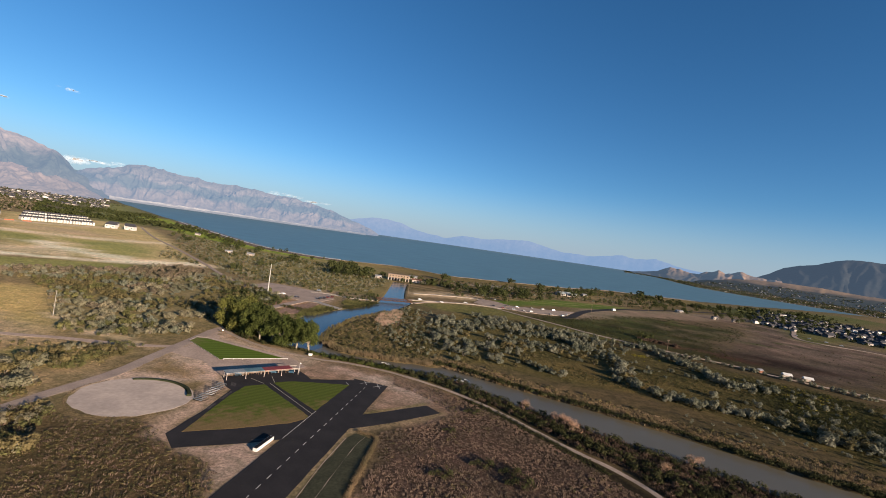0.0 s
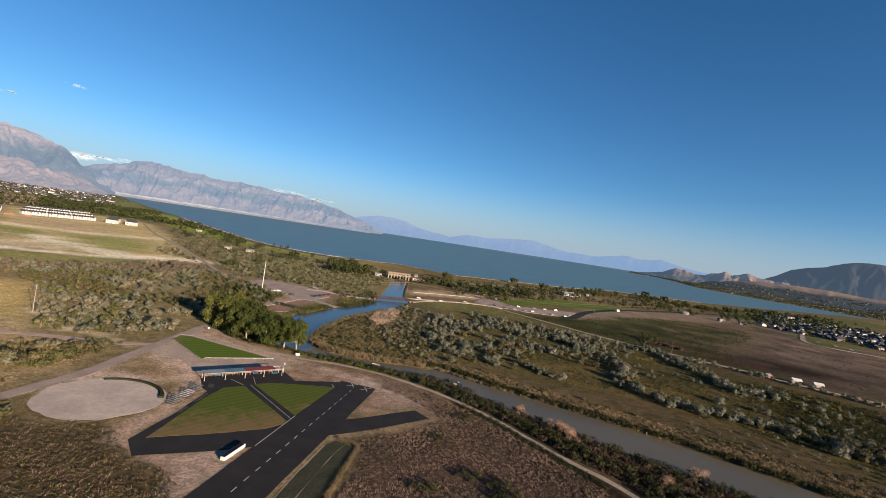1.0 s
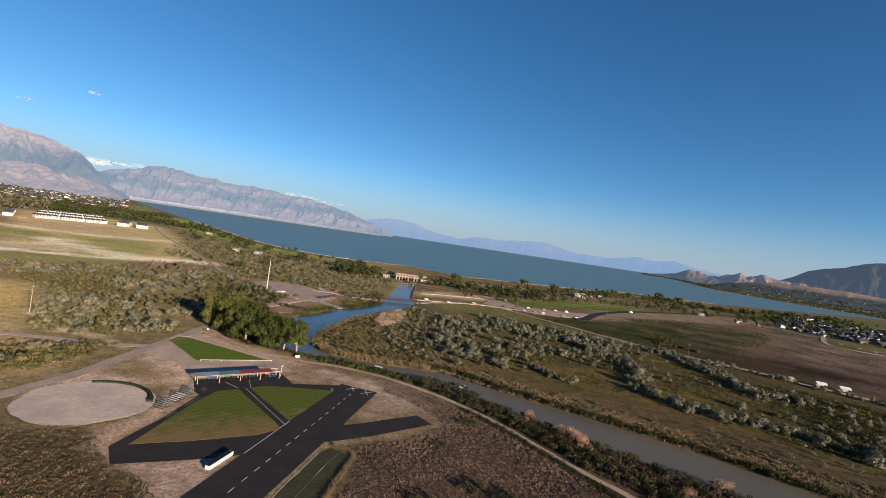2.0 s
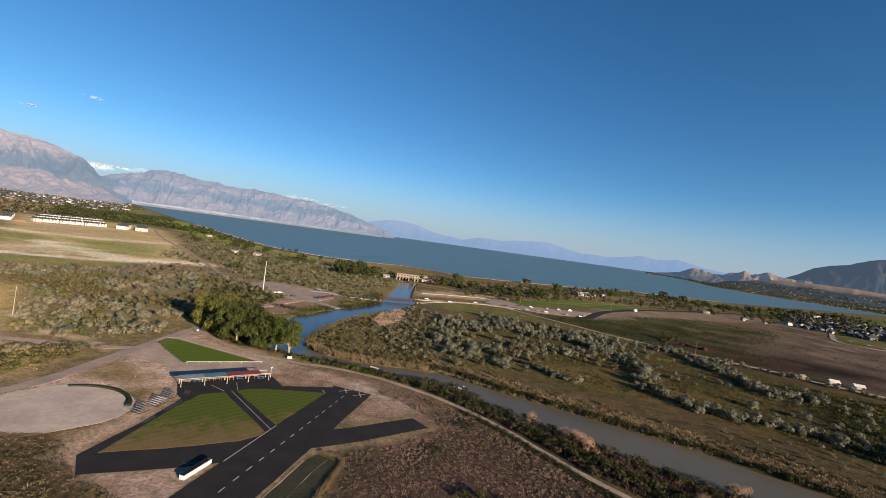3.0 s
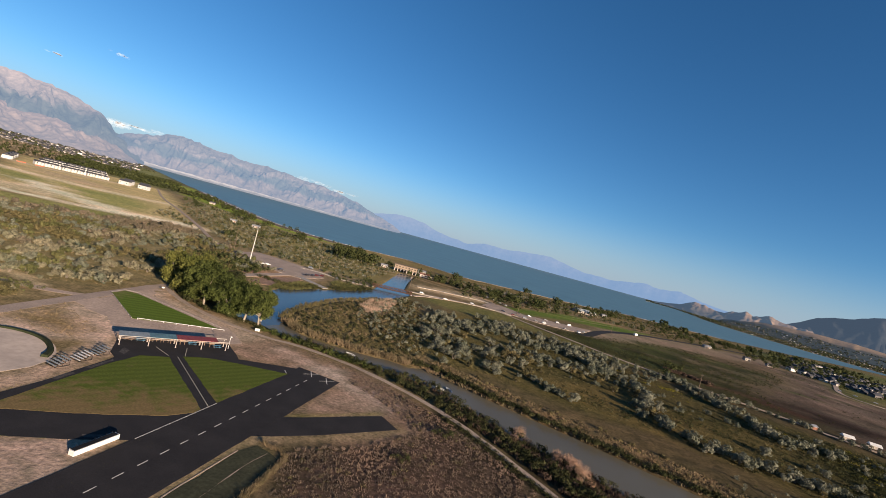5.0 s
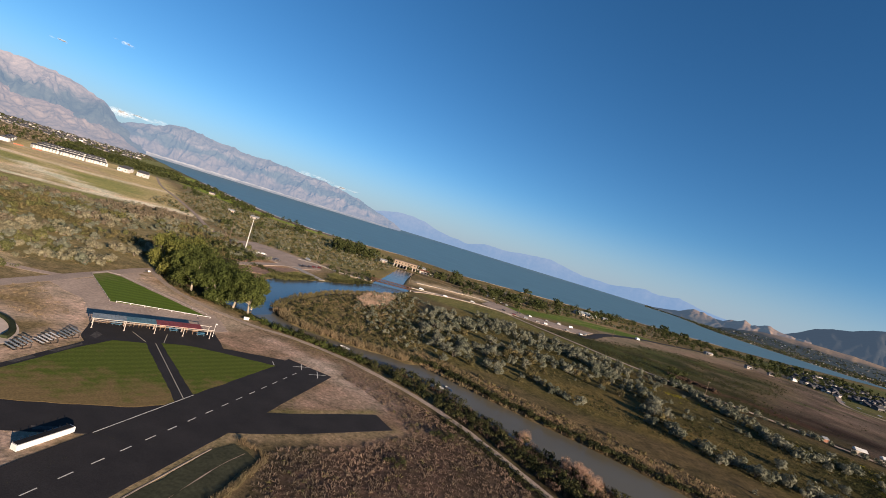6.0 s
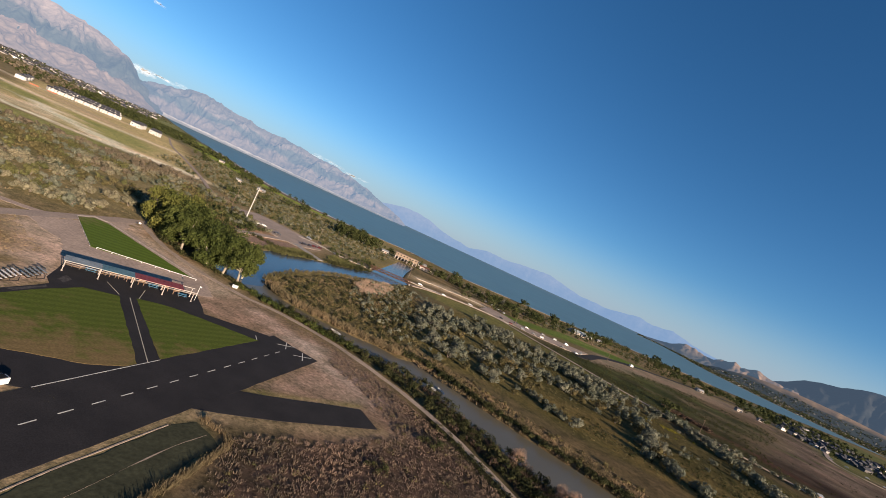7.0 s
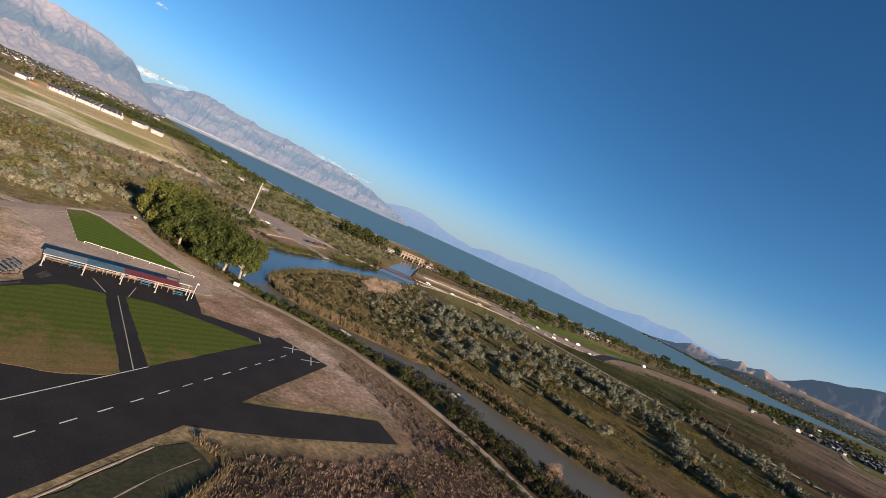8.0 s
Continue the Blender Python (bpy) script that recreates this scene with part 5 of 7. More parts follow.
# ---- vehicles, boats, tents ----
def car(mat, label, tall=False, group="parked cars"):
    c = thing("car", label, "car", group=group)
    h = 1.95 if tall else 1.5
    g = Geo()
    prof = [(-2.2, 0.35), (2.2, 0.35), (2.25, 0.8), (1.3, 0.95), (0.7, h - 0.1), (-1.3 if not tall else -1.9, h), (-2.15, 0.95 if not tall else 1.3)]
    n = len(prof)
    vs = [(x, -0.9, z) for x, z in prof] + [(x, 0.9, z) for x, z in prof]
    vs = [(x, y * (0.84 if z > 1.0 else 1), z) for x, y, z in vs]
    g.add(vs, [tuple(range(n)), tuple(range(2 * n - 1, n - 1, -1))] + [(i + n, (i + 1) % n + n, (i + 1) % n, i) for i in range(n)])
    part("body", g, mat, c)
    part("window_band", Geo().box((-0.35, 0, h - 0.3), (1.9, 1.62, 0.32)), M["glass"], c)
    part("windscreen", Geo().box((0.98, 0, h - 0.36), (0.1, 1.4, 0.5), tilt=0), M["glass"], c)
    for x in (-1.4, 1.4):
        for y in (-0.82, 0.82):
            w = part("wheel", Geo().tube((x, y - 0.1, 0.33), (x, y + 0.1, 0.33), 0.33, 0.33, 10), M["tyre"], c)
            part("rim", Geo().tube((x, y - 0.11, 0.33), (x, y + 0.11, 0.33), 0.18, 0.18, 8), M["steel"], w)
    return c


car_white = plain("white_car_paint", (0.75, 0.75, 0.74), 0.25, 2, 0.5, 0.03, spec=0.5)
car_dark = plain("dark_car_paint", (0.04, 0.035, 0.04), 0.25, 2, 0.5, 0.1, spec=0.5)
car_red = plain("maroon_car_paint", (0.12, 0.03, 0.03), 0.25, 2, 0.5, 0.1, spec=0.5)
car_grey = plain("silver_car_paint", (0.28, 0.29, 0.3), 0.25, 2, 0.5, 0.05, spec=0.5)
fleet = [(car(car_white, "white car parked on gravel"), [(-133, 380, 60), (-130.5, 384, 60), (-19, 473, 15), (4, 476, 10), (30, 499, -10), (140, 509, 30), (58, 602, 60), (64, 586, 65), (531, 677, -45), (537, 660, -45), (545, 640, -40), (552, 624, -40)]),
         (car(car_dark, "black car parked on gravel"), [(-99.5, 386, 80), (-97, 392, 82), (-116, 377, 45), (62, 509, -5), (96, 505, 10), (126, 507, 20), (52, 604, 60), (67, 579, 65), (92, 531, 15), (111, 538, 10), (80, 528, 40)]),
         (car(car_red, "dark red car parked on gravel"), [(-96, 398, 85), (-93.5, 404, 85), (72, 503, 0)]),
         (car(car_grey, "silver car parked on gravel", True), [(-113, 430, -15), (84, 502, 0), (104, 505, 12), (148, 522, 60), (125, 543, 10), (139, 549, 15), (70, 571, 65), (50, 612, 60)])]
for first, spots in fleet:
    for i, (x, y, a) in enumerate(spots):
        m = pose(x, y, 0.3, 0, 0, a)
        if i == 0:
            first.matrix_world = m
        else:
            copy_thing(first, m)


def box_truck(x, y, rz):
    t = thing("box_truck", "small white box truck parked by the bend", "truck", pose(x, y, 0.35, 0, 0, rz), group="trucks by the road")
    part("cargo_box", Geo().box((-1.2, 0, 2.2), (5.2, 2.4, 2.7)), M["white"], t)
    cab = part("cab", Geo().box((2.5, 0, 1.5), (1.9, 2.2, 1.9)), M["white"], t)
    part("windscreen", Geo().box((3.47, 0, 1.9), (0.06, 1.9, 0.8)), M["glass"], cab)
    for x0 in (-2.6, 2.4):
        for y0 in (-1.0, 1.0):
            part("wheel", Geo().tube((x0, y0 - 0.15, 0.48), (x0, y0 + 0.15, 0.48), 0.48, 0.48, 10), M["tyre"], t)


box_truck(250, 652, 40)

hall = thing("park_hall", "long low building with a blue-grey metal roof", "building", pose(222, 808, 0.2, 0, 0, 35))
part("wall", Geo().box((0, 0, 1.9), (44, 13, 3.8)), M["concrete"], hall)
part("roof", Geo().gable((0, 0, 3.8), (44, 13), 3.0), M["roof_grey"], hall)
for k in range(7):
    part("window", Geo().box((-18 + 6 * k, -6.55, 2.2), (2.0, 0.1, 1.3)), M["glass"], hall)


def tent(x, y, rz, label):
    t = thing("event_tent", label, "tent", pose(x, y, -0.1, 0, 0, rz), group="tents by the farm track")
    part("roof", Geo().gable((0, 0, 2.6), (5.6, 4.6), 1.3, over=0.2), M["white"], t)
    for sx in (-2.7, 2.7):
        for sy in (-2.2, 2.2):
            part("leg", Geo().tube((sx, sy, 0), (sx, sy, 2.6), 0.07), M["steel"], t)
    part("side_wall", Geo().box((0, 2.2, 1.3), (5.4, 0.06, 2.6)), M["cream"], t)


tent(264, 340, -15, "white pitched tent beside the farm track")
tent(276.5, 336, -20, "white pitched tent beside the farm track")
shed = thing("shed", "small dark shed with a pale roof in the scrub", "shed", pose(248, 346, -0.1, 0, 0, 20))
part("wall", Geo().box((0, 0, 1.1), (4, 3, 2.2)), M["brick"], shed)
part("roof", Geo().gable((0, 0, 2.2), (4, 3), 1.0), M["steel"], shed)
hut = thing("white_shed", "small white shed among the olive bushes", "shed", pose(172, 377, -0.1, 0, 0, 10))
part("wall", Geo().box((0, 0, 0.9), (3.4, 2.4, 1.8)), M["white"], hut)
part("roof", Geo().gable((0, 0, 1.8), (3.4, 2.4), 0.8), M["white"], hut)


def boat(x, y, rz, label):
    g = Geo()
    n = 9
    for i in range(n):
        k = i / (n - 1)
        w = 0.75 * math.sin(math.pi * min(1, 0.12 + k * 0.88)) ** 0.6
        g.v += [(-2.2 + 4.4 * k, -w, 0.45), (-2.2 + 4.4 * k, -w * 0.6, 0.0), (-2.2 + 4.4 * k, w * 0.6, 0.0), (-2.2 + 4.4 * k, w, 0.45)]
        if i:
            b = 4 * i
            g.f += [(b - 4 + j, b + j, b + j + 1, b - 3 + j) for j in range(3)]
    b = thing("rowing_boat", label, "boat", pose(x, y, -0.68, 0, 0, rz), group="boats on the river")
    part("hull", g, M["white"], b)
    for k in (-0.8, 0.6):
        part("seat", Geo().box((k, 0, 0.36), (0.25, 1.2, 0.05)), M["dark"], b)


boat(17.5, 217.0, 150, "small white rowing boat on the river")
boat(20.5, 218.4, 120, "small white rowing boat on the river")
boat(-20, 227, 160, "small white boat near the reed bank")


# ---- houses ----
def town_row(x, y, rz, units, label):
    t = thing("townhouse_row", label, "house", pose(x, y, 0, 0, 0, rz), group="white townhouses beyond the field")
    w = 4.6
    ln = units * w
    part("wall", Geo().box((0, 0, 2.7), (ln, 11, 5.4)), M["house_white"], t)
    part("roof", Geo().gable((0, 0, 5.4), (ln, 11), 2.6), M["slate"], t)
    for i in range(0, units, 2):
        x0 = -ln / 2 + w * (i + 1)
        g = Geo().prism([(x0 - 1.6, -7), (x0 + 1.6, -7), (x0 + 1.6, -5.4), (x0 - 1.6, -5.4)], 0, 5.4)
        g.add([(x0 - 1.6, -7, 5.4), (x0 + 1.6, -7, 5.4), (x0, -7, 7.0)], [(0, 1, 2)])
        part("gable_front", g, M["house_white"], t)
        part("gable_roof", Geo().gable((x0, -4.6, 5.42), (4.4, 3.2), 1.6, 90, 0.2), M["slate"], t)
    for i in range(units):
        x0 = -ln / 2 + w * (i + 0.5)
        part("window", Geo().box((x0, -6.05, 3.9), (1.3, 0.12, 1.3)), M["glass"], t)
        part("garage_door", Geo().box((x0, -6.05, 1.2), (2.3, 0.12, 2.2)), M["concrete"], t)


for r in range(3):
    for j in range(3):
        px, py = -716 + 0.43 * (15 + 37 * j) - 64 * r, 752 + 0.9 * (15 + 37 * j) + 70 * r
        town_row(px, py, 64, 7, "row of white townhouses with dark gabled roofs")
for r in range(3):
    town_row(-728 - 38 * r, 718 + 38 * r, 135, 7, "row of white townhouses seen along its dark roof")


def net_fence(pts):
    f = thing("construction_fence", "orange plastic net fence round the building site", "fence", pose(*pts[0], 0))
    o = Vector(pts[0])
    for a, b in zip(pts, pts[1:]):
        p, q = Vector(a) - o, Vector(b) - o
        n = max(1, int((q - p).length / 5))
        for i in range(n):
            u, w = p.lerp(q, i / n), p.lerp(q, (i + 1) / n)
            m = (u + w) / 2
            part("post", Geo().tube((u.x, u.y, 0), (u.x, u.y, 1.9), 0.06, 0.06, 6), M["steel"], f)
            net = part("net", Geo().box((0, 0, 0.95 + 0.1 * (i % 2)), ((w - u).length, 0.05, 1.5 + 0.2 * (i % 3))), M["orange_net"], f)
            net.location = (m.x, m.y, 0)
            net.rotation_euler = (0, 0, math.atan2(w.y - u.y, w.x - u.x))


net_fence([(-694, 702), (-688, 712)])
net_fence([(-684, 722), (-680, 734)])


def house(name, x, y, rz, s, wall, roof, label, group=""):
    h = thing(name, label, "house", pose(x, y, float(rise(math.hypot(x, y))) - 0.1, 0, 0, rz), group=group)
    part("wall", Geo().box((0, 0, s[2] / 2), s), wall, h)
    part("roof", Geo().gable((0, 0, s[2]), s, s[1] * 0.3), roof, h)
    part("door", Geo().box((s[0] * 0.1, -s[1] / 2 - 0.03, 1.1), (1.2, 0.08, 2.1)), M["brick"], h)
    for k in (-0.3, 0.33):
        part("window", Geo().box((s[0] * k, -s[1] / 2 - 0.03, s[2] * 0.55), (1.8, 0.08, 1.3)), M["glass"], h)


for x, y, a, s in ((-636, 850, 10, (17, 11, 7)), (-612, 868, 5, (17, 11, 7)), (-670, 900, 15, (16, 11, 7)), (-640, 905, 10, (16, 11, 7))):
    house("white_house", x, y, a, s, M["house_white"], M["slate"], "large white house with a dark roof", "houses beyond the field")
for x, y, a, s in ((-560, 1010, 20, (11, 7, 4)), (-330, 690, 30, (10, 6, 3)), (-300, 700, 10, (11, 6, 3)), (-90, 640, 20, (9, 6, 3)), (463, 767, 10, (9, 6, 4)), (100, 720, 5, (10, 6, 3)), (270, 860, 20, (10, 6, 3)), (225, 800, 15, (10, 6, 3)), (420, 800, 10, (12, 6, 3)), (500, 770, 0, (10, 6, 3)), (-45, 700, 10, (12, 7, 3.5))):
    house("farm_house", x, y, a, s, M["concrete"], M["slate"] if x % 3 else M["steel"], "small pale house among the lakeside trees", "houses near the lakeshore")


# ---- clouds ----
def cloud(az, el, w, h, seed, label, r=4300):
    rng = random.Random(seed)
    bm = bmesh.new()
    for _ in range(9):
        k = rng.uniform(-1, 1)
        m = Matrix.LocRotScale((k * w * 0.5, rng.uniform(-0.2, 0.2) * w, rng.uniform(-0.2, 0.3) * h), None, (w * rng.uniform(0.12, 0.24), w * 0.1, h * rng.uniform(0.25, 0.5) * (1.2 - abs(k))))
        bmesh.ops.create_icosphere(bm, subdivisions=2, radius=1.0, matrix=m)
    me = bpy.data.meshes.new("cloud")
    bm.to_mesh(me)
    bm.free()
    me.materials.append(CLOUD)
    me.polygons.foreach_set("use_smooth", np.ones(len(me.polygons), dtype=bool))
    ob = tagged(new("backdrop_cloud", me), label, "cloud", kind="structure")
    ob.matrix_world = pose(r * math.sin(radians(az)), r * math.cos(radians(az)), 50 + r * math.tan(radians(el)), 0, 0, -az)
    ob.visible_shadow = False


CLOUD, ct, cb = shader("thin_cloud")
cb.inputs["Base Color"].default_value = (0.7, 0.72, 0.75, 1)
cb.inputs["Roughness"].default_value = 1.0
ctr = ct.nodes.new("ShaderNodeBsdfTransparent")
cms = ct.nodes.new("ShaderNodeMixShader")
cov = ramp(ct, tex_noise(ct, 0.03, 4).outputs["Fac"], [(0.34, (0.9, 0.9, 0.9)), (0.6, (0.998, 0.998, 0.998))])
ct.links.new(cov.outputs["Color"], cms.inputs[0])
ct.links.new(cb.outputs["BSDF"], cms.inputs[1])
ct.links.new(ctr.outputs[0], cms.inputs[2])
ct.links.new(cms.outputs[0], ct.nodes["Material Output"].inputs["Surface"])
cloud(-41.8, 9.4, 120, 26, 5, "small white wisp of cloud in the blue sky")
cloud(-46.3, 7.4, 130, 18, 6, "small white wisp of cloud in the blue sky")
for i, (az, el, w, h) in enumerate(((-40.6, 3.0, 330, 70), (-38.0, 3.2, 260, 44), (-21, 3.0, 330, 44), (-17.0, 2.7, 300, 36))):
    cloud(az, el, w, h, 20 + i, "low bank of thin white cloud behind the mountains", 4895)

# ---- plants ----
def leaf_cloud(seed, blobs, n, size, squash=0.75, tumble=0.24, inner=0.7, outer=1.07):
    """Many small leaf faces spread over lumps, uneven at the rim."""
    rng = np.random.default_rng(seed)
    out = []
    for cx, cy, cz, rx, ry, rz in blobs:
        u = rng.normal(size=(n, 3))
        u /= np.linalg.norm(u, axis=1, keepdims=True)
        k = rng.uniform(inner, outer, (n, 1))
        c = np.array((cx, cy, cz)) + u * k * np.array((rx, ry, rz))
        c[:, 2] = np.maximum(c[:, 2], 0.1 * rng.random(n))
        nrm = u + rng.normal(size=(n, 3)) * tumble
        nrm[:, 2] += 0.25
        nrm /= np.linalg.norm(nrm, axis=1, keepdims=True)
        a = np.cross(nrm, rng.normal(size=(n, 3)))
        a /= np.linalg.norm(a, axis=1, keepdims=True)
        b = np.cross(nrm, a)
        s = size * rng.uniform(0.55, 1.35, (n, 1))
        a, b = a * s * 0.5, b * s * 0.5 * squash
        out.append(np.stack([c - a - b * 0.6, c - b + a * 0.7, c + a + b * 0.6, c + b - a * 0.7], 1))
    v = np.concatenate(out).reshape(-1, 3)
    return v, np.arange(len(v)).reshape(-1, 4)


def blades(seed, n, h, spread, width):
    """A tuft of upright blades."""
    rng = np.random.default_rng(seed)
    a = rng.uniform(0, 2 * np.pi, n)
    r = spread * np.sqrt(rng.random(n))
    base = np.stack([r * np.cos(a), r * np.sin(a), np.zeros(n) - 0.1], 1)
    lean = rng.normal(size=(n, 2)) * 0.24 * h + base[:, :2] * 0.35
    top = base + np.concatenate([lean, (h * rng.uniform(0.55, 1.15, n))[:, None]], 1)
    t = rng.uniform(0, np.pi, n)
    w = np.stack([np.cos(t), np.sin(t), np.zeros(n)], 1) * width / 2
    v = np.stack([base - w, base + w, top + w * 0.45, top - w * 0.45], 1).reshape(-1, 3)
    return v, np.arange(len(v)).reshape(-1, 4)


def strew(templates, spots):
    """One array mesh from templates set down at (x, y, z, scale, turn, which)."""
    vs, qs, k = [], [], 0
    for x, y, z, s, a, w in spots:
        v, q = templates[int(w) % len(templates)]
        c, sn = math.cos(a) * s, math.sin(a) * s
        m = np.array(((c, -sn, 0), (sn, c, 0), (0, 0, s)))
        vs.append(v @ m.T + (x, y, z))
        qs.append(q + k)
        k += len(v)
    return np.concatenate(vs), np.concatenate(qs)


def spread(poly, gap, seed, jitter=0.45, patch=0.0, patch_size=25, keep_off=(), scale=(0.7, 1.3), kinds=4, edge=0.0, z=-0.12):
    """Spots over a polygon on a shaken lattice; patch drops those where slow noise is low."""
    rng = np.random.default_rng(seed)
    xs, ys = [p[0] for p in poly], [p[1] for p in poly]
    gx, gy = np.meshgrid(np.arange(min(xs), max(xs), gap), np.arange(min(ys), max(ys), gap))
    gx = gx.ravel() + rng.uniform(-jitter, jitter, gx.size) * gap
    gy = gy.ravel() + rng.uniform(-jitter, jitter, gy.size) * gap
    ok = inside_depth(gx, gy, poly) > edge
    if patch:
        ok &= lattice(gx + seed * 17, gy, patch_size) * 0.65 + lattice(gx, gy - seed * 11, patch_size / 3) * 0.35 > patch
    for o in keep_off:
        ok &= (inside_depth(gx, gy, o[0]) if isinstance(o, tuple) else inside_depth(gx, gy, o)) < (-o[1] if isinstance(o, tuple) else -1.0)
    n = int(ok.sum())
    return [(x, y, z, s, a, k) for x, y, s, a, k in zip(gx[ok], gy[ok], rng.uniform(*scale, n), rng.uniform(0, 6.28, n), rng.integers(0, kinds, n))]


def off_line(spots, pts, d):
    if not spots:
        return spots
    a = np.array([s[:2] for s in spots])
    k = line_distance(a[:, 0], a[:, 1], smooth_line(pts, 4)) > d
    return [s for s, q in zip(spots, k) if q]


def along(pts, half, gap, seed, scale=(0.7, 1.3), kinds=4, side=0.0, z=-0.15):
    rng = np.random.default_rng(seed)
    out = []
    c = [Vector(p) for p in smooth_line(pts, gap)]
    for i, p in enumerate(c[:-1]):
        d = (c[i + 1] - p)
        if d.length < 1e-6:
            continue
        d.normalize()
        o = side + rng.uniform(-half, half)
        out.append((p.x - d.y * o + rng.uniform(-gap, gap) * 0.4, p.y + d.x * o, z, rng.uniform(*scale), rng.uniform(0, 6.28), rng.integers(0, kinds)))
    return out


def stuff(name, templates, spots, mat, label, category):
    if spots:
        v, q = strew(templates, spots)
        tagged(new(name, raw_mesh(name, v, q, mat)), label, category, kind="stuff")


def lumps(seed, n, r, h, lump):
    rng = random.Random(seed)
    return [(rng.uniform(-r, r), rng.uniform(-r, r), rng.uniform(lump * 0.7, max(lump * 0.8, h - lump)), lump * rng.uniform(0.7, 1.25), lump * rng.uniform(0.7, 1.25), lump * rng.uniform(0.7, 1.1)) for _ in range(n)]


OLIVE = [leaf_cloud(10 + i, lumps(20 + i, 7, 1.2, 3.2, 1.0), 66, 0.39, 0.7) for i in range(5)]
OLIVE_MID = [leaf_cloud(35 + i, lumps(45 + i, 6, 1.1, 2.7, 0.95), 24, 0.5, 0.75) for i in range(5)]
OLIVE_FINE = [leaf_cloud(335 + i, lumps(345 + i, 6, 1.2, 3.1, 1.05), 36, 0.5, 0.75) for i in range(5)]
OLIVE_FAR = [leaf_cloud(30 + i, lumps(40 + i, 4, 1.4, 3.2, 1.15), 11, 0.85) for i in range(4)]
BUSH_FINE = [leaf_cloud(450 + i, lumps(460 + i, 5, 1.0, 1.8, 0.75), 16, 0.41, 0.55) for i in range(5)]
BUSH = [leaf_cloud(50 + i, lumps(60 + i, 5, 1.0, 1.9, 0.8), 17, 0.48) for i in range(5)]
LOW = [leaf_cloud(70 + i, [(0, 0, 0.2, 0.5, 0.5, 0.36), (0.35, 0.3, 0.12, 0.3, 0.3, 0.22)], 11, 0.2) for i in range(4)]
REED = [blades(80 + i, 18, 1.7, 0.7, 0.16) for i in range(4)]
TUSSOCK = [blades(390 + i, 22, 0.52, 0.46, 0.16) for i in range(4)]
TUFT = [blades(90 + i, 10, 0.55, 0.42, 0.15) for i in range(4)]
TOWNTREE = [leaf_cloud(140 + i, lumps(150 + i, 3, 2.4, 7.0, 2.6), 4, 3.2) for i in range(5)]
FARTREE = [leaf_cloud(100 + i, lumps(110 + i, 7, 2.4, 8.6, 2.3), 17, 1.25) for i in range(5)]
BELTTREE = [leaf_cloud(160 + i, lumps(170 + i, 4, 2.6, 8.5, 2.9), 8, 2.5) for i in range(5)]
TWIGS = [leaf_cloud(120 + i, lumps(130 + i, 8, 1.5, 3.4, 0.95), 150, 0.34, 0.16) for i in range(3)]


def olive_shrub(i, mat, label, group):
    s = thing("olive_shrub", label, "shrub", group=group)
    v, q = OLIVE[i]
    crown = new("crown", raw_mesh("crown", v, q, mat))
    crown.parent = s
    g = Geo()
    for k in range(4):
        a = k * 1.7 + i
        g.tube((0, 0, -0.2), (0.8 * math.cos(a), 0.8 * math.sin(a), 1.9), 0.1, 0.04, 5)
    part("stem", g, M["bark"], s)
    return s


def plant_shrubs(spots, mats, label, group):
    first = {}
    for x, y, z, s, a, w in spots:
        key = (int(w) % 5, int(x * 7) % len(mats))
        m = pose(x, y, z, 0, 0, math.degrees(a))
        if key not in first:
            first[key] = olive_shrub(key[0], M[mats[key[1]]], label, group)
            ob = first[key]
            ob.matrix_world = m
        else:
            ob = copy_thing(first[key], m)
        ob.scale = (s, s, s * 0.95)


DENSE = [(0, 300), (18, 262), (45, 263), (62, 296), (100, 312), (128, 345), (142, 378), (100, 412), (60, 428), (10, 412), (-4, 360)]
right = spread(DENSE, 6.6, 3, 0.42, 0.36, 20, (), (0.75, 1.7), 5)
right += spread(RIGHT_SCRUB, 9.5, 4, 0.5, 0.42, 24, ((DENSE, 2.0), (GRASS_PADDOCK, 0.0)), (0.4, 1.3), 5, 3.0)
right += along([(169, 388), (178, 367), (184, 327), (184, 289), (194, 280), (220, 286)], 6.5, 2.3, 77, (0.9, 1.9), 5)
right += along([(96, 377), (102, 353), (123, 334), (122, 294), (112, 262), (112, 242)], 7.0, 2.5, 78, (0.8, 1.8), 5)
right += along([(120, 236), (140, 229), (165, 222), (180, 206), (205, 204), (240, 190)], 4.5, 3.4, 79, (0.9, 1.9), 5)
right += spread([(176, 200), (215, 190), (230, 215), (200, 222)], 6.0, 80, 0.5, 0.25, 9, (), (0.8, 1.7), 5)
right += along([(120, 405), (150, 380), (200, 362), (236, 346), (300, 300)], 4.0, 5.0, 83, (0.9, 1.7), 5)
right += along([(54, 268), (66, 258), (74, 246)], 3.0, 3.5, 84, (0.8, 1.6), 5)
right = off_line(right, [(60, 497), (89, 467), (117, 441), (137, 420), (163, 400), (200, 376), (237, 357), (258, 338)], 4)
right.sort(key=lambda s: s[0] ** 2 + (s[1] - 60) ** 2)
plant_shrubs(right[:230], ["olive", "olive", "olive", "scrub"], "silvery grey-green olive shrub in the river meadow", "olive shrubs in the meadow")
stuff("olive_thicket", OLIVE_FINE, right[230:], M["olive"], "thicket of silvery grey-green olive shrubs", "shrubs")

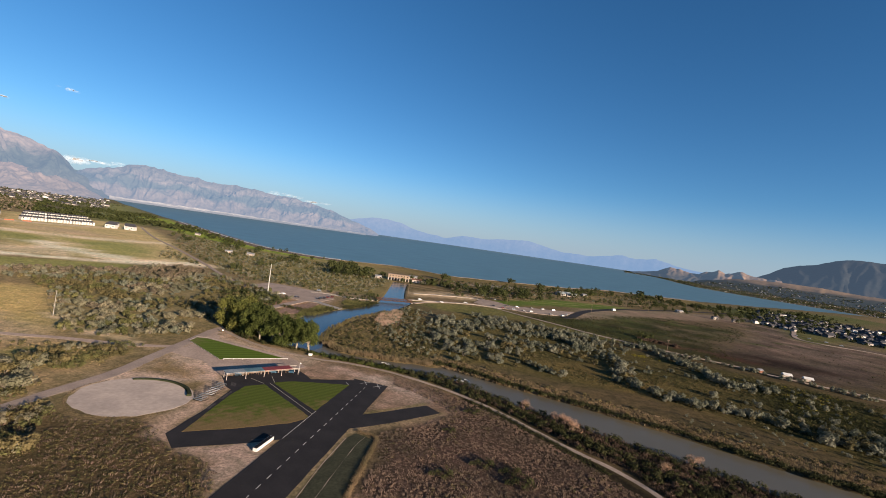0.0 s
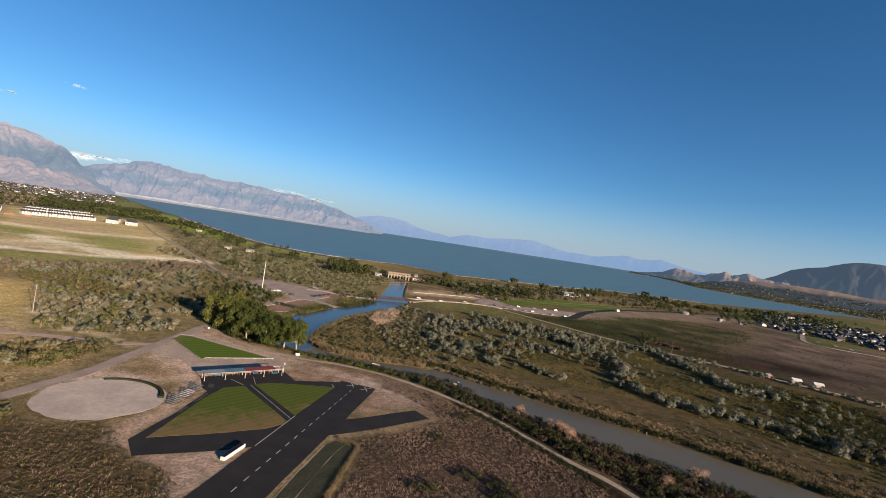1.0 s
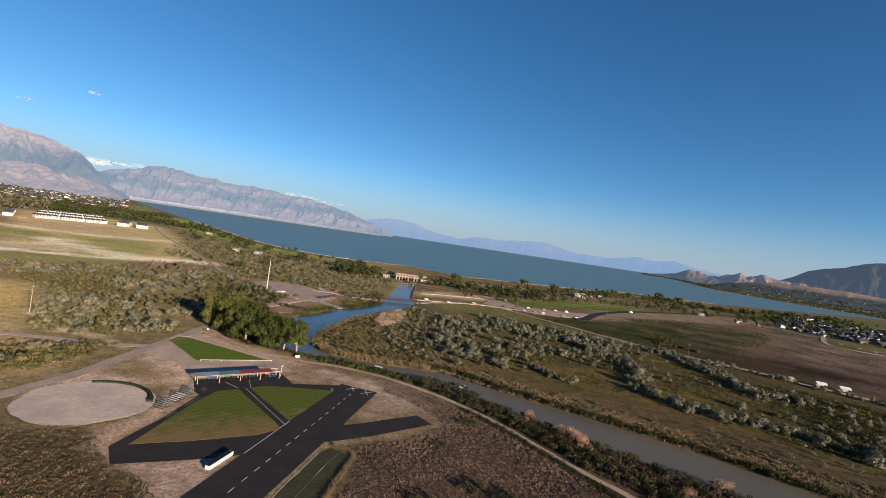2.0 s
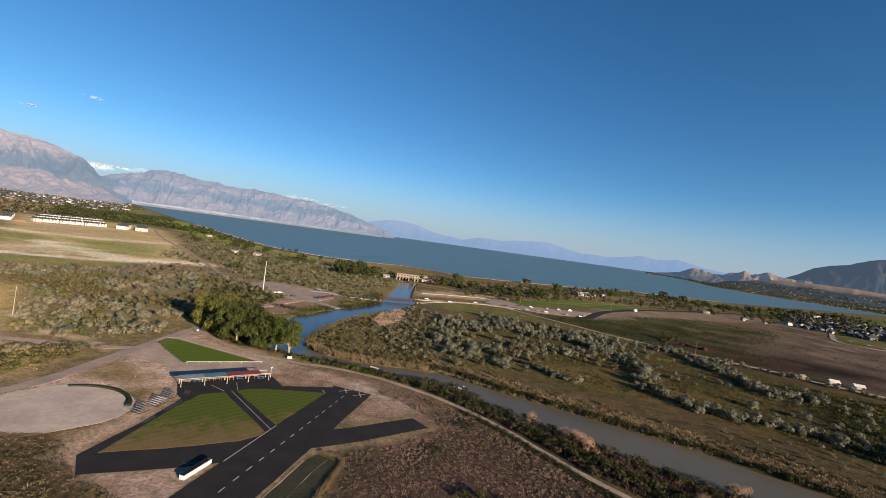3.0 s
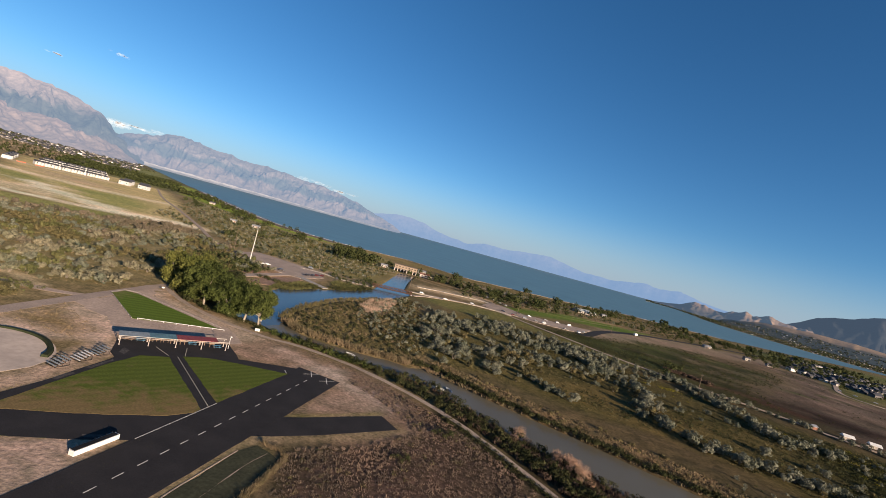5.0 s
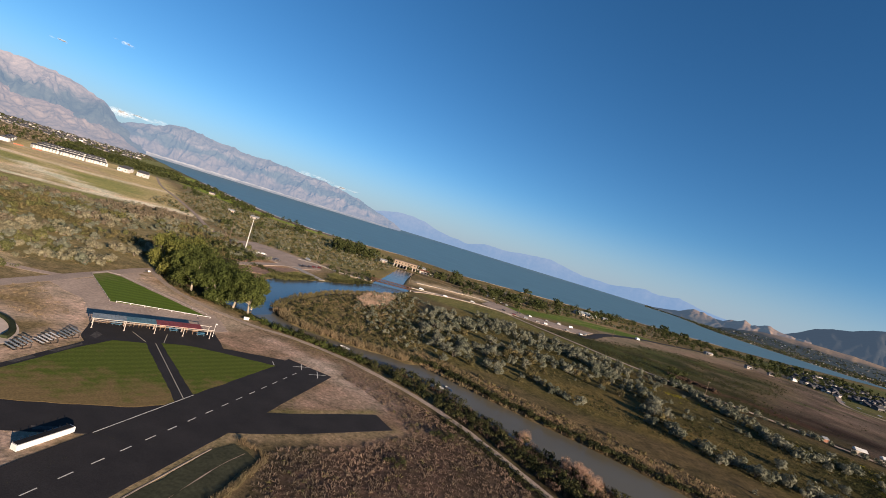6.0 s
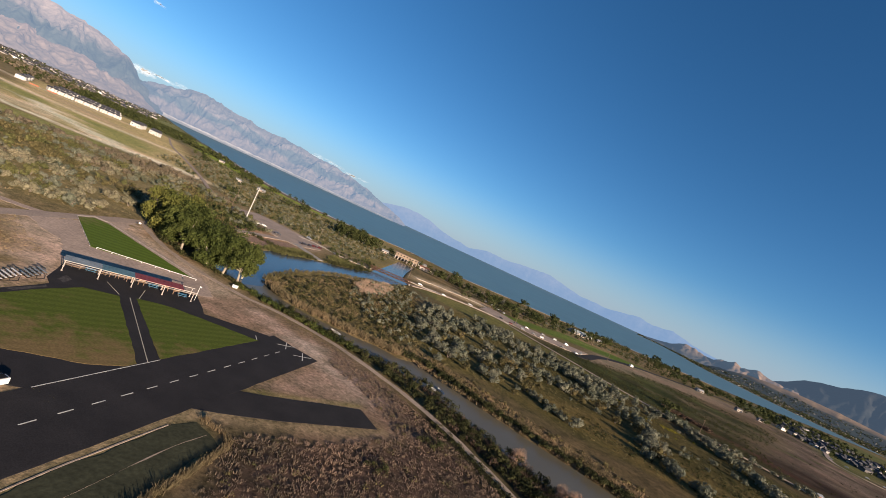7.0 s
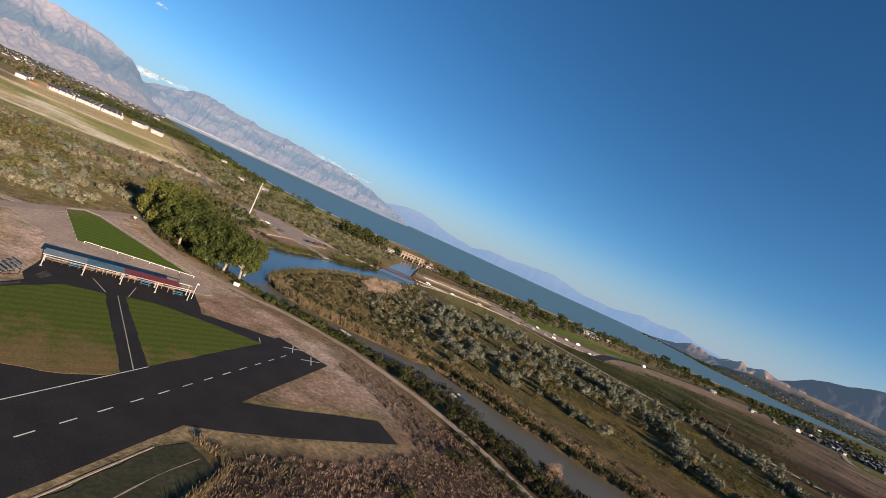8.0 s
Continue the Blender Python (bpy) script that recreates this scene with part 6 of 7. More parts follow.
left = spread(WOODS_LEFT, 5.3, 5, 0.5, 0.26, 30, (), (0.55, 1.6), 5, 1.0)
left = off_line(left, TRACK_LEFT, 4)
left.sort(key=lambda s: (s[0] + 60) ** 2 + (s[1] - 150) ** 2)
plant_shrubs(left[:120], ["olive_tan", "dull_green", "olive_tan", "olive"], "dusty grey-green olive shrub at the wood's edge", "olive shrubs by the road")
sorts = {"olive_tan": [], "olive": [], "scrub": [], "dull_green": [], "russet": []}
for s in left[120:]:
    k = noise.noise((s[0] * 0.022, s[1] * 0.022, 5)) + 0.5 * noise.noise((s[0] * 0.09, s[1] * 0.09, 2)) - 0.5 * max(0.0, 1 - math.hypot(s[0] + 125, s[1] - 290) / 60)
    k += 0.5 * min(1.0, max(0.0, (math.hypot(s[0] + 60, s[1] - 150) - 260) / 70))
    sorts["scrub" if k < -0.22 else "dull_green" if k < -0.05 else "olive" if k < 0.12 else "olive_tan" if k < 0.3 else "russet"].append(s)
for mat_name, what in (("olive_tan", "dusty tan-green"), ("olive", "silvery grey-green"), ("scrub", "green and brown"), ("dull_green", "dull green"), ("russet", "russet brown")):
    stuff("olive_wood", OLIVE_MID, sorts[mat_name], M[mat_name], "dense wood of %s olive shrubs" % what, "shrubs")

near_left = spread([(-175, 140), (-120, 128), (-118, 160), (-121, 190), (-150, 186), (-172, 176)], 5.0, 8, 0.5, 0.5, 14, (), (0.6, 1.3), 5)
near_left += along([(-118, 120), (-125, 134), (-122, 150)], 4, 2.5, 81, (0.7, 1.2), 5) + along([(-140, 172), (-128, 178), (-120, 190)], 2, 2.2, 82, (0.6, 1.1), 5)
near_left += spread([(-140, 90), (-112, 96), (-110, 134), (-118, 140), (-135, 136)], 3.6, 9, 0.5, 0.3, 12, (), (0.6, 1.25), 5)
near_left += spread([(-112, 136), (-105, 128), (-98, 126), (-104, 120), (-116, 122)], 3.0, 12, 0.5, 0.0, 9, (), (0.5, 0.9), 5)
near_left = off_line(near_left, ROAD_LEFT, 4.5)
big = off_line(along([(-128, 128), (-134, 142), (-136, 156), (-130, 166)], 5, 2.6, 85, (1.0, 1.8), 5) + along([(-146, 168), (-141, 180), (-134, 189), (-124, 186)], 2.2, 1.8, 86, (0.5, 0.9), 5) + spread([(-122, 112), (-106, 116), (-102, 126), (-112, 130), (-124, 128)], 3.6, 87, 0.5, 0.15, 9, (), (0.35, 0.7), 5), ROAD_LEFT, 4.5)
plant_shrubs(big, ["olive_tan", "scrub"], "dusty shrub growing beside the access road", "roadside shrubs")
stuff("roadside_green_brush", BUSH_FINE, off_line(along([(-126, 160), (-127, 171), (-130, 184), (-131, 193), (-122, 195)], 4.5, 0.7, 181, (0.6, 1.3), 5), ROAD_LEFT, 4.5), M["dull_green"], "dull green brush beside the road", "brush")
stuff("roadside_brush", BUSH, near_left, M["scrub"], "green and brown brush beside the road", "brush")

NEAR_BANK = [(-46, 222), (-30, 221), (-12, 218), (7, 216), (17, 212), (28, 201), (47, 187), (64, 176), (93, 158), (115, 145), (150, 124)]
NEAR_SLOPE = [(20, 203), (35, 190), (56, 168), (80, 150), (110, 130)]
FAR_BANK = [(4, 236), (10, 238.5), (23, 232), (35, 223.5), (49, 216), (67, 208), (106, 187.5), (136, 168), (150, 159), (192, 142), (240, 120)]
SLOPE = [(20, 203), (48, 187), (94, 160), (150, 122), (130, 100), (84, 112), (69, 147), (54, 161), (37, 181)]
slope = spread(SLOPE, 2.7, 118, 0.5, 0.2, 9, (), (0.35, 1.1), 5)
bank = off_line([s for i, s in enumerate(slope) if i % 3] + along(NEAR_BANK, 2.4, 1.3, 14, (0.5, 1.5), 5) + along(NEAR_SLOPE, 4.5, 1.7, 16, (0.4, 1.3), 5), TRAIL, 3.0)
bank += off_line(along([(-40, 219.5), (-22, 217), (-4, 213), (10, 206.5), (24, 196.5), (40, 182.5), (57, 167), (74, 151), (92, 134)], 3.2, 0.75, 336, (0.7, 1.6), 5), TRAIL, 2.2)
stuff("bank_brush", BUSH_FINE, bank, M["brush"], "dark brush along the river bank", "brush")
bank = off_line(along(NEAR_SLOPE, 4.5, 2.2, 114, (0.4, 1.2), 5) + slope[::3], TRAIL, 3.0)
stuff("bank_brown_brush", BUSH_FINE, bank, M["brown_bush"], "reddish brown brush on the river bank", "brush")
bank = off_line(along(NEAR_BANK, 3.0, 0.7, 115, (0.4, 1.0)) + along(NEAR_SLOPE, 5.0, 0.5, 116, (0.35, 0.9)) + spread(SLOPE, 1.6, 119, 0.5, 0.3, 7, (), (0.35, 0.85)), TRAIL, 2.0)
stuff("bank_reeds", REED, bank, M["brown_bush"], "brown reeds on the near river bank", "reeds")
stuff("far_bank_brush", BUSH_FINE, along(FAR_BANK, 1.8, 0.75, 15, (0.7, 1.35), 5), M["brush"], "dark brush along the far river bank", "brush")
stuff("far_bank_reeds", REED, along(FAR_BANK, 4.5, 0.2, 117, (0.4, 0.85), 4, 6.0), M["reed"], "brown reeds along the far river bank", "reeds")
stuff("far_bank_grass", TUFT, along([(10, 243), (34, 231), (66, 216), (106, 196), (150, 172), (230, 140)], 9, 0.07, 18, (0.7, 1.8)), M["reed"], "tan dry grass behind the river bank", "grass")
stuff("far_bank_weeds", LOW, along([(10, 246), (34, 234), (66, 219), (106, 199), (150, 175), (230, 143)], 8, 0.3, 120, (0.6, 1.7)), M["brush"], "dark green weeds behind the river bank", "weeds")
stuff("far_bank_shrubs", BUSH, along([(10, 246), (34, 235), (66, 220), (106, 200), (150, 176), (230, 146)], 8, 1.3, 19, (0.35, 0.9), 5), M["scrub"], "brown-green bushes behind the river bank", "brush")

stuff("pool_rim_reeds", REED, along([(-58, 250), (-61, 262), (-61, 290), (-56, 325), (-47, 353), (-40, 376)], 2.5, 0.35, 21, (0.5, 1.0)), M["scrub"], "olive-brown reeds along the pool", "reeds")
rim = along([(-56, 247), (-45, 238.5), (-30, 235), (-16, 235), (-6, 236.5), (3, 236)], 2.6, 0.25, 22, (0.7, 1.3))
stuff("reed_bed", REED, rim + spread(PENINSULA, 3.2, 23, 0.5, 0.5, 15, (), (0.4, 0.9)), M["reed"], "tall tan reeds along the water's edge", "reeds")
spit = spread(PENINSULA, 3.4, 24, 0.5, 0.3, 18, (), (0.4, 0.95), 5, 4)
stuff("peninsula_brush", BUSH, spit[::2], M["scrub"], "low green-brown brush behind the reeds", "brush")
stuff("peninsula_green_brush", BUSH, spit[1::2], M["brush"], "dark green brush behind the reeds", "brush")
stuff("peninsula_grass", TUFT, spread(PENINSULA, 1.6, 124, 0.5, 0.35, 12, (), (0.6, 1.5)), M["scrub"], "olive-brown grass on the river spit", "grass")
stuff("peninsula_olives", OLIVE_FAR, spread([(-24, 270), (4, 250), (10, 330), (0, 400), (-28, 410), (-42, 350), (-40, 300)], 6.0, 25, 0.5, 0.45, 25, (), (0.45, 0.9)), M["olive"], "grey-green shrubs on the river spit", "shrubs")
stuff("riverside_green_brush", BUSH_FINE, along([(-57, 224.5), (-46, 221.5), (-34, 220), (-20, 217.2), (-8, 214.8)], 1.5, 0.7, 343, (0.6, 1.3), 5), M["cottonwood"], "green bushes along the narrow channel", "brush")
stuff("pink_reed_bed", REED, spread([(-42, 325), (-43, 358), (-34, 388), (-28, 384), (-25, 345), (-33, 312)], 1.5, 323, 0.5, 0.3, 9, (), (0.7, 1.3)), M["pink_reed"], "pinkish dry reeds on the river spit", "reeds")
stuff("island_reeds", REED, spread([(-93, 306), (-95, 328), (-91, 354), (-80, 357), (-78, 340), (-83, 316)], 1.3, 381, 0.5, 0.0, 9, (), (0.5, 0.95)) + spread([(-80, 383), (-81, 401), (-67, 407), (-59, 403), (-62, 380), (-72, 371)], 1.4, 382, 0.5, 0.0, 9, (), (0.5, 0.95)), M["dull_green"], "green reeds standing in the pool's shallows", "reeds")
stuff("pool_reeds", REED, along([(-90, 322), (-82, 340), (-78, 352)], 3, 0.4, 26, (0.7, 1.2)) + along([(-72, 362), (-62, 384), (-55, 412)], 3, 0.4, 27, (0.7, 1.2)) + along([(-112, 332), (-98, 330), (-90, 322)], 4, 0.4, 28, (0.6, 1.1)), M["brush"], "green reeds at the edge of the pool", "reeds")

OFF = (([(-22, 160), (-14.2, 164), (3, 178.5), (10, 172), (-6, 156.5), (-20, 145.5)], 1.0), (DITCH, 0.3))
sedge = off_line(spread(SEDGE, 1.2, 31, 0.45, 0.1, 14, OFF, (0.6, 1.3)), TRAIL, 2.0)
sedge += off_line(spread([(-52, 214), (-8, 205), (20, 186), (26, 184), (-6, 209), (-40, 216)], 1.1, 32, 0.5, 0.25, 9, (), (0.4, 0.85)), TRAIL, 1.8)
stuff("sedge", TUSSOCK, sedge, M["sedge"], "brown dried sedge tufts covering the marsh", "sedge")
stuff("sedge_bushes", LOW, spread(SEDGE, 3.4, 33, 0.5, 0.55, 20, OFF, (0.7, 1.8)), M["scrub"], "low green-brown weeds among the sedge", "weeds")
stuff("ditch_rim_reeds", REED, along([(-17.6, 146.4), (-14, 145.2), (-10.9, 143.4), (-10.9, 136), (-11.6, 128), (-12.6, 110)], 0.5, 0.2, 334, (0.36, 0.58)), M["reed"], "tall dry reeds along the ditch rim", "reeds")
stuff("trailside_brush", LOW, along([(20, 190.5), (26, 184.5), (32, 178.5), (39, 170.5), (50, 157), (62, 142.5)], 1.6, 0.22, 335, (0.7, 1.7)), M["brush"], "dark low brush beside the river trail", "brush")
clump = [(10, 127, 1.3), (22, 136, 1.4), (30, 134, 1.3), (32, 128, 1.6), (21, 177, 1.2), (12, 157, 0.9)]
stuff("sedge_thickets", BUSH_FINE, [(x + 1.6 * math.cos(i * 2.4) * k, y + 1.3 * math.sin(i * 2.4) * k, -0.1, k * (0.6 + 0.08 * i), i, i) for x, y, k in clump for i in range(5)], M["brush"], "dark brush clumps in the sedge", "brush")
stuff("ditch_edge_grass", TUFT, along([(-10.6, 143), (-11.6, 128), (-13.2, 106), (-16, 70)], 0.6, 0.2, 34, (0.5, 1.1)) + along([(-17, 146.2), (-11, 147)], 1.2, 0.2, 35, (0.25, 0.5)) + along([(-26, 112), (-24, 124), (-21.5, 138), (-19, 146)], 1.0, 0.12, 37, (0.12, 0.4)) + along([(-20, 146.5), (-13, 150.8), (-6, 156.5), (4, 165)], 0.9, 0.12, 36, (0.25, 0.55)), M["reed"], "dry straw-coloured grass at the ditch edge", "grass")
dry = spread(MEADOW_LEFT, 3.5, 91, 0.5, 0.25, 25, (), (0.5, 1.2)) + spread([(-175, 140), (-120, 128), (-118, 190), (-150, 188), (-172, 176)], 1.7, 92, 0.5, 0.3, 12, (), (0.5, 1.1)) + spread(WOODS_LEFT, 4.5, 93, 0.5, 0.2, 20, (), (0.5, 1.2))
dry = off_line(off_line(dry, ROAD_LEFT, 3.5), TRACK_LEFT, 3.0)
stuff("dry_meadow_grass", TUFT, dry, M["straw"], "sunlit dry straw grass on the plain", "grass")
crust = spread([(-50, 212), (-20, 206), (4, 190), (6, 176), (-8, 168), (-14, 190), (-30, 199), (-46, 194)], 1.9, 94, 0.5, 0.5, 8, (), (0.2, 0.5))
stuff("bare_ground_tufts", TUFT, crust, M["sedge"], "short dry tufts on crusty bare ground", "grass")
scrubs = spread(SCRUB_LEFT, 1.0, 41, 0.5, 0.16, 12, (), (0.5, 1.5))
stuff("left_scrub_green", LOW, scrubs[::5], M["brush"], "dark green low scrub beside the runway", "scrub")
rim_scrub = [(SAND_MIDDLE[0] + (SAND_R + 0.8) * math.cos(a), SAND_MIDDLE[1] + (SAND_R * 0.97 + 0.8) * math.sin(a), -0.1, 0.35 + 0.5 * abs(math.sin(a * 37)), a * 9, i) for i, a in enumerate(np.arange(2.6, 5.9, 0.025))]
scrubs = [s for i, s in enumerate(scrubs) if i % 5] + rim_scrub
stuff("left_scrub", LOW, scrubs[::2], M["scrub"], "low green-brown scrub beside the runway", "scrub")
stuff("left_brown_scrub", LOW, scrubs[1::4], M["brown_bush"], "reddish brown low scrub beside the runway", "scrub")
stuff("left_sedge", TUFT, scrubs[3::4], M["sedge"], "brown dried grass beside the runway", "grass")
THICKET = [(-128, 98), (-104, 100), (-90, 106), (-96, 118), (-100, 130), (-108, 138), (-124, 142)]
patches = off_line(spread(THICKET, 2.5, 141, 0.5, 0.22, 9, (), (0.5, 1.3), 5), ROAD_LEFT, 4.0)
stuff("thicket_green", BUSH_FINE, patches[::3], M["dull_green"], "dull green bushes below the sand pad", "brush")
stuff("thicket_brown", BUSH_FINE, patches[1::3], M["scrub"], "green-brown bushes below the sand pad", "brush")
stuff("thicket_pale", BUSH_FINE, patches[2::3], M["olive_tan"], "pale dusty bushes below the sand pad", "brush")
plant_shrubs([(-121.5, 141, -0.1, 1.7, 0.4, 1), (-125, 139, -0.1, 1.3, 1.4, 2), (-127, 147, -0.1, 1.3, 2.4, 3)], ["olive_tan"], "big pale dusty shrub beside the access road", "roadside shrubs")
plant_shrubs([(-91, 110, -0.1, 1.5, 0.4, 0), (-94, 107, -0.1, 1.3, 1.4, 4), (-131, 167, -0.1, 1.2, 0, 2), (-129, 184, -0.1, 1.3, 1, 1), (-125, 186, -0.1, 1.2, 2, 3)], ["scrub"], "dark green-brown bush with a long shadow", "roadside shrubs")
stuff("lot_weeds", TUFT, spread([(-106, 169), (-109, 192), (-99, 187), (-84, 178), (-82, 168), (-94, 169)], 1.3, 43, 0.5, 0.35, 7, (), (0.5, 1.1)) + spread([(-104, 240), (-98, 233), (-80, 225), (-74, 227), (-92, 240)], 1.4, 44, 0.5, 0.4, 7, (), (0.4, 0.9)), M["reed"], "dry weeds on bare ground", "weeds")
stuff("yellow_weeds", LOW, spread([(150, 350), (200, 320), (262, 300), (270, 230), (220, 220), (196, 280), (150, 320)], 5.0, 45, 0.5, 0.55, 20, (), (0.9, 2.2)) + along([(120, 330), (150, 345), (180, 330)], 3, 1.0, 46, (0.8, 1.6)) + along([(119, 355), (131, 362)], 3, 0.4, 346, (1.0, 2.2)) + along([(150, 338), (163, 344)], 2.5, 0.4, 347, (0.9, 2.0)), M["weed"], "yellow-green flowering weeds", "weeds")
stuff("meadow_tufts", TUFT, spread(GRASS_PADDOCK, 2.6, 47, 0.5, 0.35, 16, (), (0.5, 1.1)) + spread(RIGHT_SCRUB, 4.0, 48, 0.5, 0.3, 20, (), (0.6, 1.4)), M["scrub"], "brown grass tufts in the meadow", "grass")
stuff("red_brown_brush", BUSH, along([(190, 424), (204, 424), (221, 410)], 6, 0.5, 49, (0.8, 1.4), 5), M["brown_bush"], "reddish brown brush by the farm track", "brush")

for i, (x, y, s) in enumerate(((44, 190.5, 1.25), (55, 182, 1.5), (57.5, 179, 1.2), (59.5, 174, 1.35), (97, 160, 1.35), (82, 150, 1.1))):
    v, q = TWIGS[i % 3]
    t = thing("tamarisk_bush", "leafless tamarisk bush with pinkish twigs on the bank", "bush", pose(x, y, -0.2), group="tamarisks on the bank")
    w = new("crown", raw_mesh("crown", v * s, q, M["tamarisk"]))
    w.parent = t
    part("stem", Geo().tube((0, 0, -0.2), (0.1, 0, 1.6 * s), 0.14, 0.05, 6).tube((0, 0, 0.2), (-0.6, 0.3, 1.8 * s), 0.09, 0.03, 5), M["bark"], t)


def cottonwood(seed, h, mat, bark, label):
    rng = random.Random(seed)
    t = thing("cottonwood_tree", label, "tree", group="cottonwoods beside the trail")
    g = Geo()
    lean = Vector((rng.uniform(-0.06, 0.06) * h, rng.uniform(-0.06, 0.06) * h, 0.34 * h))
    g.tube((0, 0, -0.3), lean * 0.5, 0.5, 0.38, 8).tube(lean * 0.5, lean, 0.38, 0.28, 8)
    blobs = []
    for k in range(10):
        a = k * 0.66 + rng.uniform(-0.3, 0.3)
        ln = rng.uniform(0.12, 0.25) * h
        tip = lean + Vector((math.cos(a) * ln, math.sin(a) * ln, rng.uniform(-0.12 if seed in (201, 203) else 0.0, 0.44) * h))
        g.tube(lean * rng.uniform(0.55, 1.0), tip, 0.2, 0.06, 6)
        r = rng.uniform(0.1, 0.14) * h
        blobs.append((*tip, r, r, r * 0.95))
        for _ in range(2):
            o = Vector((rng.uniform(-1, 1), rng.uniform(-1, 1), rng.uniform(-1.1, 0.6))) * 0.12 * h
            blobs.append((*(tip + o), r * 0.85, r * 0.85, r * 0.8))
    for k in range(6 if seed in (201, 203) else 0):
        a = k * 1.05 + rng.uniform(-0.3, 0.3)
        blobs.append((lean.x + math.cos(a) * 0.2 * h, lean.y + math.sin(a) * 0.2 * h, rng.uniform(0.13, 0.24) * h, 0.11 * h, 0.11 * h, 0.1 * h))
    blobs += [(lean.x, lean.y, 0.84 * h, 0.14 * h, 0.14 * h, 0.15 * h), (lean.x, lean.y, 0.6 * h, 0.2 * h, 0.2 * h, 0.2 * h)]
    part("trunk", g, bark, t)
    v, q = leaf_cloud(seed, blobs, 225, 0.53, 0.8, 0.5, 0.5, 1.3)
    crown = new("crown", raw_mesh("crown", v, q, mat))
    crown.parent = t
    return t


grove = [cottonwood(201, 17, M["cottonwood"], M["pale_bark"], "tall green cottonwood with a pale trunk"), cottonwood(202, 16, M["cottonwood"], M["pale_bark"], "tall green cottonwood with a pale trunk"),
         cottonwood(203, 17, M["lime"], M["bark"], "tall yellow-green cottonwood beside the trail"), cottonwood(204, 15, M["cottonwood"], M["pale_bark"], "tall green cottonwood with a pale trunk")]
GROVE = [(2, -112.5, 252.5, 1.05), (2, -103, 245, 1.1), (0, -94, 238, 1.05), (1, -86.5, 234, 1.0), (3, -79.5, 231.5, 1.05), (0, -72.5, 229, 1.0), (1, -65.5, 228, 1.0), (3, -58.5, 226.5, 0.95),
         (2, -104, 257, 1.1), (1, -95, 249, 1.1), (0, -87, 244, 1.05), (3, -78, 241, 1.0), (0, -70, 239, 0.95), (1, -62, 236, 0.9)]
used = set()
for k, x, y, s in GROVE:
    m = pose(x, y, -0.1, 0, 0, (x * 53 + y * 31) % 360)
    if k in used:
        ob = copy_thing(grove[k], m)
    else:
        ob = grove[k]
        ob.matrix_world = m
        used.add(k)
    ob.scale = (s, s, s)
stuff("grove_undergrowth", BUSH, along([(-114, 252), (-98, 238), (-80, 229.5)], 1.6, 0.9, 51, (0.5, 1.3), 5) + along([(-80, 231), (-57, 226)], 1.2, 0.5, 53, (0.35, 0.8), 5) + spread([(-122, 262), (-135, 300), (-118, 325), (-98, 292), (-96, 262)], 3.0, 52, 0.5, 0.1, 9, (), (0.6, 1.6), 5), M["brush"], "dark undergrowth beneath the cottonwoods", "brush")

edge = along([(-14.2, 163.6), (-6, 170.4), (2.5, 178)], 0.35, 0.3, 53, (0.2, 0.5)) + along([(-15, 164), (-17.6, 176), (-16.2, 188)], 0.35, 0.3, 54, (0.2, 0.5)) + along([(-16, 163), (-14, 166)], 1.0, 0.15, 55, (0.2, 0.6))
edge += along([(-61, 120.4), (-46.4, 127.8), (-35.6, 134.8), (-33.4, 133)], 0.4, 0.35, 56, (0.2, 0.5)) + along([(-68, 127), (-67.2, 146), (-68, 165), (-71.3, 167)], 0.4, 0.35, 57, (0.2, 0.5)) + along([(-34.5, 128), (-37.5, 106)], 0.4, 0.35, 58, (0.2, 0.5))
stuff("edge_weeds", TUFT, edge, M["lime"], "thin line of green weeds along the asphalt edge", "weeds")

# ---- distant plants ----
mid = spread([(-330, 520), (-275, 500), (-190, 430), (-175, 440), (-130, 450), (-70, 470), (-70, 640), (-150, 735), (-330, 790), (-470, 900), (-560, 950)], 6.2, 61, 0.5, 0.3, 40, (), (0.45, 1.05))
mid = off_line(mid, [(-166, 396), (-276, 521), (-391, 652), (-516, 791), (-600, 930)], 7)
stuff("lakeside_silver_scrub", OLIVE_FAR, mid[2::4], M["olive"], "silvery scrub between road and lake", "shrubs")
stuff("lakeside_scrub", OLIVE_FAR, mid[::4], M["scrub"], "brown-green scrub between road and lake", "shrubs")
stuff("lakeside_dusty_scrub", OLIVE_FAR, mid[3::4], M["olive_tan"], "dusty tan scrub between road and lake", "shrubs")
stuff("lakeside_dark_scrub", OLIVE_FAR, mid[1::4], M["far_leaf"], "dark green scrub between road and lake", "shrubs")
park = spread([(60, 590), (120, 630), (170, 700), (240, 740), (330, 810), (480, 950), (570, 1040), (430, 1060), (260, 940), (100, 840), (10, 760), (0, 640)], 10.5, 161, 0.5, 0.3, 45, (), (0.5, 1.3))
for k, mat_name, what in ((0, "far_leaf", "dark green"), (1, "olive", "silvery"), (2, "russet", "russet"), (3, "far_leaf", "dark green")):
    stuff("park_scrub", OLIVE_FAR, park[k::4], M[mat_name], "%s scrub and bushes by the lake" % what, "shrubs")
stuff("lone_dark_trees", FARTREE, [(176, 393, -0.2, 0.75, 1.0, 1), (178, 396, -0.2, 0.6, 2.0, 2), (-40, 610, -0.2, 0.9, 1.0, 3), (-85, 655, -0.2, 1.2, 3.0, 1), (-90, 662, -0.2, 1.0, 3.0, 4), (-20, 628, -0.2, 1.0, 2.0, 0), (-12, 634, -0.2, 1.1, 2.5, 2)], M["far_leaf"], "dark green trees beside the river works", "trees")
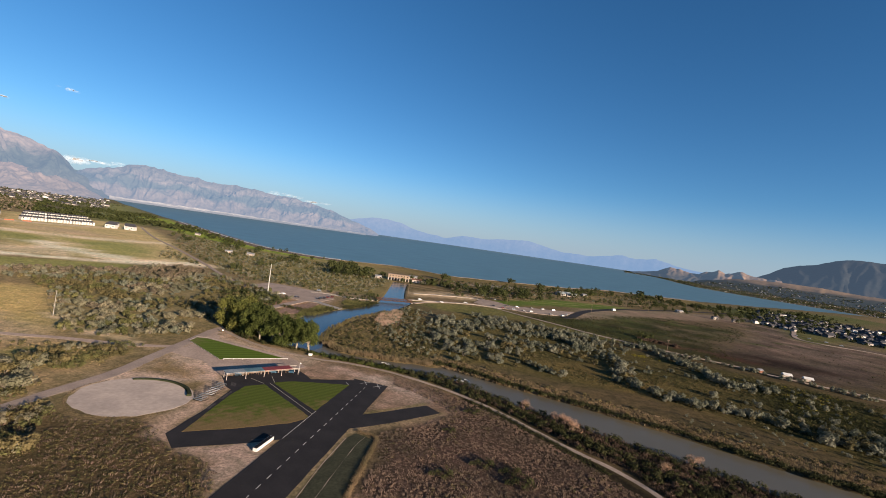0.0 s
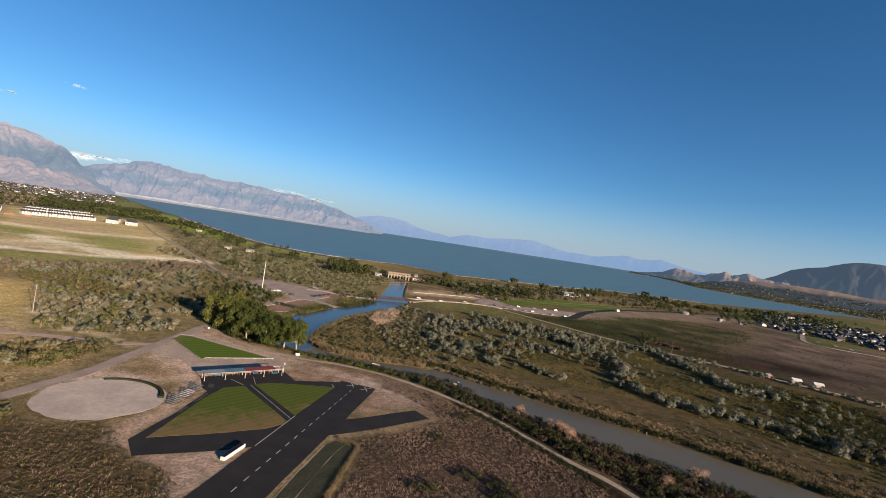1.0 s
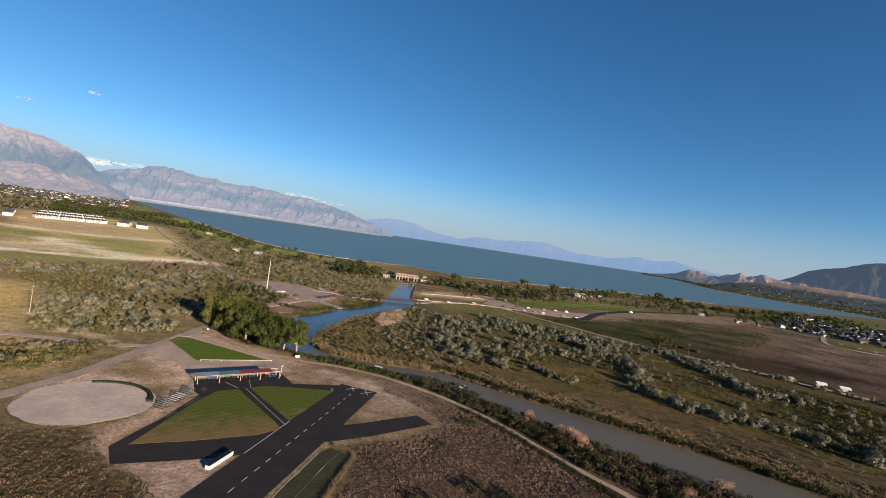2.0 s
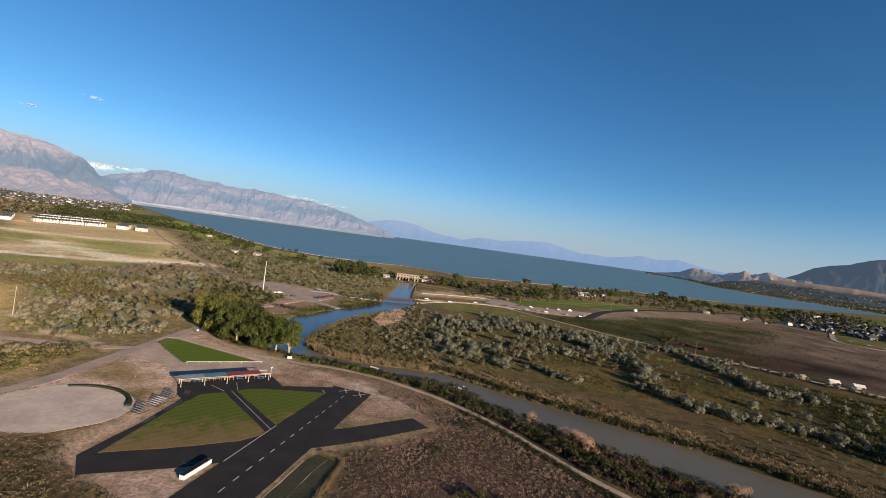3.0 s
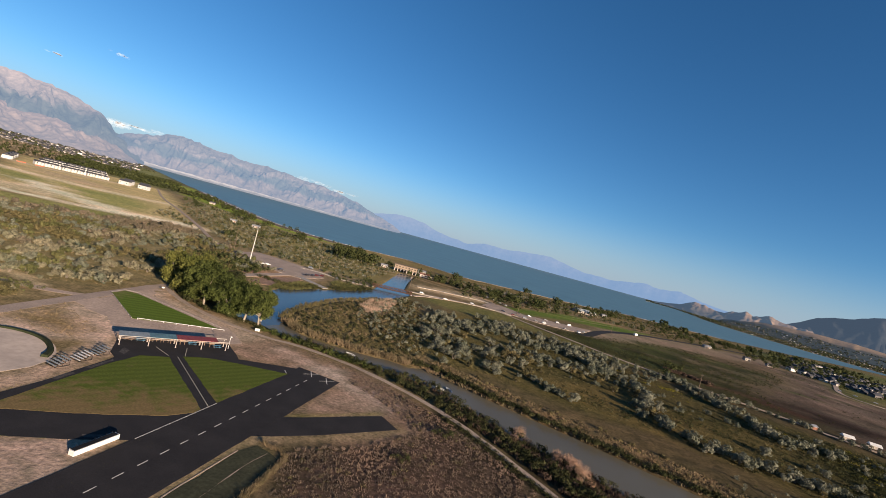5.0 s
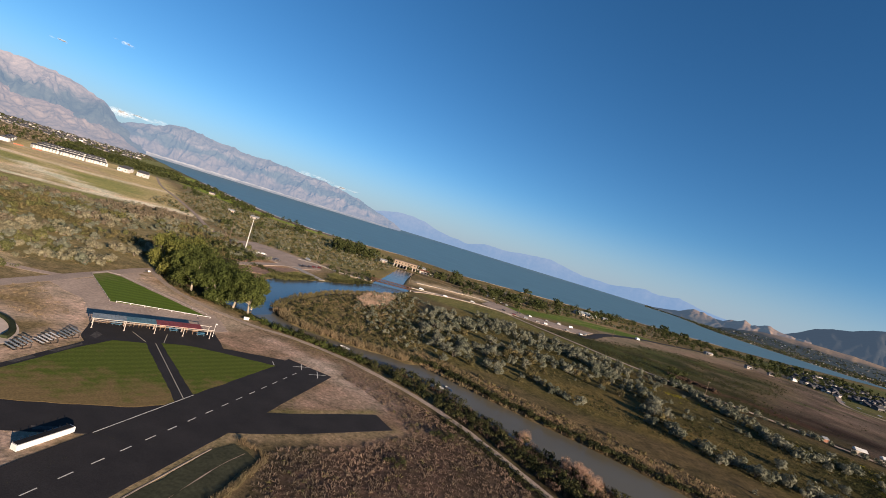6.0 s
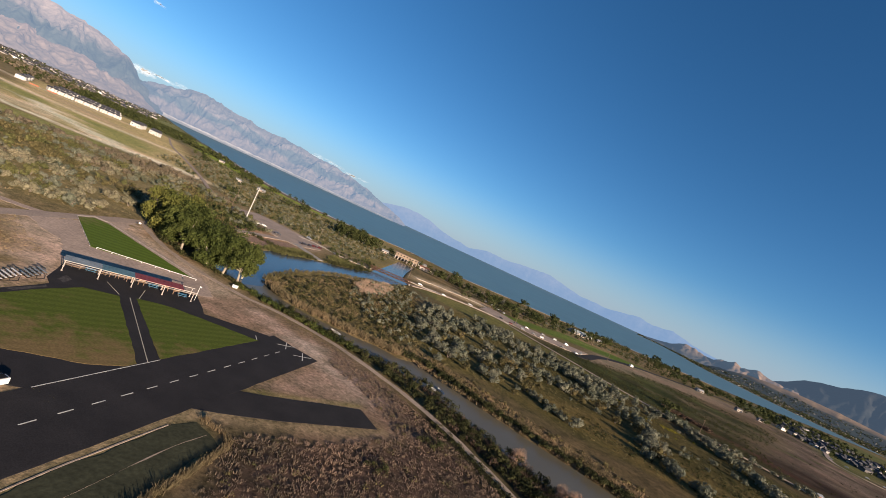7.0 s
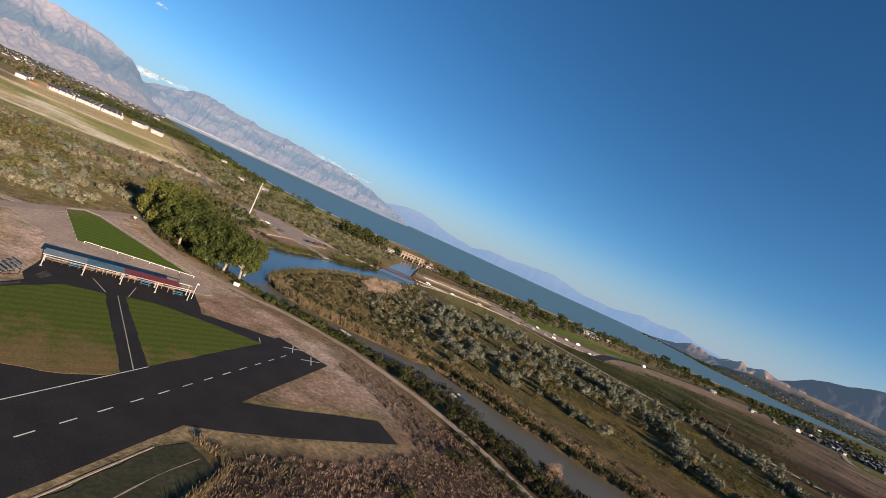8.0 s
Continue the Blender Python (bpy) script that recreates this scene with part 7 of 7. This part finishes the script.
stuff("lakeside_green_scrub", OLIVE_FAR, spread([(-180, 380), (-120, 372), (-116, 330), (-130, 305), (-160, 330)], 4.5, 62, 0.5, 0.3, 18, (), (0.6, 1.3)) + spread([(-160, 445), (-60, 470), (-56, 420), (-66, 392), (-88, 410), (-100, 432)], 6, 63, 0.5, 0.4, 18, (), (0.5, 1.0)), M["far_leaf"], "green scrub around the parking lot", "shrubs")
trees = along([(-150, 615), (-125, 625), (-100, 640)], 10, 3.0, 64, (1.2, 2.0), 5) + along([(-30, 640), (-5, 650), (30, 640)], 12, 4, 164, (0.6, 1.5), 5) + along([(40, 600), (90, 640), (150, 700)], 25, 5, 165, (0.6, 1.6), 5) + along([(-232, 700), (-226, 708)], 3, 3, 65, (0.9, 1.3), 5)
trees += along([(-560, 960), (-470, 900), (-400, 860), (-300, 800), (-180, 760), (-80, 700), (-20, 680), (60, 650), (130, 690)], 70, 13, 66, (0.4, 1.4), 5)
trees += [(x + 5 * math.cos(i * 2.1), y + 5 * math.sin(i * 2.1), 0, k * (0.8 + 0.1 * i), i * 1.3, i) for x, y, k in ((-343, 837, 1.1), (-243, 731, 1.5), (-229, 504, 1.0), (-409, 845, 1.1), (-247, 684, 1.0), (-169, 690, 1.7), (-160, 715, 1.6), (-151, 745, 1.6), (-138, 700, 1.5), (-389, 859, 1.2), (-230, 576, 0.9), (4, 764, 1.6), (137, 914, 1.5), (188, 873, 1.6), (260, 872, 1.5), (290, 881, 1.5), (58, 646, 1.3), (86, 636, 1.4), (124, 691, 1.5), (491, 1123, 1.9), (514, 1075, 1.6), (470, 920, 1.3), (556, 979, 1.6), (640, 1040, 1.5), (773, 1146, 1.6), (850, 1190, 1.7), (199, 432, 0.9)) for i in range(3)]
trees += along([(20, 560), (60, 590), (110, 680), (200, 800), (322, 960), (420, 1060)], 40, 8, 67, (0.5, 1.5), 5)
trees += along([(60, 640), (150, 705), (240, 790), (340, 870), (470, 960)], 70, 16, 367, (0.4, 1.2), 5)
trees += along([(280, 760), (390, 826), (480, 1100), (560, 1000), (590, 905)], 30, 6, 68, (0.6, 1.2), 5)
trees += along([(481, 1040), (540, 1030), (626, 990), (752, 1100), (980, 1250), (1004, 1130)], 60, 7.0, 73, (0.5, 1.6), 5) + along([(560, 850), (660, 900), (784, 1000), (1000, 1130)], 60, 7.0, 74, (0.4, 1.2), 5)
trees += along([(430, 780), (600, 880), (740, 900), (950, 1250), (1200, 1420)], 60, 8, 69, (0.5, 1.4), 5) + along([(560, 820), (737, 753), (900, 700), (1200, 800)], 60, 8, 70, (0.4, 1.1), 5)
trees += along([(-1150, 1180), (-900, 1080), (-830, 1130), (-740, 1150), (-620, 1120)], 45, 3.0, 71, (0.8, 1.5), 5) + along([(-900, 900), (-980, 950), (-1150, 1060)], 30, 6, 72, (0.8, 1.4), 5)
trees += along([(-1050, 1050), (-930, 1120), (-820, 1200), (-700, 1240)], 60, 2.4, 76, (0.9, 1.7), 5)
trees += along([(-600, 1090), (-540, 1040), (-470, 960), (-420, 900)], 22, 4.5, 75, (0.5, 1.1), 5)
for k, (a0, r0, r1) in enumerate(((-45, 1300, 2600), (-42, 1350, 3000), (-39, 1400, 3500), (-37, 1500, 3800), (-48, 1300, 2200))):
    for i in range(70):
        fx, fy, fz = far_place(a0 + 3.2 * math.sin(i * 2.4 + k), r0 * (r1 / r0) ** ((i * 0.618) % 1.0))
        trees.append((fx, fy, 0, 0.5 + 0.5 * ((i * 0.37) % 1), i, i % 5))
belt = random.Random(77)
for i in range(560):
    az = belt.uniform(-47, -33.2)
    fx, fy, fz = far_place(az, belt.uniform(1780, 2120) * (1 - 0.06 * math.sin(az * 1.7)))
    trees.append((fx, fy, 0, belt.uniform(0.7, 1.35), i, i % 5))
trees = [(x, y, float(rise(math.hypot(x, y))) + z, s, a, w) for x, y, z, s, a, w in trees]
stuff("lakeside_trees", FARTREE, [t for t in trees if math.hypot(t[0], t[1]) < 1150], M["far_leaf"], "dark green trees along the lakeshore", "trees")
far_trees = [t for t in trees if math.hypot(t[0], t[1]) >= 1150]
turned = [t for i, t in enumerate(far_trees) if t[0] < -0.93 * t[1] and i % 3]
stuff("tree_belt", BELTTREE, [t for t in far_trees if t not in turned], M["far_leaf"], "dense belt of dark trees before the town", "trees")
stuff("brown_tree_belt", BELTTREE, turned, M["russet"], "reddish brown trees before the town", "trees")

low_green = spread([(60, 262), (110, 240), (170, 204), (250, 172), (275, 250), (262, 300), (190, 320), (130, 300)], 3.0, 96, 0.5, 0.36, 16, (), (0.8, 2.4))
stuff("meadow_green_clumps", LOW, spread(RIGHT_SCRUB, 5.0, 196, 0.5, 0.45, 18, (), (0.7, 1.9)), M["scrub"], "green-brown weed clumps in the river meadow", "weeds")
shrubs = spread([(110, 200), (150, 176), (230, 146), (262, 200), (225, 246), (170, 236), (130, 222)], 5.5, 396, 0.5, 0.45, 20, (), (0.22, 0.6), 5)
stuff("meadow_low_shrubs", OLIVE_FAR, shrubs[::2], M["olive"], "low silvery shrubs behind the river reeds", "shrubs")
stuff("meadow_dark_shrubs", BUSH_FINE, shrubs[1::2] + spread([(150, 172), (230, 143), (270, 180), (240, 230), (190, 215)], 6.5, 397, 0.5, 0.4, 20, (), (0.5, 1.1), 5), M["brush"], "low dark shrubs behind the river reeds", "shrubs")
# weeds added to stand in for the dark shading between the shrubs
stuff("shading_weeds", LOW, spread([(160, 212), (262, 178), (292, 285), (225, 322), (188, 255)], 3.4, 398, 0.5, 0.4, 18, (), (1.2, 3.2)), M["brush"], "dense dark weeds added for the shading between the olive shrubs", "weeds")
stuff("meadow_weeds", LOW, low_green, M["brush"], "dark green weeds in the river meadow", "weeds")
stuff("marsh_tussocks", LOW, spread(DARK_MEADOW, 5.0, 97, 0.5, 0.45, 28, (), (1.0, 2.8)) + spread(BROWN_FIELD, 15, 98, 0.5, 0.5, 40, (), (1.0, 2.4)), M["brush"], "dark green tussocks in the wet meadow", "tussocks")
round_trees = [(-380 - 34 * i + 20 * math.sin(i * 2.1), 760 + 42 * i + 25 * math.cos(i * 1.7), 0.0, 0.8 + 0.5 * ((i * 0.37) % 1), i, i) for i in range(9)]
round_trees += [(-420, 880, 0, 1.4, 1, 2), (-330, 800, 0, 1.2, 3, 1), (-300, 650, 0, 1.0, 2, 3), (-350, 700, 0, 1.1, 5, 4), (-460, 800, 0, 1.1, 6, 0), (-250, 620, 0, 0.9, 1, 1)]
stuff("field_trees", FARTREE, round_trees, M["far_leaf"], "dark round trees between the field and the lake", "trees")

# ---- distant towns ----
def far_town(name, seed, n, place, walls, label, size=1.0, trees=2, tree_size=1.0):
    """Many small houses among trees, at places drawn by place()."""
    rng = random.Random(seed)
    wall, roof, spots = Geo(), Geo(), []
    for _ in range(n):
        x, y, z, k = place(rng)
        k *= size
        s = (rng.uniform(9, 18) * k, rng.uniform(8, 11) * k, rng.uniform(3.5, 6.5) * k)
        a = rng.choice((0, 90)) + 20
        wall.box((x, y, z + s[2] / 2 - 0.6), s, a)
        roof.gable((x, y, z + s[2] - 0.6), s, 2.6 * k, a)
        for _ in range(trees):
            q = k * rng.uniform(0.6, 1.4) * tree_size
            spots.append((x + rng.uniform(-26, 26) * k, y + rng.uniform(-26, 26) * k, z - 1.0, q, rng.random() * 6, rng.randrange(5)))
    town = thing(name, label, "town", kind="stuff")
    part("walls", wall, walls, town)
    part("roofs", roof, M["slate"], town)
    v, q = strew(TOWNTREE, spots)
    ob = new("trees", raw_mesh("trees", v, q, M["far_leaf"]))
    ob.parent = town


slope_v = np.empty(len(plain_right.data.vertices) * 3)
plain_right.data.vertices.foreach_get("co", slope_v)
slope_v = slope_v.reshape(-1, 3)
SLOPE_AZ, SLOPE_R = np.degrees(np.arctan2(slope_v[:, 0], slope_v[:, 1])), np.hypot(slope_v[:, 0], slope_v[:, 1])


def on_flat(az0, az1, r0, r1):
    def place(rng):
        az, r = rng.uniform(az0, az1), r0 * (r1 / r0) ** rng.random()
        return *far_place(az, r), max(0.5, near(r) / r * 1.25)
    return place


def on_far_shore(rng):
    """Between the far shore and the dry slope above it."""
    az = rng.uniform(21.5, 56)
    q0 = near(np.interp(az, FAR_AZ, FAR_R) * 1.02)
    q = q0 + (4150 - q0) * rng.random() ** 0.95
    z = float(rise(q))
    if q > 3690 and az > 27.2:
        z = max(z, float(slope_v[np.argmin(((SLOPE_AZ - az) * 70) ** 2 + (SLOPE_R - q) ** 2), 2]))
    return q * math.sin(radians(az)), q * math.cos(radians(az)), z, 0.62


far_town("town_left", 301, 1300, on_flat(-56, -37.4, 2250, 16000), M["town_wall"], "distant town of pale houses under the mountain", 0.95, 1, 1.3)
far_town("town_right", 302, 2500, on_far_shore, M["town_wall"], "distant lakeside town of pale houses", 0.85, 2, 2.1)
far_town("village_right", 304, 420, on_flat(34.5, 54, 960, 1500), M["town_wall"], "dense village of small houses near the lake", 0.66, 3, 0.9)
